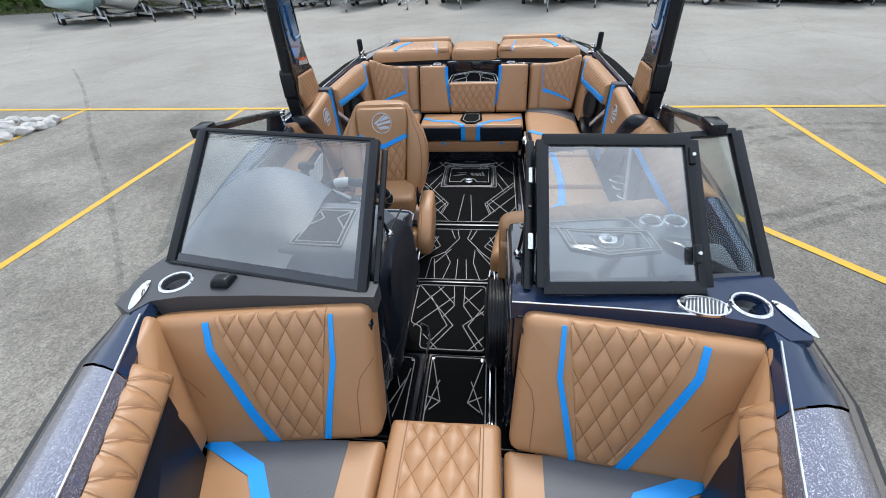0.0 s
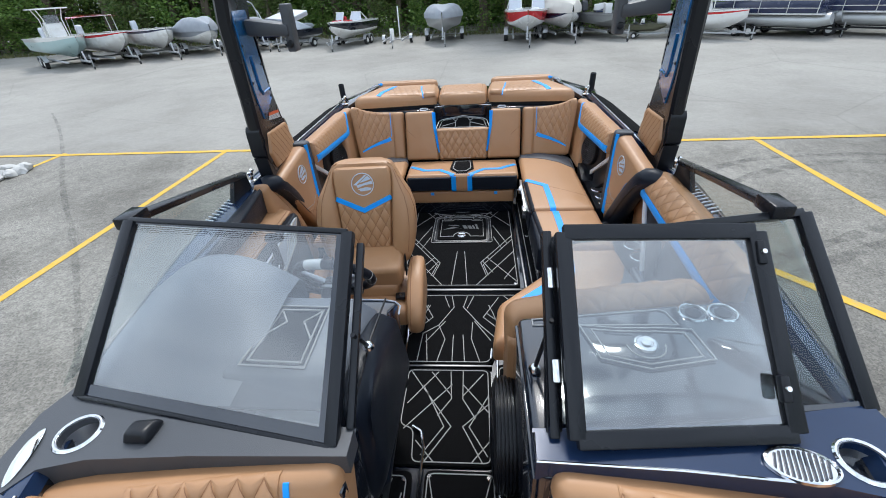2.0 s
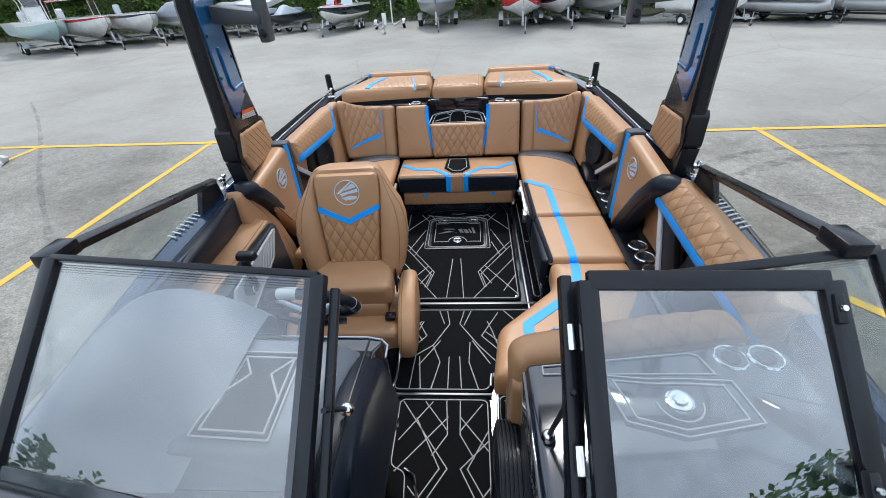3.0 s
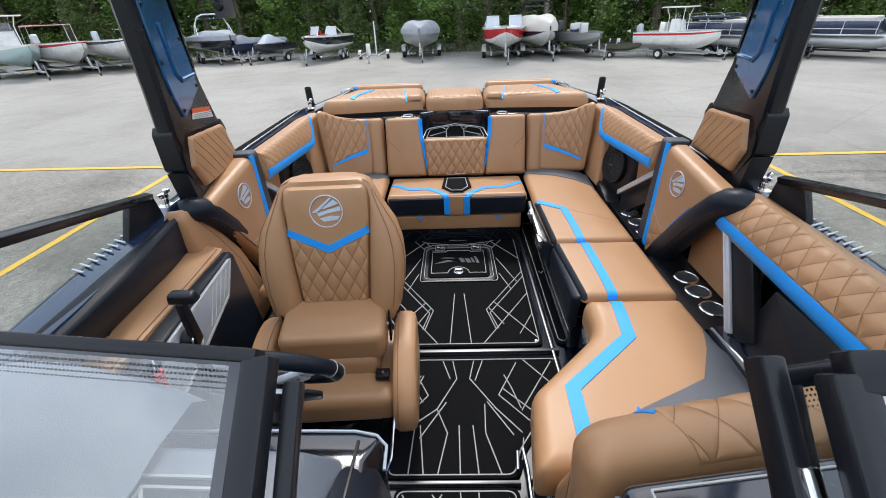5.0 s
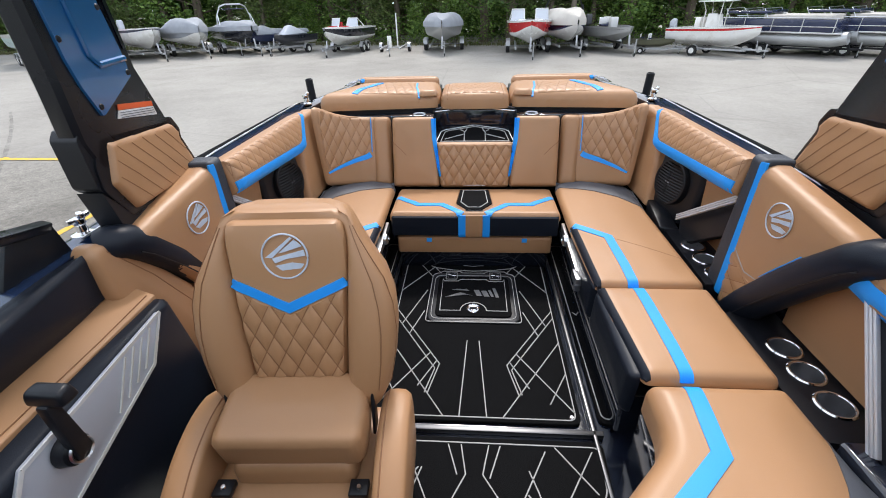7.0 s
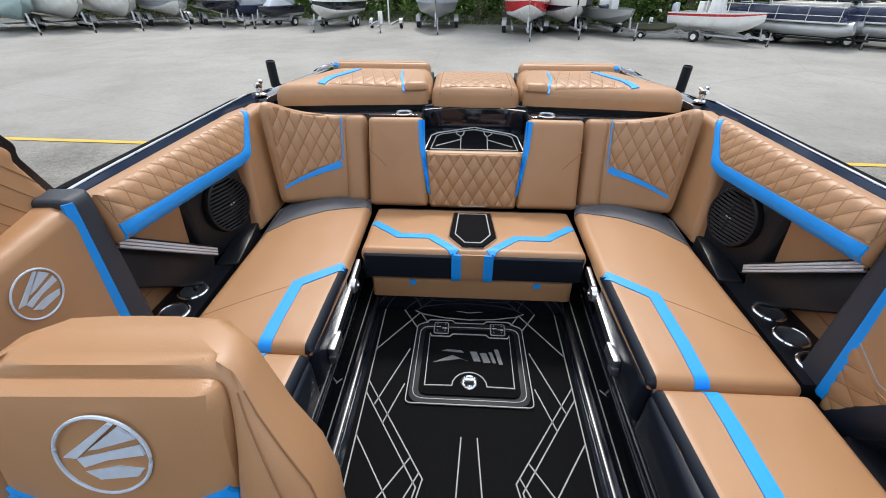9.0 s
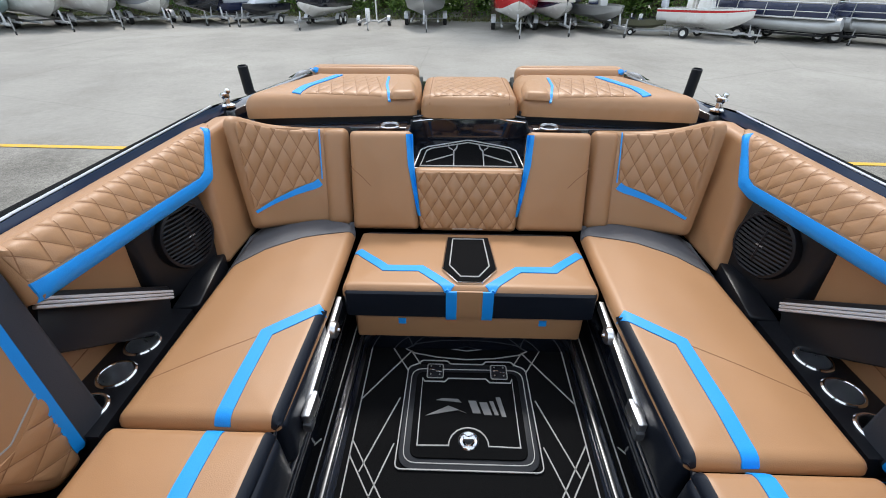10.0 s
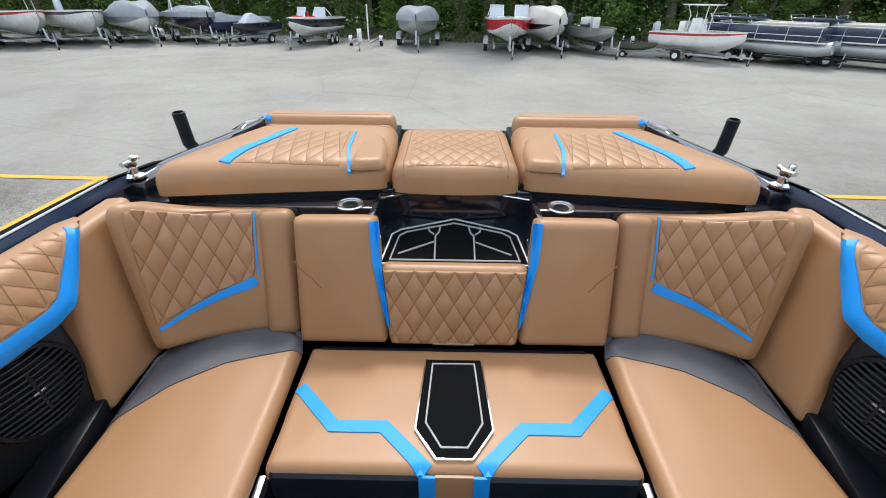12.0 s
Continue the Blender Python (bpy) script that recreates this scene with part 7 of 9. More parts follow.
for s in (-1, 1):
    a, b = Vector((s * 0.83, 1.43, 0.985)), Vector((s * 1.025, 2.35, 0.75))
    lo0, lo1 = Vector((s * 0.955, 1.14, 0.655)), Vector((s * 1.03, 2.30, 0.668))
    wing = thing("wing_screen", lo0, "side wing windscreen with a black top rail", "windscreen", "wing screens")
    g = part("pane", pane_bm([lo0, lo1, b + Vector((0, -0.06, 0.0)), a]), THIN, wing, "clear side glass")
    g.visible_shadow = False
    inner_clear(g, Vector((-s, 0, 0.35)).normalized())
    part("top_rail", bar_bm(a, b, 0.024, 0.028, (s, 0, 0.3), 0.005), FRAME, wing)
    part("cap", hull_bm([a + Vector((dx, dy, dz)) for dx in (-0.025, 0.025) for dy in (-0.03, 0.05) for dz in (-0.02, 0.016)], 0.006), FRAME, wing)
    part("tip", prism_bm([(b.y + 0.0, b.z + 0.012), (b.y - 0.1, b.z + 0.03), (b.y - 0.17, 0.665), (b.y + 0.02, 0.665)], "x", b.x - 0.012, b.x + 0.012, 0.005), PLASTIC, wing, "black end bracket")
    # louvres let into the side deck
    lv = thing("deck_vent", (s * 1.06, 2.1, 0.67), "row of slanted louvre slots in the side deck", "vent", "deck vents")
    for i in range(9):
        y = 2.0 + i * 0.028
        x = s * 1.035
        part("louvre", bar_bm((x - s * 0.02, y, z_in(y) + 0.008), (x + s * 0.03, y + 0.024, z_in(y) + 0.004), 0.006, 0.004, (0, 0, 1), 0.001), SILVER, lv)


# ---- cleats and rod holders ----
def cleat(at, label):
    c = thing("cleat", at, label, "cleat", "cleats")
    part("base", turn_bm([(0.03, 0.0), (0.03, 0.006), (0.014, 0.012), (0.012, 0.03), (0.016, 0.035), (0.016, 0.05), (0.0, 0.054)], at, (0, 0, 1), 20), CHROME, c)
    p = Vector(at) + Vector((0, 0, 0.045))
    part("bar", tube_bm([p + Vector((0, -0.035, 0.004)), p, p + Vector((0, 0.035, 0.004))], 0.007, 10), CHROME, c)
    part("knob", turn_bm([(0.0, 0.012), (0.009, 0.008), (0.011, 0.0), (0.007, -0.01)], p + Vector((0.012, 0, 0.012)), (0.4, 0, 1), 14), CHROME, c)


for s in (-1, 1):
    cleat((s * 1.055, 2.455, z_in(2.45) - 0.005), "polished chrome pull-up cleat on the side deck")
    cleat((s * 0.965, 3.98, 0.698), "polished chrome pull-up cleat on the aft deck")
    rh = thing("rod_holder", (s * 1.15, 4.59, 0.57), "black tubular holder standing on the aft gunwale", "rod holder", "rod holders")
    part("tube", turn_bm([(0.0, 0.0), (0.026, 0.0), (0.026, 0.05), (0.0255, 0.172), (0.021, 0.176), (0.02, 0.12), (0.0, 0.12)], (s * 1.15, 4.59, 0.572), (s * 0.02, -0.06, 1), 20), PLASTIC, rh)
    part("foot", turn_bm([(0.045, 0.0), (0.045, 0.008), (0.03, 0.014), (0.0, 0.014)], (s * 1.15, 4.59, 0.566), (0, 0, 1), 20), PLASTIC, rh)
    structure("corner_deck", hull_bm([(s * x, y, z) for x, y in ((0.93, 3.95), (1.1, 3.95), (1.2, 4.6), (1.1, 4.74), (0.85, 4.74)) for z in (0.45, 0.6)] + [(s * 0.93, 3.96, 0.69), (s * 1.03, 3.96, 0.69), (s * 0.8, 4.66, 0.715), (s * 0.9, 4.62, 0.69)], 0.008), GEL, "glossy black aft corner of the deck", "deck")
    dl = thing("deck_light", (s * 0.84, 4.5, 0.71), "small clear lamp set in the black aft corner", "lamp", "deck lights")
    part("lens", hull_bm([(s * 0.87, 4.42, 0.72), (s * 0.80, 4.56, 0.735), (s * 0.77, 4.56, 0.735), (s * 0.82, 4.4, 0.725), (s * 0.82, 4.48, 0.745)], 0.004), SMOKE, dl)

# ---- tower ----
tower = thing("wake_tower", (0, 2.6, 0.66), "black and blue wakeboard tower with tan quilted foot pads", "tower")


TOWER_X = {-1: 0.01, 1: 0.032}


def txi(y):
    return 0.935 + 0.12 * (y - 2.44)


def txo(y):
    return 1.0 + 0.1 * (y - 2.44)


def skew(bm, s):
    """Turns a body built between x = 0 and 1 into the slanting plan of a tower leg."""
    for v in bm.verts:
        a, b = txi(v.co.y), txo(v.co.y)
        v.co.x = s * (a + (b - a) * v.co.x) + TOWER_X[s]
    bmesh.ops.recalc_face_normals(bm, faces=bm.faces[:])
    return bm


for s in (-1, 1):
    foot = [(2.50, 0.705), (2.44, 0.80), (2.445, 0.86), (2.49, 0.925), (2.55, 0.922), (2.83, 0.895), (2.86, 0.85), (2.85, 0.83), (2.905, 0.715), (2.89, 0.695)]
    fo = part("foot", skew(prism_bm(foot, "x", 0.0, 1.05, 0.01, 3), s), FRAME, tower, "satin black moulded foot")
    part("foot_step", skew(prism_bm([(2.45, 0.79), (2.43, 0.81), (2.43, 0.93), (2.45, 0.95), (2.48, 0.945), (2.47, 0.8)], "x", 0.1, 1.15, 0.006), s), PLASTIC, fo, "black foot step")
    part("foot_base", skew(prism_bm([(2.43, 0.80), (2.46, 0.665), (2.60, 0.65), (2.86, 0.66), (2.9, 0.692), (2.51, 0.702)], "x", 0.03, 1.1, 0.004), s), PLASTIC, fo, "black foot base")
    pad = Pad((s * 0.968 + TOWER_X[s], 2.87, 0.715), (-s * 0.12, -1, 0), (s * 0.01, 0, 0.2), [(-0.012, -0.01), (0.35, 0.004), (0.4, 0.093), (0.36, 0.188), (0.058, 0.165), (0.03, 0.13), (0.04, 0.115)], 0.014, 0.004, 0.008, flip=s < 0)
    seams = []
    for k in range(8):
        line = [(0.018 + 0.052 * (k - 2) + 0.95 * v, v) for v in [0.006 + 0.008 * i for i in range(23)]]
        line = [(a, b) for a, b in line if 0.01 + (0.03 if b > 0.09 else 0) < a < 0.345 + 0.45 * min(b, 0.093) - 0.4 * max(0, b - 0.093) and b < 0.155 + 0.07 * (a - 0.058)]
        if len(line) > 3:
            seams.append(pad.strip([line[0], line[-1]], 0.0022, 0.0008))
    fp_ = part("foot_pad", pad.body(0.03, 0.007), TAN, fo, "tan quilted vinyl pad")
    part("stitching", merge(*seams), TAN_SEAM, fo, "brown slanting seams", False)
    rows = []
    for z, y0, y1 in ((0.85, 2.46, 2.84), (0.92, 2.435, 2.81), (1.05, 2.44, 2.755), (1.2, 2.44, 2.735), (1.4, 2.44, 2.71), (1.7, 2.42, 2.67), (1.9, 2.39, 2.64), (2.0, 2.39, 2.62)):
        lean = 0.25 * max(0, z - 1.5)
        f = lambda k, y: s * (txi(y) + (txo(y) - txi(y)) * k - lean) + TOWER_X[s]
        rows.append([(f(0, y0 + 0.012), y0 + 0.012, z), (f(0, y1 - 0.02), y1 - 0.02, z), (f(0.25, y1), y1, z), (f(0.8, y1), y1, z), (f(1, y1 - 0.02), y1 - 0.02, z), (f(1, y0 + 0.012), y0 + 0.012, z), (f(0.8, y0), y0, z), (f(0.2, y0), y0, z), (f(0, y0 + 0.012), y0 + 0.012, z)])
    part("leg", loft(rows), FRAME, tower, "satin black leg")
    # blue inlay on the inner face, with a raised rib
    rows = []
    for z, y0, y1 in ((0.965, 2.535, 2.545), (1.035, 2.505, 2.70), (1.1, 2.49, 2.695), (1.25, 2.48, 2.665), (1.5, 2.47, 2.63), (1.8, 2.45, 2.6)):
        g = lambda y: s * (txi(y) - 0.006 - 0.25 * max(0, z - 1.5)) + TOWER_X[s]
        rows.append([(g(y0) + s * 0.01, y0 - 0.004, z), (g(y0), y0, z), (g((y0 + y1) / 2), (y0 + y1) / 2, z), (g(y1), y1, z), (g(y1) + s * 0.01, y1 + 0.004, z)])
    pn = part("inlay", loft(rows), TOWERBLUE, tower, "metallic blue inlay panel")
    part("rib", tube_bm([(s * (txi(y) - 0.007) + TOWER_X[s], y, z) for y, z in ((2.695, 1.08), (2.59, 1.075), (2.565, 1.1), (2.55, 1.25))], 0.008, 8), TOWERBLUE, pn, "raised blue rib")
    for y, z in ((2.54, 0.985), (2.69, 1.045), (2.495, 1.14), (2.665, 1.2), (2.485, 1.3)):
        part("screw", turn_bm([(0, 0.004), (0.006, 0.003), (0.008, 0)], (s * (txi(y) - 0.006) + TOWER_X[s], y, z), (-s, 0, 0), 10), PLASTIC, pn)
    part("slot", hull_bm([(s * (txi(y) - 0.004 + o) + TOWER_X[s], y, z) for o in (0.0, 0.01) for y, z in ((2.712, 1.10), (2.725, 1.10), (2.70, 1.33), (2.685, 1.33))], 0), GEL, tower, "dark slot beside the inlay")
    if s < 0:
        part("warning_label", hull_bm([(-txi(y) + 0.011 + o, y, z) for o in (0, 0.002) for y, z in ((2.605, 0.978), (2.755, 0.958), (2.6, 0.964), (2.755, 0.944))], 0), DECALRED, tower, "orange warning label", False)
        part("label", hull_bm([(-txi(y) + 0.011 + o, y, z) for o in (0, 0.002) for y, z in ((2.6, 0.963), (2.755, 0.943), (2.585, 0.945), (2.76, 0.918))], 0), WHITE, tower, "white printed label", False)
        for k in range(3):
            part("print_bar", bar_bm((-txi(2.6) + 0.014, 2.6, 0.957 - 0.006 * k), (-txi(2.75) + 0.014, 2.75, 0.939 - 0.006 * k), 0.0015, 0.001, (1, 0, 0), 0), GREYPLASTIC, tower, "", False)
    # board rack
    rack = part("board_rack", hull_bm([(s * x, y, z) for x, z in ((0.93, 1.40), (0.93, 1.33), (0.73, 1.37), (0.73, 1.32)) for y in (2.56, 2.68)], 0.012), GREYPLASTIC, tower, "dark grey board rack arm")
    part("fork", hull_bm([(s * x, y, z) for x in (0.715, 0.755) for y in (2.57, 2.64) for z in (1.255, 1.45)], 0.008), GREYPLASTIC, rack)
    part("fork_pin", turn_bm([(0, 0.012), (0.012, 0.01), (0.016, 0)], (s * 0.735, 2.57, 1.29), (0, -1, 0), 16), PLASTIC, rack)
    part("tray_arm", hull_bm([(s * x, y, z) for x, z in ((0.87, 1.37), (0.76, 1.36)) for y in (2.66, 2.95) for z in (z, z + 0.025)], 0.006), SILVER, rack, "pale rack shelf")
part("cross_bar", hull_bm([(x, y, z) for x, z in ((-0.82, 1.99), (0.82, 1.99), (-0.7, 2.06), (0.7, 2.06), (-0.7, 1.98), (0.7, 1.98)) for y in (2.38, 2.64)], 0.03, 4), FRAME, tower, "satin black cross bar")

# ---- aft sun pads ----
for s in (-1, 1):
    pad = Pad((0, 3.915, 0.757), (s, 0, 0), (0, 1, -0.055), [(0.198, 0.075), (0.6, 0.022), (0.862, -0.02), (0.872, 0.07), (0.8, 0.46), (0.765, 0.62), (0.23, 0.62), (0.205, 0.35)], 0.05, 0.012, 0.05, flip=s < 0)
    pad_thing("sun_pad", "tan quilted vinyl sun pad with a blue slash", pad, 0.085, TAN, [
        ("slash", pad.strip([(0.6, 0.45), (0.672, 0.045)], 0.034, 0.004), BLUE, "bright blue vinyl slash"),
        ("piping", pad.strip([(0.36, 0.4), (0.338, 0.18), (0.313, 0.055)], 0.01, 0.004), BLUE, "thin blue piping"),
        ("quilting", pad.quilt([(0.345, 0.07), (0.64, 0.05), (0.58, 0.4), (0.378, 0.41)], 0.05, 0.15, 0.0028, slant=-0.1), TAN, "quilted panel"),
        ("headrest", Pad((0, 3.915, 0.766), (s, 0, 0), (0, 1, -0.055), [(0.207, 0.07), (0.312, 0.05), (0.332, 0.19), (0.345, 0.38), (0.3, 0.43), (0.245, 0.37), (0.218, 0.23)], 0.024, 0.008, 0.03, flip=s < 0).body(0.03), TAN, "raised inner roll"),
        ("seam", pad.strip([(0.845, 0.23), (0.765, 0.52), (0.52, 0.55), (0.25, 0.54)], 0.003, 0.001), TAN_SEAM, "")], "sun pad", "aft sun pads")
    pad = Pad((0, 4.545, 0.745), (s, 0, 0), (0, 1, 0.0), [(0.25, 0.0), (0.775, 0.0), (0.805, 0.05), (0.785, 0.12), (0.28, 0.12), (0.24, 0.06)], 0.026, 0.006, 0.045, flip=s < 0)
    pad_thing("head_rest", "tan vinyl head roll at the rear of the sun pad", pad, 0.07, TAN, [("seam", pad.strip([(0.27, 0.035), (0.76, 0.035)], 0.003, 0.0008), TAN_SEAM, ""), ("edge", pad.strip([(0.755, 0.004), (0.797, 0.03)], 0.014, 0.002), BLUE, "small blue corner")], "head rest", "head rolls")
    structure("pad_plinth", hull_bm([(s * x, y, z) for x, y in ((0.2, 4.0), (0.84, 3.91), (0.85, 3.98), (0.76, 4.66), (0.23, 4.66)) for z in (0.64, 0.685)], 0.006), PLASTIC, "black plinth below the sun pad", "plinth")
pad = Pad((0, 3.975, 0.748), (1, 0, 0), (0, 1, -0.06), [(-0.192, 0.005), (-0.1, -0.01), (0, -0.016), (0.1, -0.01), (0.192, 0.005), (0.21, 0.52), (-0.21, 0.52)], 0.04, 0.01, 0.03)
pad_thing("sun_pad", "tan quilted centre pad between the sun pads", pad, 0.085, TAN, [
    ("quilting", pad.quilt([(-0.14, 0.012), (0.14, 0.012), (0.152, 0.49), (-0.152, 0.49)], 0.05, 0.085, 0.0028), TAN, "")]
    + [("seam", pad.strip([(s * 0.155, 0.0), (s * 0.165, 0.5)], 0.0035, 0.001), TAN_SEAM, "") for s in (-1, 1)], "sun pad", "aft sun pads")

# ---- bow ----
for s in (-1, 1):
    inner = 0.14 if s < 0 else 0.225
    xo, xb = (0.79, 0.67) if s < 0 else (0.85, 0.79)
    v = Vector((0, 0.185, 0.352))
    k = v.length / 0.352
    pad = Pad((0, 0.772, 0.292), (s, -0.11, 0), v, [(inner, 0.0), (xb, -0.015), (xo + 0.01, 0.338 * k), (xo - 0.02, 0.35 * k), (inner + 0.012, 0.366 * k)], 0.034, 0.012, 0.035, flip=s < 0)
    a0, a1, b0, b1 = (0.262, 0.298, 0.62, 0.45) if s < 0 else (0.345, 0.4, 0.69, 0.52)
    q = [(a1 + 0.01, 0.028), (b1 - 0.018, 0.018), (b0 - 0.022, 0.35 * k), (a0 + 0.012, 0.36 * k)]
    pad_thing("bow_back_cushion", "tan bow backrest, diamond quilted between two blue stripes", pad, 0.12, TAN, [
        ("quilting", pad.quilt(q, 0.056, 0.1, 0.006), TAN, ""),
        ("stripe", pad.strip([(a0, 0.345 * k), (a0, 0.25), (a1, 0.012)], 0.012, 0.004, w2=0.018), BLUE, "bright blue vinyl stripe"),
        ("stripe", pad.strip([(b0, 0.335 * k), (b0 - 0.012, 0.3), (b1, 0.004)], 0.017, 0.004, w2=0.03), BLUE, "bright blue vinyl stripe"),
        ("seam", pad.strip([(inner + 0.012, 0.25), (inner + 0.05, 0.2), (inner + 0.062, 0.15), (inner + 0.06, 0.02)], 0.003, 0.0008), TAN_SEAM, ""),
        ("seam", pad.strip([(xo - 0.05, 0.24), (xo - 0.1, 0.21), (xo - 0.15, 0.16)], 0.003, 0.0008), TAN_SEAM, "")], "backrest", "bow backrests")
    structure("bow_bulkhead", box_bm((min(s * (inner + 0.03), s * 0.8), 0.925, 0.0), (max(s * (inner + 0.03), s * 0.8), 0.955, 0.6), 0.004), GEL, "black bulkhead behind the bow backrest", "bulkhead")
    # seat
    pts = [(inner - 0.01, 0.76), (xb, 0.74), (0.6, 0.5), (0.5, 0.1), (0.3, -0.45), (inner - 0.01, -0.5)]
    pad = level_pad(s, 0.30, pts, 0.025, 0.02)
    o = 0.0 if s < 0 else 0.085
    pad_thing("bow_seat_cushion", "tan bow seat cushion with dark grey centre and blue stripe", pad, 0.08, TAN, [
        ("centre_inlay", pad.inlay([(0.235 + o, 0.75), (xb - 0.02, 0.735), (0.46 + o, 0.64), (0.39 + o, 0.5), (0.33 + o, 0.0), (0.21 + o, 0.0)], 0.002), GREY_VINYL, "dark grey vinyl centre"),
        ("stripe", pad.strip([(xb - 0.015, 0.72), (0.47 + o, 0.64), (0.41 + o, 0.55), (0.35 + o, 0.1)], 0.045, 0.004), BLUE, "bright blue vinyl stripe")], "seat cushion", "bow seats")
    structure("bow_seat_base", prism_bm([(s * x, y) for x, y in ((inner + 0.01, 0.8), (xb, 0.8), (0.58, 0.5), (0.48, 0.1), (0.28, -0.4), (inner + 0.01, -0.4))], "z", 0.0, 0.215, 0.01), GEL, "black moulded bow seat base", "seat base")
    # smooth corner piece beside the backrest, running down to the seat
    sh = 0.0 if s < 0 else 0.07
    corner = thing("bow_corner_pad", (s * (0.66 + sh), 0.7, 0.31), "smooth tan vinyl corner piece beside the bow backrest", "cushion", "bow corner pads")
    face_pts = [(0.772, 0.868, 0.66), (0.75, 0.76, 0.655), (0.648, 0.65, 0.56), (0.625, 0.575, 0.31), (0.655, 0.74, 0.31), (0.775, 0.895, 0.6)]
    part("cover", hull_bm([(s * (x + sh + o), y, z) for x, y, z in face_pts for o in (0.0, 0.06)], 0.014, 3), TAN, corner)
    # quilted coaming pad, a thick roll along the bow
    p0, p1 = Vector((s * (0.662 + sh), 0.765, 0.555)), Vector((s * (0.365 + sh), -0.05, 0.575))
    u = p1 - p0
    L_ = u.length
    pad = Pad(tuple(p0), tuple(u), (s * 0.092, 0, 0.1), [(0.0, 0.0), (L_, 0.0), (L_, 0.136), (0.0, 0.136)], 0.045, 0.02, 0.02, flip=s < 0)
    pad_thing("bow_coaming_pad", "tan quilted coaming pad along the bow", pad, 0.06, TAN, [("quilting", pad.quilt([(0.02, 0.012), (L_ - 0.02, 0.012), (L_ - 0.02, 0.13), (0.02, 0.13)], 0.085, 0.236, 0.006, o=(0.0, 0.01)), TAN, "")], "coaming pad", "bow coaming pads")
    structure("bow_side_panel", hull_bm([(s * (x + sh), y, z) for x, y, z in ((0.63, 0.66, 0.29), (0.36, -0.05, 0.29), (0.665, 0.7, 0.55), (0.4, -0.05, 0.56), (0.73, 0.7, 0.29), (0.5, -0.05, 0.29))], 0.004), BLACK_VINYL, "dark vinyl panel below the bow coaming", "side panel")
    # oval chrome fairlead on the deck
    f = thing("fairlead", (s * (0.865 if s < 0 else 0.925), 0.945, 0.65), "long oval polished chrome deck fitting", "deck fitting", "deck fittings")
    bm = turn_bm([(0, 0.014), (0.4, 0.012), (0.8, 0.006), (1.0, 0.0)], (0, 0, 0), sides=24)
    for vv in bm.verts:
        vv.co = Vector((vv.co.x * 0.018, vv.co.y * 0.07, vv.co.z))
    bmesh.ops.transform(bm, matrix=pose(s * (0.865 if s < 0 else 0.925), 0.945, 0.668, 0, s * 12, -s * 14 if s < 0 else 16), verts=bm.verts[:])
    part("body", bm, CHROME, f)
pad = level_pad(1, 0.305, [(-0.125, 0.83), (0.208, 0.835), (0.205, 0.0), (0.1, -0.5), (-0.05, -0.5), (-0.12, 0.0)], 0.025, 0.02)
pad_thing("bow_filler_cushion", "tan quilted centre filler cushion in the bow", pad, 0.12, TAN, [
    ("quilting", pad.quilt([(-0.065, 0.81), (0.148, 0.815), (0.145, 0.0), (-0.065, 0.0)], 0.07, 0.11, 0.007), TAN, "")]
    + [("seam", pad.strip([(x, 0.82), (x, 0.0)], 0.0035, 0.001), TAN_SEAM, "") for x in (-0.072, 0.156)], "seat cushion")
structure("bow_filler_base", box_bm((-0.11, -0.4, 0.0), (0.19, 0.815, 0.19), 0.006), GEL, "black box under the bow filler cushion", "seat base")
vent = thing("deck_grille", (0.72, 0.972, 0.65), "oval chrome drain grille on the dark bow deck", "grille")
bm = turn_bm([(0, 0.003), (0.88, 0.003), (0.93, 0.008), (1.0, 0.006), (1.03, 0.0)], (0, 0, 0), sides=36)
for vv in bm.verts:
    vv.co = Vector((vv.co.x * 0.064, vv.co.y * 0.038, vv.co.z))
bmesh.ops.transform(bm, matrix=pose(0.72, 0.972, 0.669, 0, 0, -8), verts=bm.verts[:])
part("plate", bm, CHROME, vent)
for i in range(11):
    x = -0.045 + 0.009 * i
    w = 0.03 * math.sqrt(max(0.05, 1 - (x / 0.058) ** 2))
    a, b = pose(0.72, 0.972, 0.6735, 0, 0, -8) @ Vector((x - 0.006, -w, 0)), pose(0.72, 0.972, 0.6735, 0, 0, -8) @ Vector((x + 0.006, w, 0))
    part("slot", bar_bm(a, b, 0.0042, 0.002, (0, 0, 1), 0), GEL, vent, "dark slot", False)
dome = thing("antenna_dome", (-0.632, 1.005, 0.65), "small black antenna dome on the bow deck", "antenna")
part("body", hull_bm([(-0.665, 0.975, 0.668), (-0.60, 0.975, 0.668), (-0.668, 1.03, 0.668), (-0.60, 1.04, 0.668), (-0.655, 0.985, 0.698), (-0.61, 0.985, 0.698), (-0.655, 1.02, 0.694), (-0.605, 1.03, 0.688)], 0.009, 4), PLASTIC, dome)

# ---- trees behind the yard ----
def leaf_bunch(bm, at, r, count, size, rng, flat=0.75):
    for _ in range(count):
        d = Vector((rng.gauss(0, 1), rng.gauss(0, 1), rng.gauss(0, 1)))
        d = d.normalized() * r * (0.45 + 0.6 * rng.random())
        p = Vector(at) + Vector((d.x, d.y, d.z * flat))
        a = Vector((rng.uniform(-1, 1), rng.uniform(-1, 1), rng.uniform(-0.4, 0.4))).normalized()
        b = a.cross(Vector((rng.uniform(-1, 1), rng.uniform(-1, 1), rng.uniform(-1, 1)))).normalized()
        w = size * rng.uniform(0.6, 1.3)
        bm.faces.new([bm.verts.new(q) for q in (p - a * w, p + b * w * 0.55, p + a * w, p - b * w * 0.55)])


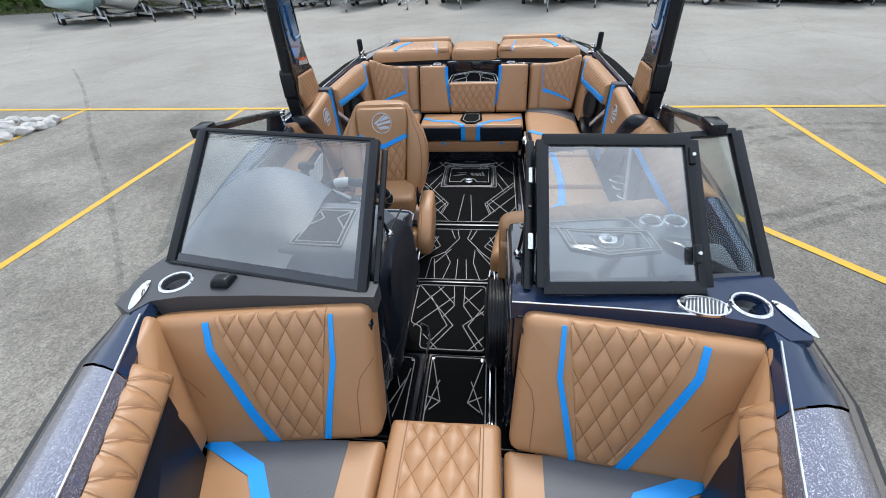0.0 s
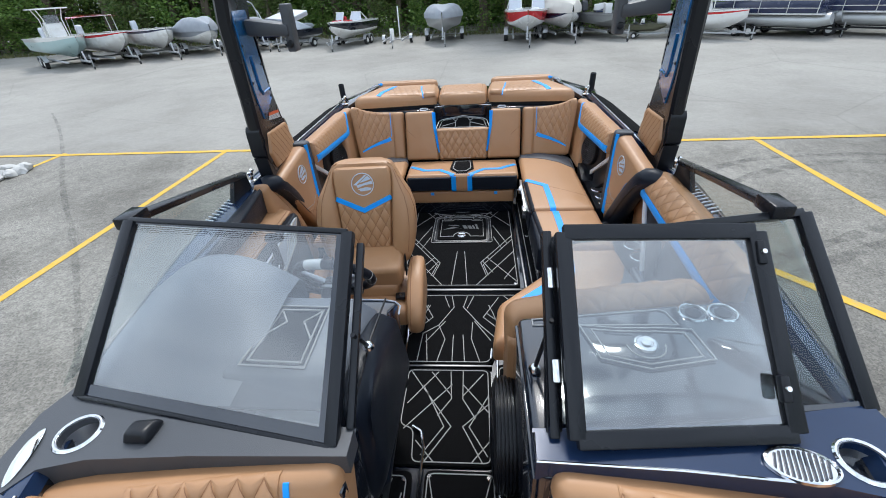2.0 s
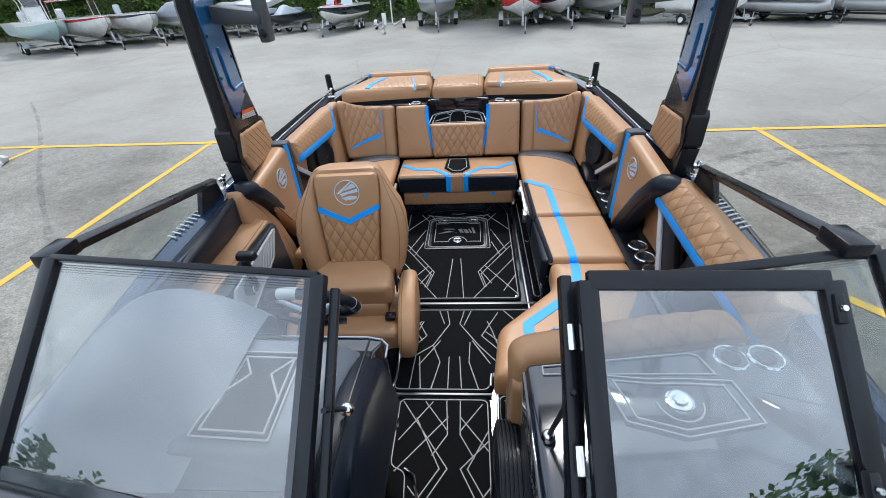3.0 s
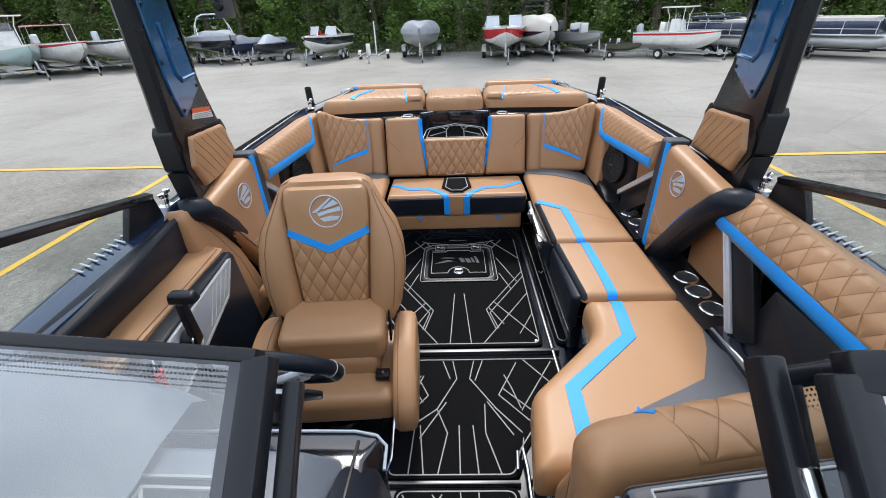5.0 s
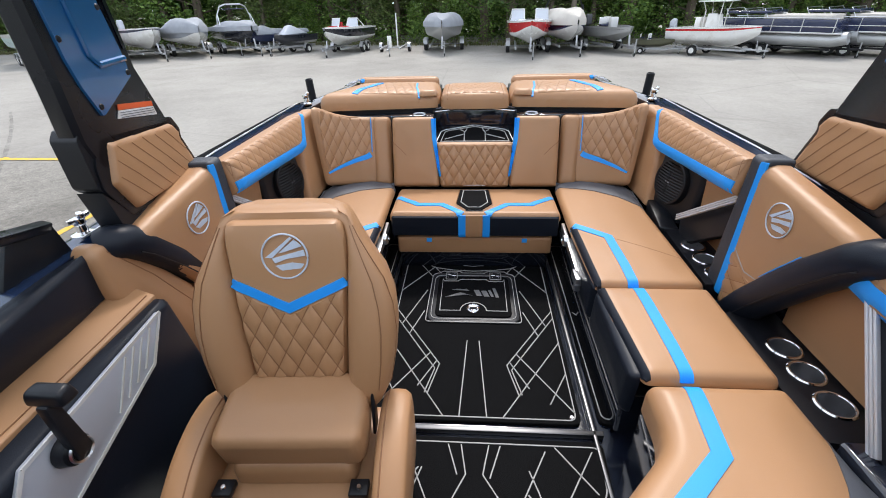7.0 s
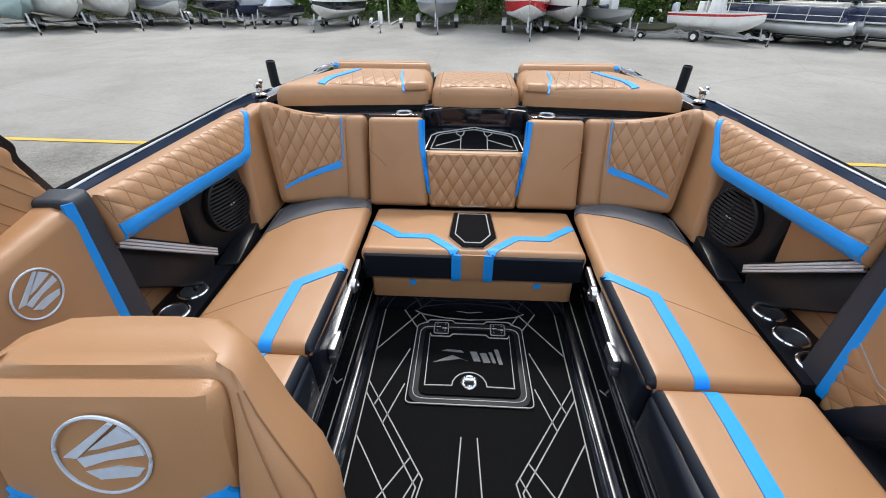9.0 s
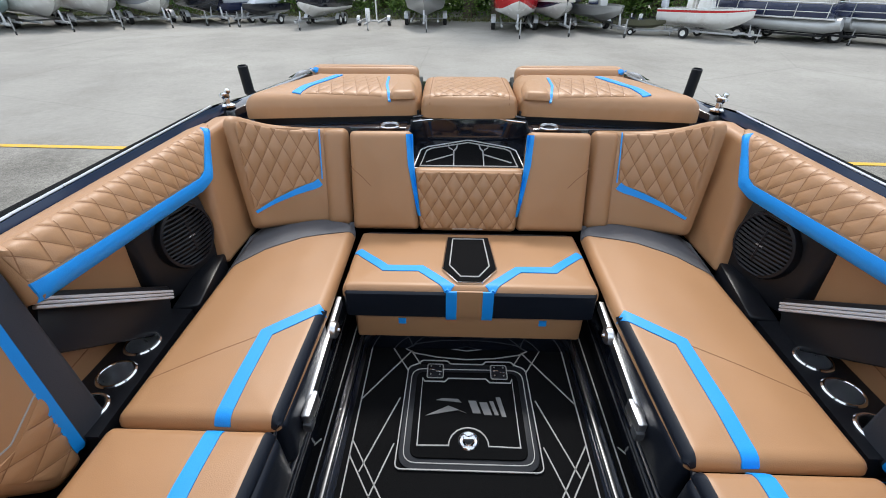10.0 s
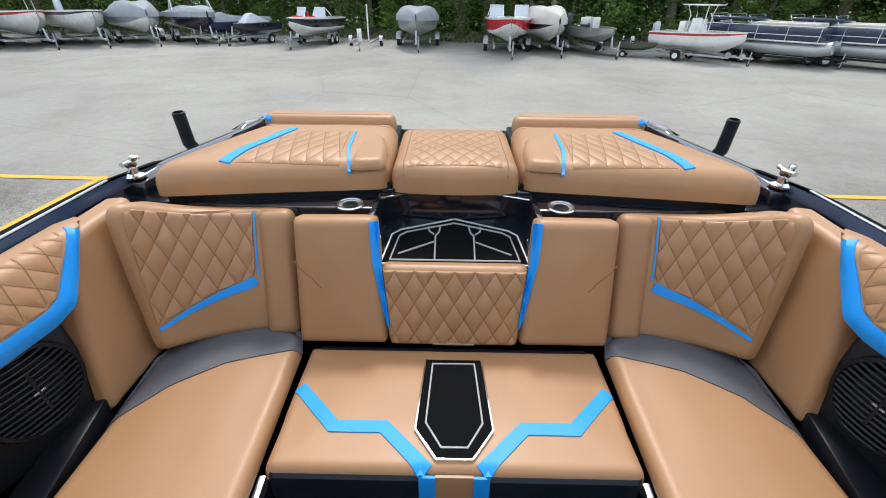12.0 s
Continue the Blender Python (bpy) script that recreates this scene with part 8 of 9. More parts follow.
def tree_model(seed, height, leafmat, low):
    rng = random.Random(seed)
    root = thing("tree", (0, 0, 0), "leafy green tree at the edge of the yard", "tree", "trees behind the yard")
    trunk = []
    x = y = 0.0
    for i in range(9):
        trunk.append((x, y, height * 0.8 * i / 8 - 0.1))
        x += rng.uniform(-0.12, 0.12)
        y += rng.uniform(-0.1, 0.1)
    bms = [tube_bm(trunk, 0.16 + height * 0.008, 8, 0.04)]
    tips = []
    for i in range(15):
        k = low + (0.95 - low) * (i + rng.random() * 0.6) / 15
        j = min(7, int(k * 8))
        base = Vector(trunk[j]).lerp(Vector(trunk[j + 1]), k * 8 - j)
        a = rng.uniform(0, 2 * math.pi)
        ln = height * rng.uniform(0.16, 0.3) * (1.15 - k * 0.75)
        end = base + Vector((math.cos(a) * ln, math.sin(a) * ln, ln * rng.uniform(0.15, 0.6)))
        mid = base.lerp(end, 0.5) + Vector((0, 0, -0.06 * ln))
        bms.append(tube_bm([base, mid, end], 0.05, 5, 0.015))
        tips += [end, mid.lerp(end, 0.4), mid]
    part("trunk", merge(*bms), BARK, root)
    bm = bmesh.new()
    for tp in tips:
        leaf_bunch(bm, tp + Vector((rng.uniform(-0.3, 0.3), rng.uniform(-0.3, 0.3), rng.uniform(-0.2, 0.4))), height * rng.uniform(0.065, 0.11), 170, 0.085, rng)
    leaf_bunch(bm, Vector(trunk[-1]), height * 0.1, 200, 0.085, rng)
    part("crown", bm, leafmat, root, "", False)
    return root


models = [tree_model(11, 10, LEAF, 0.12), tree_model(12, 12, LEAF_DARK, 0.15), tree_model(13, 9, LEAF_PINE, 0.1), tree_model(14, 7.5, LEAF, 0.08)]
rng = random.Random(5)


def edge_y(x):
    """Where the wood begins: it bends towards the camera to the right."""
    return float(np.interp(x, [-45, -25, -12, 0, 8, 20, 40], [29, 32, 33.5, 30.0, 28.6, 26.4, 21.5]))


first = True
spots = []
for row, step in ((0, 2.3), (2.6, 2.9), (6.0, 3.4)):
    x = -46.0
    while x < 44:
        spots.append((x + rng.uniform(-0.7, 0.7), edge_y(x) + row + rng.uniform(-0.6, 0.9)))
        x += step
for i, (x, y) in enumerate(spots):
    k = i % 4
    m = pose(x, y, GZ, 0, 0, rng.uniform(0, 360)) @ Matrix.Scale(rng.uniform(0.85, 1.25), 4)
    if i < 4:
        models[i].matrix_basis = m
    else:
        copy_thing(models[k], m)

# shrubs along the foot of the wood, and grass
bm = bmesh.new()
x = -46.0
while x < 44:
    h = rng.uniform(0.6, 1.9)
    for j in range(3):
        leaf_bunch(bm, (x + rng.uniform(-0.6, 0.6), edge_y(x) - rng.uniform(0.5, 1.6), GZ + h * (0.25 + 0.3 * j)), 0.5 + 0.35 * h, 110, 0.07, rng, 0.9)
    x += 0.8
ob = finish("undergrowth", bm, LEAF, None, "", False)
tagged(ob, "tangled green undergrowth at the foot of the trees", "undergrowth", "", "stuff")
bm = bmesh.new()
for _ in range(9000):
    x = rng.uniform(-46, 44)
    y = edge_y(x) - 1.6 - abs(rng.gauss(0, 0.5))
    a = rng.uniform(0, math.pi)
    h, w = rng.uniform(0.08, 0.3), 0.025
    dx, dy = math.cos(a) * w, math.sin(a) * w
    bm.faces.new([bm.verts.new(q) for q in ((x - dx, y - dy, GZ), (x + dx, y + dy, GZ), (x + rng.uniform(-0.08, 0.08), y, GZ + h))])
ob = finish("grass", bm, GRASS, None, "", False)
tagged(ob, "dry grass verge in front of the trees", "grass", "", "stuff")
bm = bmesh.new()
for i in range(2200):
    x = rng.uniform(-60, 58)
    leaf_bunch(bm, (x, edge_y(x) + rng.uniform(5, 11), GZ + 0.2 + 10 * rng.random() ** 1.4), 1.3, 60, 0.22, rng, 0.9)
ob = finish("far_woods", bm, LEAF_DARK, None, "", False)
tagged(ob, "dense dark green woods beyond the front trees", "woods", "", "stuff")
# trees on the other side of the yard, behind the walk
bm = bmesh.new()
for i in range(34):
    a = math.pi * (1.02 + 0.96 * (i + rng.uniform(-0.3, 0.3)) / 33)
    d, h = rng.uniform(30, 42), rng.uniform(8, 15)
    cx_, cy_ = math.cos(a) * d, math.sin(a) * d
    for j in range(46):
        z = h * rng.random() ** 0.7
        w = 3.2 * (1 - (z / h) ** 2) + 0.5
        leaf_bunch(bm, (cx_ + rng.uniform(-w, w), cy_ + rng.uniform(-w, w), GZ + 0.3 + z), 1.0, 16, 0.3, rng, 0.9)
ob = finish("yard_woods", bm, LEAF_DARK, None, "", False)
tagged(ob, "dark green woods on the other side of the yard", "woods", "", "stuff")

pole = thing("utility_pole", (5.3, 31, GZ), "tall grey weathered wooden utility pole among the trees", "pole")
part("shaft", tube_bm([(5.3, 28.2, GZ - 0.1), (5.32, 28.2, GZ + 4), (5.35, 28.2, GZ + 10)], 0.15, 12, 0.11), WOOD, pole)
pole.location.y = 28.2
for o in pole.children:
    o.matrix_parent_inverse = Matrix.Translation(-Vector(pole.location))


# ---- boats on trailers across the yard ----
def wheel_part(root, at, r=0.3, w=0.2, axis=(1, 0, 0)):
    wh = part("wheel", turn_bm([(r * 0.55, -w / 2), (r * 0.92, -w / 2), (r, -w * 0.3), (r, w * 0.3), (r * 0.92, w / 2), (r * 0.55, w / 2)], at, axis, 20), TYRE, root, "black tyre")
    part("rim", turn_bm([(0, w * 0.3), (r * 0.25, w * 0.32), (r * 0.57, w * 0.48), (r * 0.57, -w * 0.48), (0, -w * 0.3)], at, axis, 14), WHITE, wh, "pale rim")


def hull_rows(L, B, H, keel, t0, t1, n=16):
    """Half sections of a planing hull with its bow at -y: between heights t0 and t1 of the side (0 keel, 1 sheer)."""
    res = []
    for i in range(n + 1):
        k = i / n
        y = -L / 2 + L * k
        f = min(1.0, (k * 2.1) ** 0.62) if k > 0 else 0.0
        b = B / 2 * max(0.012, f)
        zk = keel + (H * 0.72) * max(0, 1 - k * 3.2) ** 1.7
        zs = keel + H * (1.0 + 0.14 * (1 - k))
        zc = zk + (zs - zk) * (0.42 - 0.1 * min(1, k * 2))
        prof = [(0.0, zk), (b * 0.45, zk + (zc - zk) * 0.5), (b * 0.86, zc), (b * 0.95, zc + (zs - zc) * 0.5), (b, zs)]
        m = 9
        row = []
        for j in range(m):
            t = t0 + (t1 - t0) * j / (m - 1)
            q = t * 4
            a = min(3, int(q))
            row.append((prof[a][0] + (prof[a + 1][0] - prof[a][0]) * (q - a), y, prof[a][1] + (prof[a + 1][1] - prof[a][1]) * (q - a)))
        res.append(row)
    return res


def hull_part(root, name, L, B, H, keel, t0, t1, mat, label="", grow=0.0):
    rows = hull_rows(L, B, H, keel, t0, t1)
    full = [[(-(x + grow if x > 0.001 else 0), y, z) for x, y, z in reversed(r)] + [(x + grow if x > 0.001 else 0, y, z) for x, y, z in r] for r in rows] if t0 == 0 else None
    if full:
        bm = loft(full)
    else:
        bm = merge(*[loft([[(s * (x + grow), y, z) for x, y, z in r] for r in rows]) for s in (-1, 1)])
    return part(name, bm, mat, root, label)


def deck_part(root, L, B, H, keel, mat, inset=0.0, drop=0.0):
    rows = hull_rows(L, B, H, keel, 0, 1)
    bm = loft([[(-r[-1][0], r[-1][1], r[-1][2] - drop), (-r[-1][0] * 0.5, r[-1][1], r[-1][2] + 0.03 - drop), (r[-1][0] * 0.5, r[-1][1], r[-1][2] + 0.03 - drop), (r[-1][0], r[-1][1], r[-1][2] - drop)] for r in rows])
    return part("deck", bm, mat, root)


def trailer_part(root, L, B, mat=GALV, jack=True, wr=0.3):
    part("trailer_rail", merge(*[box_bm((s * B * 0.3 - 0.04, -L * 0.42, 0.36), (s * B * 0.3 + 0.04, L * 0.4, 0.46), 0.005) for s in (-1, 1)]), mat, root, "trailer frame rails")
    part("trailer_tongue", box_bm((-0.05, -L * 0.5 - 0.7, 0.38), (0.05, -L * 0.35, 0.47), 0.005), mat, root, "trailer tongue")
    part("winch_post", hull_bm([(-0.05, -L * 0.5 - 0.12, 0.45), (0.05, -L * 0.5 - 0.12, 0.45), (-0.05, -L * 0.5 - 0.02, 0.45), (0.05, -L * 0.5 - 0.02, 0.45), (-0.04, -L * 0.5 + 0.02, 0.95), (0.04, -L * 0.5 + 0.02, 0.95)], 0.01), mat, root, "winch post")
    if jack:
        part("jack", tube_bm([(0.12, -L * 0.5 - 0.5, 0.05), (0.12, -L * 0.5 - 0.5, 0.75)], 0.032, 8), GALV, root, "tongue jack")
        part("jack_wheel", turn_bm([(0.0, -0.025), (0.08, -0.025), (0.08, 0.025), (0.0, 0.025)], (0.12, -L * 0.5 - 0.5, 0.08), (1, 0, 0), 12), TYRE, root)
    part("axle", tube_bm([(-B * 0.45, L * 0.12, wr), (B * 0.45, L * 0.12, wr)], 0.04, 8), mat, root)
    for s in (-1, 1):
        for y in (L * 0.05, L * 0.05 + 0.75) if L > 5.2 else (L * 0.12,):
            wheel_part(root, (s * B * 0.47, y, wr), wr)
            fend = [(s * B * 0.47, y - math.cos(a) * (wr + 0.07), wr + math.sin(a) * (wr + 0.07)) for a in [math.pi * (0.05 + 0.9 * i / 8) for i in range(9)]]
            part("fender", loft([[(p[0] - 0.12, p[1], p[2]), (p[0] + 0.12, p[1], p[2])] for p in fend]), mat, root)


def outboard(root, y, z, mat=SILVER, x=0.0):
    part("outboard_cowl", hull_bm([(x + a, y + b, z + c) for a in (-0.17, 0.17) for b, c in ((-0.1, 0.05), (0.3, 0.1), (-0.05, 0.55), (0.32, 0.45), (0.1, 0.62))], 0.06, 3), mat, root, "outboard motor cowl")
    part("outboard_leg", hull_bm([(x + a, y + b, z + c) for a in (-0.05, 0.05) for b, c in ((0.0, 0.1), (0.22, 0.1), (0.1, -0.75), (0.25, -0.75))], 0.02), mat, root)


def place(root, x, y, turn, size=1.0):
    root.matrix_basis = pose(x * 0.9, 1.2 + (y - 1.2) * 0.9, GZ, 0, 0, turn) @ Matrix.Scale(size * 0.86, 4)


def runabout(x, y, turn, label, L=5.6, B=2.3, top=WHITE, low=WHITE, band=None, screens=True, seats=None):
    r = thing("motor_boat", (0, 0, 0), label, "boat", "boats on trailers")
    hull_part(r, "hull", L, B, 0.95, 0.55, 0, 0.6, low)
    hull_part(r, "topside", L, B, 0.95, 0.55, 0.6, 1.0, band or top)
    hull_part(r, "rub_rail", L, B, 0.95, 0.55, 0.93, 1.0, top, "", 0.03)
    deck_part(r, L, B, 0.95, 0.55, top)
    if screens:
        for s in (-1, 1):
            ws = part("windscreen", hull_bm([(s * B * 0.12, -L * 0.06, 1.52), (s * B * 0.43, 0.05, 1.52), (s * B * 0.13, 0.12, 2.06), (s * B * 0.4, 0.22, 2.06), (s * B * 0.12, -L * 0.06 + 0.03, 1.52), (s * B * 0.43, 0.08, 1.52)], 0), SILVER, r, "pale windscreen")
            part("screen_frame", tube_bm([(s * B * 0.12, -L * 0.06, 1.52), (s * B * 0.13, 0.12, 2.08), (s * B * 0.4, 0.22, 2.08), (s * B * 0.45, 0.9, 1.6)], 0.03, 8), WHITE, ws, "white screen frame")
            part("seat_back", box_bm((s * B * 0.22 - 0.22, 0.3, 1.5), (s * B * 0.22 + 0.22, 0.5, 1.85), 0.05, 3), seats or WHITE, r)
            part("bow_cushion", box_bm((s * B * 0.18 - 0.2, -L * 0.22, 1.55), (s * B * 0.18 + 0.2, -L * 0.1, 1.66), 0.03, 2), seats or WHITE, r)
    trailer_part(r, L, B)
    place(r, x, y, turn)
    return r


def covered(x, y, turn, label, L=5.6, B=2.3, low=HULL_ALU, side=COVER, cover=COVER, tower=False, hump=0.45):
    r = thing("covered_boat", (0, 0, 0), label, "boat", "boats on trailers")
    hull_part(r, "hull", L, B, 0.9, 0.55, 0, 0.62, low)
    hull_part(r, "topside", L, B, 0.9, 0.55, 0.62, 1.0, side)
    rows = hull_rows(L, B, 0.9, 0.55, 0, 1)
    bmr = []
    for i, rr in enumerate(rows):
        k = i / (len(rows) - 1)
        b, yy, zz = rr[-1]
        h = hump * (0.12 + 0.88 * math.sin(min(1, k * 1.1 + 0.02) * math.pi) ** 0.7)
        bmr.append([(-b - 0.03, yy, zz - 0.22), (-b - 0.02, yy, zz + 0.02)] + [(b * t, yy, zz + h * (1 - abs(t) ** 5) * (1 - 0.16 * math.exp(-(t * 3.2) ** 2)) + 0.03 * noise.noise(Vector((t * 3, yy * 2, x)))) for t in (-0.93, -0.8, -0.6, -0.4, -0.2, 0, 0.2, 0.4, 0.6, 0.8, 0.93)] + [(b + 0.02, yy, zz + 0.02), (b + 0.03, yy, zz - 0.22)])
    part("canvas_cover", loft(bmr), cover, r, "sagging canvas cover")
    if tower:
        for s in (-1, 1):
            part("tower_leg", tube_bm([(s * B * 0.46, 0.5, 1.5), (s * B * 0.43, 0.35, 2.1), (s * B * 0.33, 0.2, 2.6)], 0.04, 8), tower, r)
            part("tower_brace", tube_bm([(s * B * 0.46, -0.2, 1.55), (s * B * 0.42, 0.2, 2.2)], 0.03, 8), tower, r)
        part("tower_top", tube_bm([(-B * 0.33, 0.2, 2.6), (-B * 0.2, 0.12, 2.72), (B * 0.2, 0.12, 2.72), (B * 0.33, 0.2, 2.6)], 0.045, 8), tower, r)
        part("tower_canopy", hull_bm([(a * B * 0.3, yy, z) for a in (-1, 1) for yy in (0.1, 0.9) for z in (2.45, 2.5)], 0.01), NAVY, r)
    trailer_part(r, L, B)
    place(r, x, y, turn)
    return r


def centre_console(x, y, turn, label, hullmat, stripe, L=6.4, B=2.4, t_top=True, bimini=None):
    r = thing("centre_console_boat", (0, 0, 0), label, "boat", "boats on trailers")
    hull_part(r, "hull", L, B, 1.0, 0.55, 0, 0.86, hullmat)
    hull_part(r, "stripe", L, B, 1.0, 0.55, 0.86, 0.95, stripe, "coloured stripe")
    hull_part(r, "rub_rail", L, B, 1.0, 0.55, 0.95, 1.0, WHITE, "", 0.02)
    deck_part(r, L, B, 1.0, 0.55, WHITE, 0, 0.03)
    if t_top:
        part("console", hull_bm([(a, b, z) for a in (-0.4, 0.4) for b, z in ((-0.3, 1.5), (0.5, 1.5), (-0.1, 2.35), (0.45, 2.35))], 0.05, 3), WHITE, r)
        part("console_glass", hull_bm([(a, b, z) for a in (-0.34, 0.34) for b, z in ((-0.16, 2.3), (-0.1, 2.7), (-0.12, 2.3), (-0.06, 2.7))], 0), SMOKE, r)
        part("t_top", box_bm((-0.85, -0.7, 2.98), (0.85, 1.0, 3.05), 0.03, 2), WHITE, r, "white hard top")
        for a in (-0.45, 0.45):
            for b in (-0.3, 0.6):
                part("t_top_post", tube_bm([(a, b, 1.55), (a * 0.95, b, 2.5), (a * 1.3, b * 1.3, 3.0)], 0.03, 8), WHITE, r)
        part("seat", box_bm((-0.4, 0.8, 1.5), (0.4, 1.15, 2.15), 0.05, 3), WHITE, r)
    outboard(r, L / 2, 1.45, SILVER)
    if bimini:
        for b in (0.3, 1.3):
            part("hoop", tube_bm([(-B * 0.45, b, 1.6), (-B * 0.43, b, 2.5), (B * 0.43, b, 2.5), (B * 0.45, b, 1.6)], 0.025, 8), ALU, r)
        part("canopy", loft([[(a * B * 0.46, b, 2.58 - 0.14 * abs(a) ** 2) for a in (-1, -0.6, -0.2, 0.2, 0.6, 1)] for b in (-0.1, 0.5, 1.0, 1.6)]), bimini, r, "fabric canopy")
    trailer_part(r, L, B)
    place(r, x, y, turn)
    return r


def jon_boat(x, y, turn, label, mat, L=4.2, B=1.7):
    r = thing("jon_boat", (0, 0, 0), label, "boat", "boats on trailers")
    hull_part(r, "hull", L, B, 0.6, 0.55, 0, 1.0, mat)
    deck_part(r, L, B, 0.6, 0.55, GREYPLASTIC, 0, 0.1)
    hull_part(r, "gunwale", L, B, 0.6, 0.55, 0.93, 1.0, mat, "", 0.03)
    for a, b in ((-0.3, -0.3), (0.3, 0.5)):
        st = part("folding_seat", box_bm((a - 0.2, b, 1.2), (a + 0.2, b + 0.35, 1.3), 0.03, 2), NAVY, r)
        part("seat_back", box_bm((a - 0.2, b + 0.28, 1.3), (a + 0.2, b + 0.36, 1.6), 0.03, 2), WHITE, st)
    part("console", box_bm((0.1, -0.1, 1.1), (0.5, 0.2, 1.6), 0.04, 2), WHITE, r)
    outboard(r, L / 2, 1.1, GREYPLASTIC)
    trailer_part(r, L, B, GALV, True, 0.26)
    place(r, x, y, turn)
    return r


def jet_ski(x, y, turn, label, mat, top):
    r = thing("jet_ski", (0, 0, 0), label, "jet ski", "jet skis")
    hull_part(r, "hull", 3.0, 1.15, 0.5, 0.5, 0, 1.0, mat)
    deck_part(r, 3.0, 1.15, 0.5, 0.5, mat)
    part("cowl", hull_bm([(a * w, b, z) for a in (-1, 1) for w, b, z in ((0.3, -1.0, 1.05), (0.42, -0.2, 1.05), (0.12, -0.5, 1.5), (0.15, -0.2, 1.55), (0.4, 0.9, 1.05))], 0.06, 3), top, r)
    part("saddle", hull_bm([(a * w, b, z) for a in (-1, 1) for w, b, z in ((0.2, -0.1, 1.1), (0.24, 1.2, 1.1), (0.13, 0.0, 1.38), (0.16, 1.1, 1.32))], 0.05, 3), COVER, r)
    part("handlebar", tube_bm([(-0.36, -0.2, 1.55), (0, -0.32, 1.62), (0.36, -0.2, 1.55)], 0.025, 8), PLASTIC, r)
    trailer_part(r, 3.2, 1.4, GALV, True, 0.24)
    place(r, x, y, turn)
    return r


def pontoon(x, y, turn, label, L=6.6, B=2.5):
    r = thing("pontoon_boat", (0, 0, 0), label, "boat", "boats on trailers")
    for s in (-1, 1):
        part("float", tube_bm([(s * 0.85, -L / 2 - 0.1, 1.0), (s * 0.85, -L / 2 + 0.5, 0.85), (s * 0.85, L / 2, 0.85)], 0.31, 16), HULL_ALU, r, "aluminium float")
        part("side_rail", box_bm((s * B / 2 - 0.03, -L * 0.42, 1.25), (s * B / 2 + 0.03, L * 0.45, 1.85), 0.02), NAVY, r, "navy side panel")
        part("rail_top", tube_bm([(s * B / 2, -L * 0.43, 1.9), (s * B / 2, L * 0.46, 1.9)], 0.025, 8), ALU, r)
        part("rail_low", tube_bm([(s * B / 2 + s * 0.04, -L * 0.43, 1.5), (s * B / 2 + s * 0.04, L * 0.46, 1.5)], 0.018, 8), WHITE, r)
        for k in range(5):
            part("rail_post", tube_bm([(s * (B / 2 + 0.035), -L * 0.42 + k * L * 0.215, 1.22), (s * (B / 2 + 0.035), -L * 0.42 + k * L * 0.215, 1.9)], 0.02, 8), ALU, r)
        part("lounge", box_bm((s * 0.85 - 0.28, -L * 0.38, 1.5), (s * 0.85 + 0.28, L * 0.1, 2.05), 0.06, 3), BEIGE, r)
    part("deck", box_bm((-B / 2, -L / 2 + 0.2, 1.16), (B / 2, L / 2, 1.24), 0.01), ALU, r)
    part("front_rail", box_bm((-B / 2, -L * 0.43, 1.25), (B / 2, -L * 0.42, 1.85), 0.01), NAVY, r, "navy front panel")
    part("helm", box_bm((0.4, 0.2, 1.24), (1.0, 0.7, 2.1), 0.06, 3), BEIGE, r)
    part("folded_canopy", hull_bm([(a, b, z) for a in (-B * 0.48, B * 0.48) for b in (0.3, 2.6) for z in (2.1, 2.25)], 0.06, 3), NAVY, r, "folded dark canopy")
    for k in (0.4, 1.4, 2.4):
        part("canopy_hoop", tube_bm([(-B * 0.48, k, 1.9), (-B * 0.46, k + 0.3, 2.35), (B * 0.46, k + 0.3, 2.35), (B * 0.48, k, 1.9)], 0.022, 8), ALU, r)
    outboard(r, L / 2, 1.1, WHITE)
    trailer_part(r, L, B, PLASTIC)
    place(r, x, y, turn)
    return r


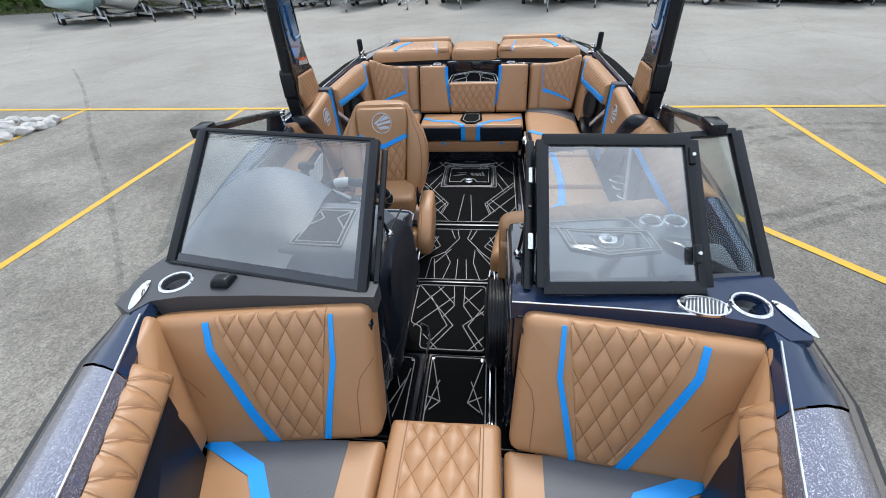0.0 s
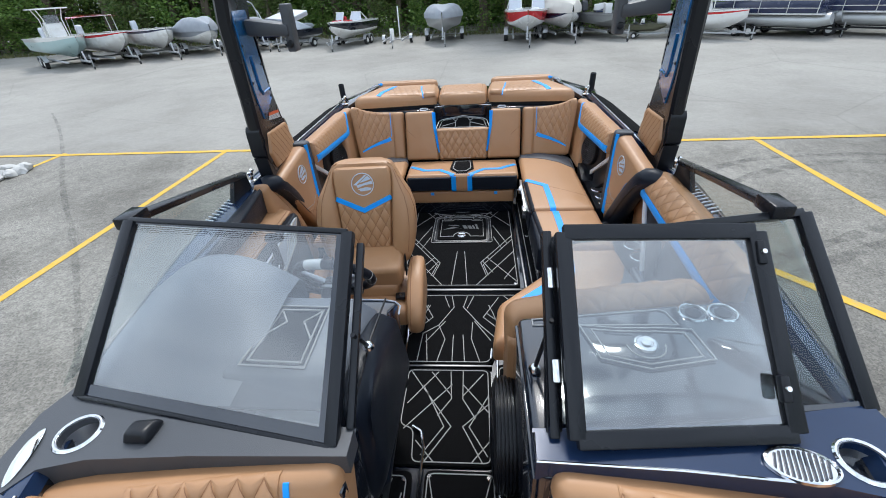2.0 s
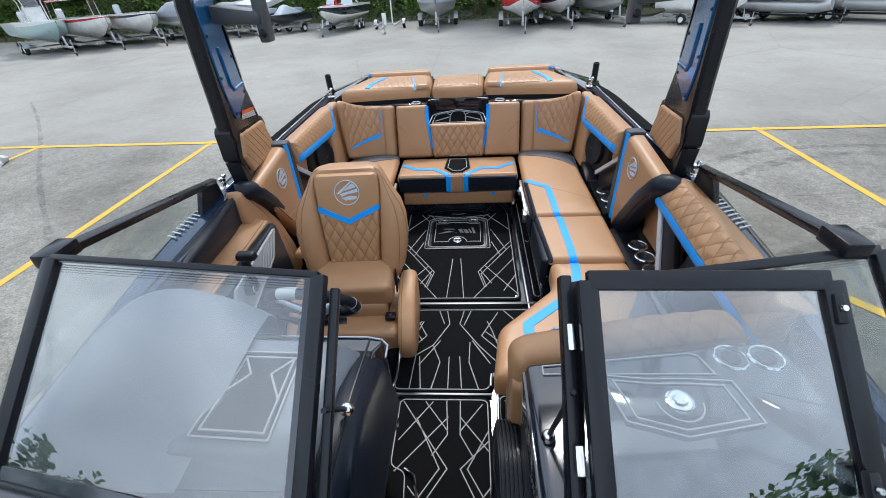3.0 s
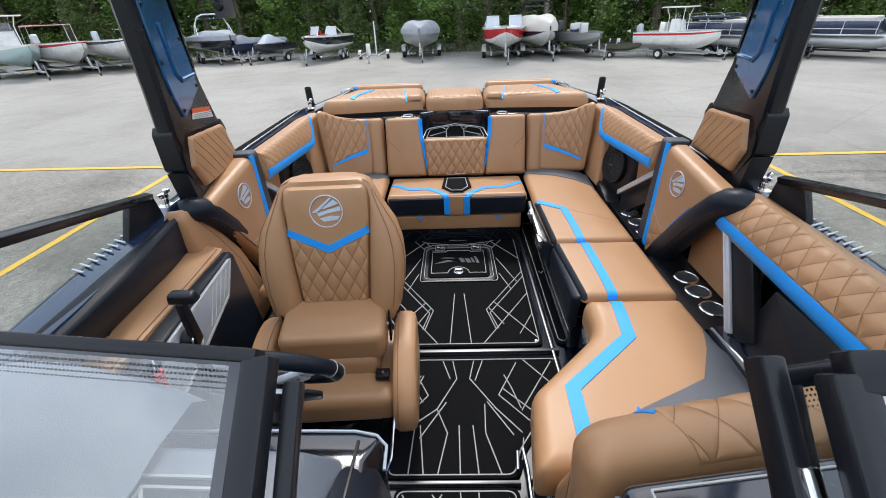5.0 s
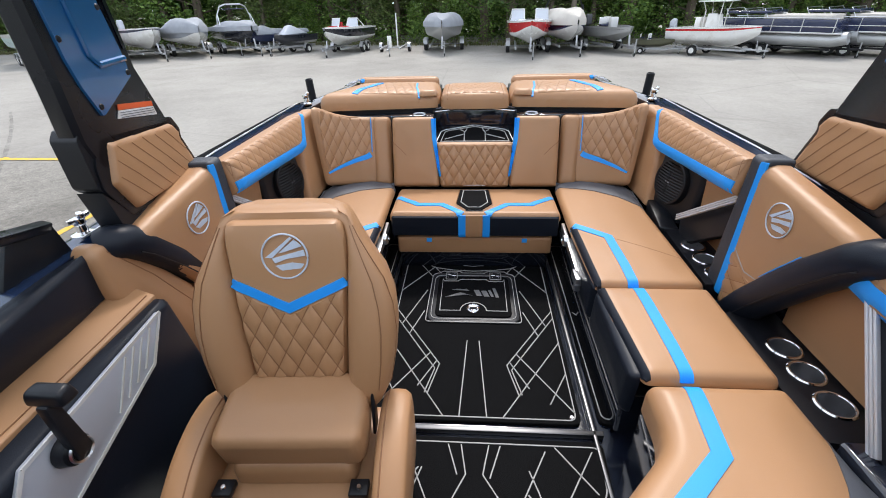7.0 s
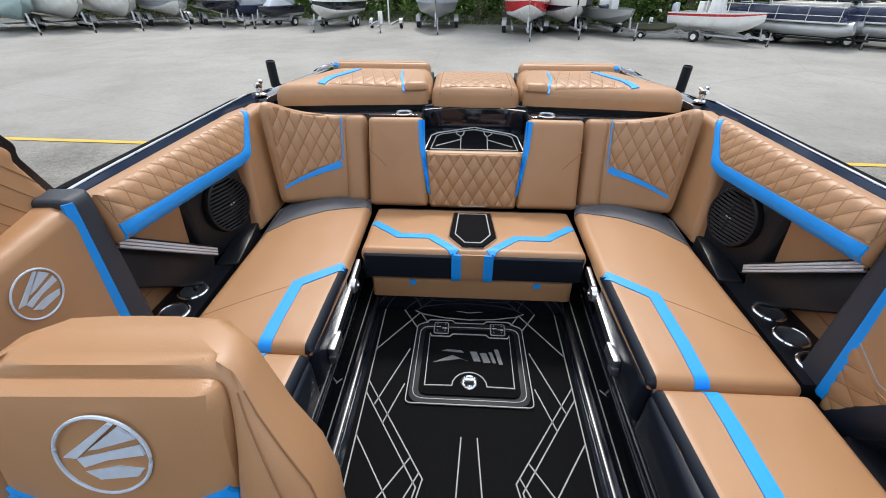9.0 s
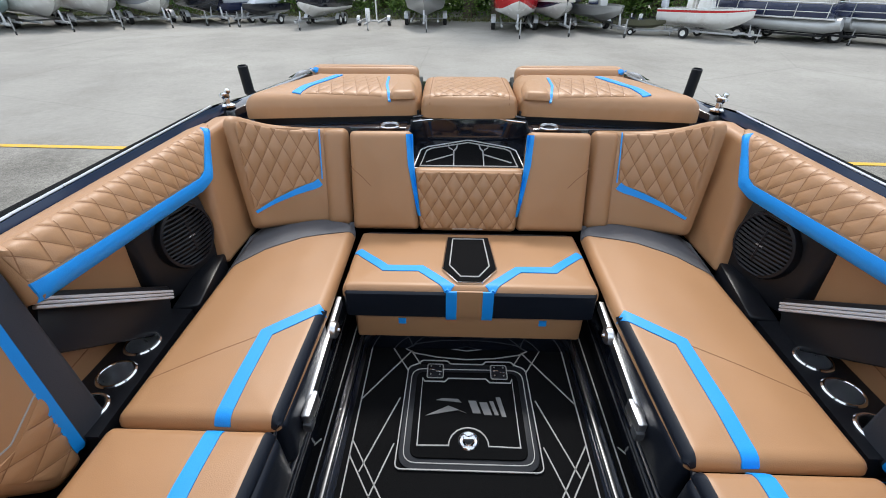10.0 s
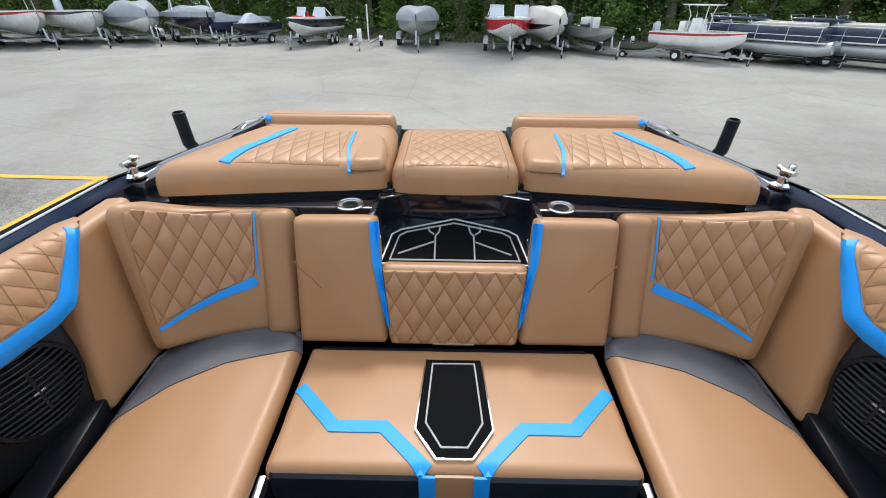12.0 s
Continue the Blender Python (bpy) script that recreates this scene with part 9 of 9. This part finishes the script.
place(runabout(0, 0, 0, "white bow rider with black hull and red seats on a trailer", top=WHITE, low=WHITE, band=GEL, seats=RED), -7.4, 28.3, -10, 0.88)
tr = thing("empty_trailer", (0, 0, 0), "empty galvanised boat trailer with white fenders and guide pole", "trailer")
trailer_part(tr, 4.6, 2.3)
part("guide_pole", tube_bm([(0.25, 0.2, 0.4), (0.25, 0.2, 2.6)], 0.05, 8), WHITE, tr, "white guide pole")
part("bow_stop", box_bm((-0.15, -1.9, 0.45), (0.15, -1.75, 1.25), 0.03), WHITE, tr)
place(tr, -4.5, 27.6, 0, 0.78)
covered(-1.75, 28.2, 2, "boat under a sagging grey canvas cover on a trailer", hump=0.5, side=HULL_ALU)
runabout(2.75, 26.0, -4, "red and white bow rider on a trailer", band=RED, low=WHITE)
covered(4.6, 26.8, 4, "navy wake boat under a pale cover with a black tower", low=WHITE, side=NAVY, cover=BEIGE, tower=PLASTIC, hump=0.6)
jon_boat(6.7, 26.2, 10, "open aluminium fishing boat on a trailer", HULL_ALU, 5.0, 2.0)
place(jon_boat(0, 0, 0, "small olive jon boat on a low trailer", OLIVE, 4.2, 1.5), 8.3, 24.6, 62, 0.55)
place(centre_console(0, 0, 0, "white bay boat with red stripe and white hard top", WHITE, RED, 5.2, 2.1), 10.6, 23.4, 40, 0.74)
place(pontoon(0, 0, 0, "navy and silver pontoon boat on a trailer"), 13.4, 23.4, 40, 0.8)
place(pontoon(0, 0, 0, "navy and silver pontoon boat with folded canopy"), 16.2, 22.4, 40, 0.8)
jet_ski(-10.6, 28.7, -25, "silver and black jet ski on a trailer", GEL, SILVER)
jet_ski(-12.4, 29.2, -30, "navy jet ski under a grey cover on a trailer", NAVY, COVER)
covered(-14.2, 29.4, 42, "black wake boat with grey cover and silver tower", low=GEL, side=GEL, cover=COVER, tower=ALU, hump=0.35)
covered(-16.9, 28.6, 44, "boat under a dark grey cover on a trailer", low=WHITE, side=COVER, cover=COVER, hump=0.6)
centre_console(-19.3, 27.6, 50, "white and navy deck boat with red trim on a trailer", WHITE, NAVY, t_top=False)
centre_console(-21.4, 26.3, 58, "white deck boat with a red fabric canopy on a trailer", WHITE, RED, t_top=False, bimini=RED)
centre_console(-23.0, 25.2, 55, "pale sea-green centre console boat with white hard top", PALEBLUE, WHITE)
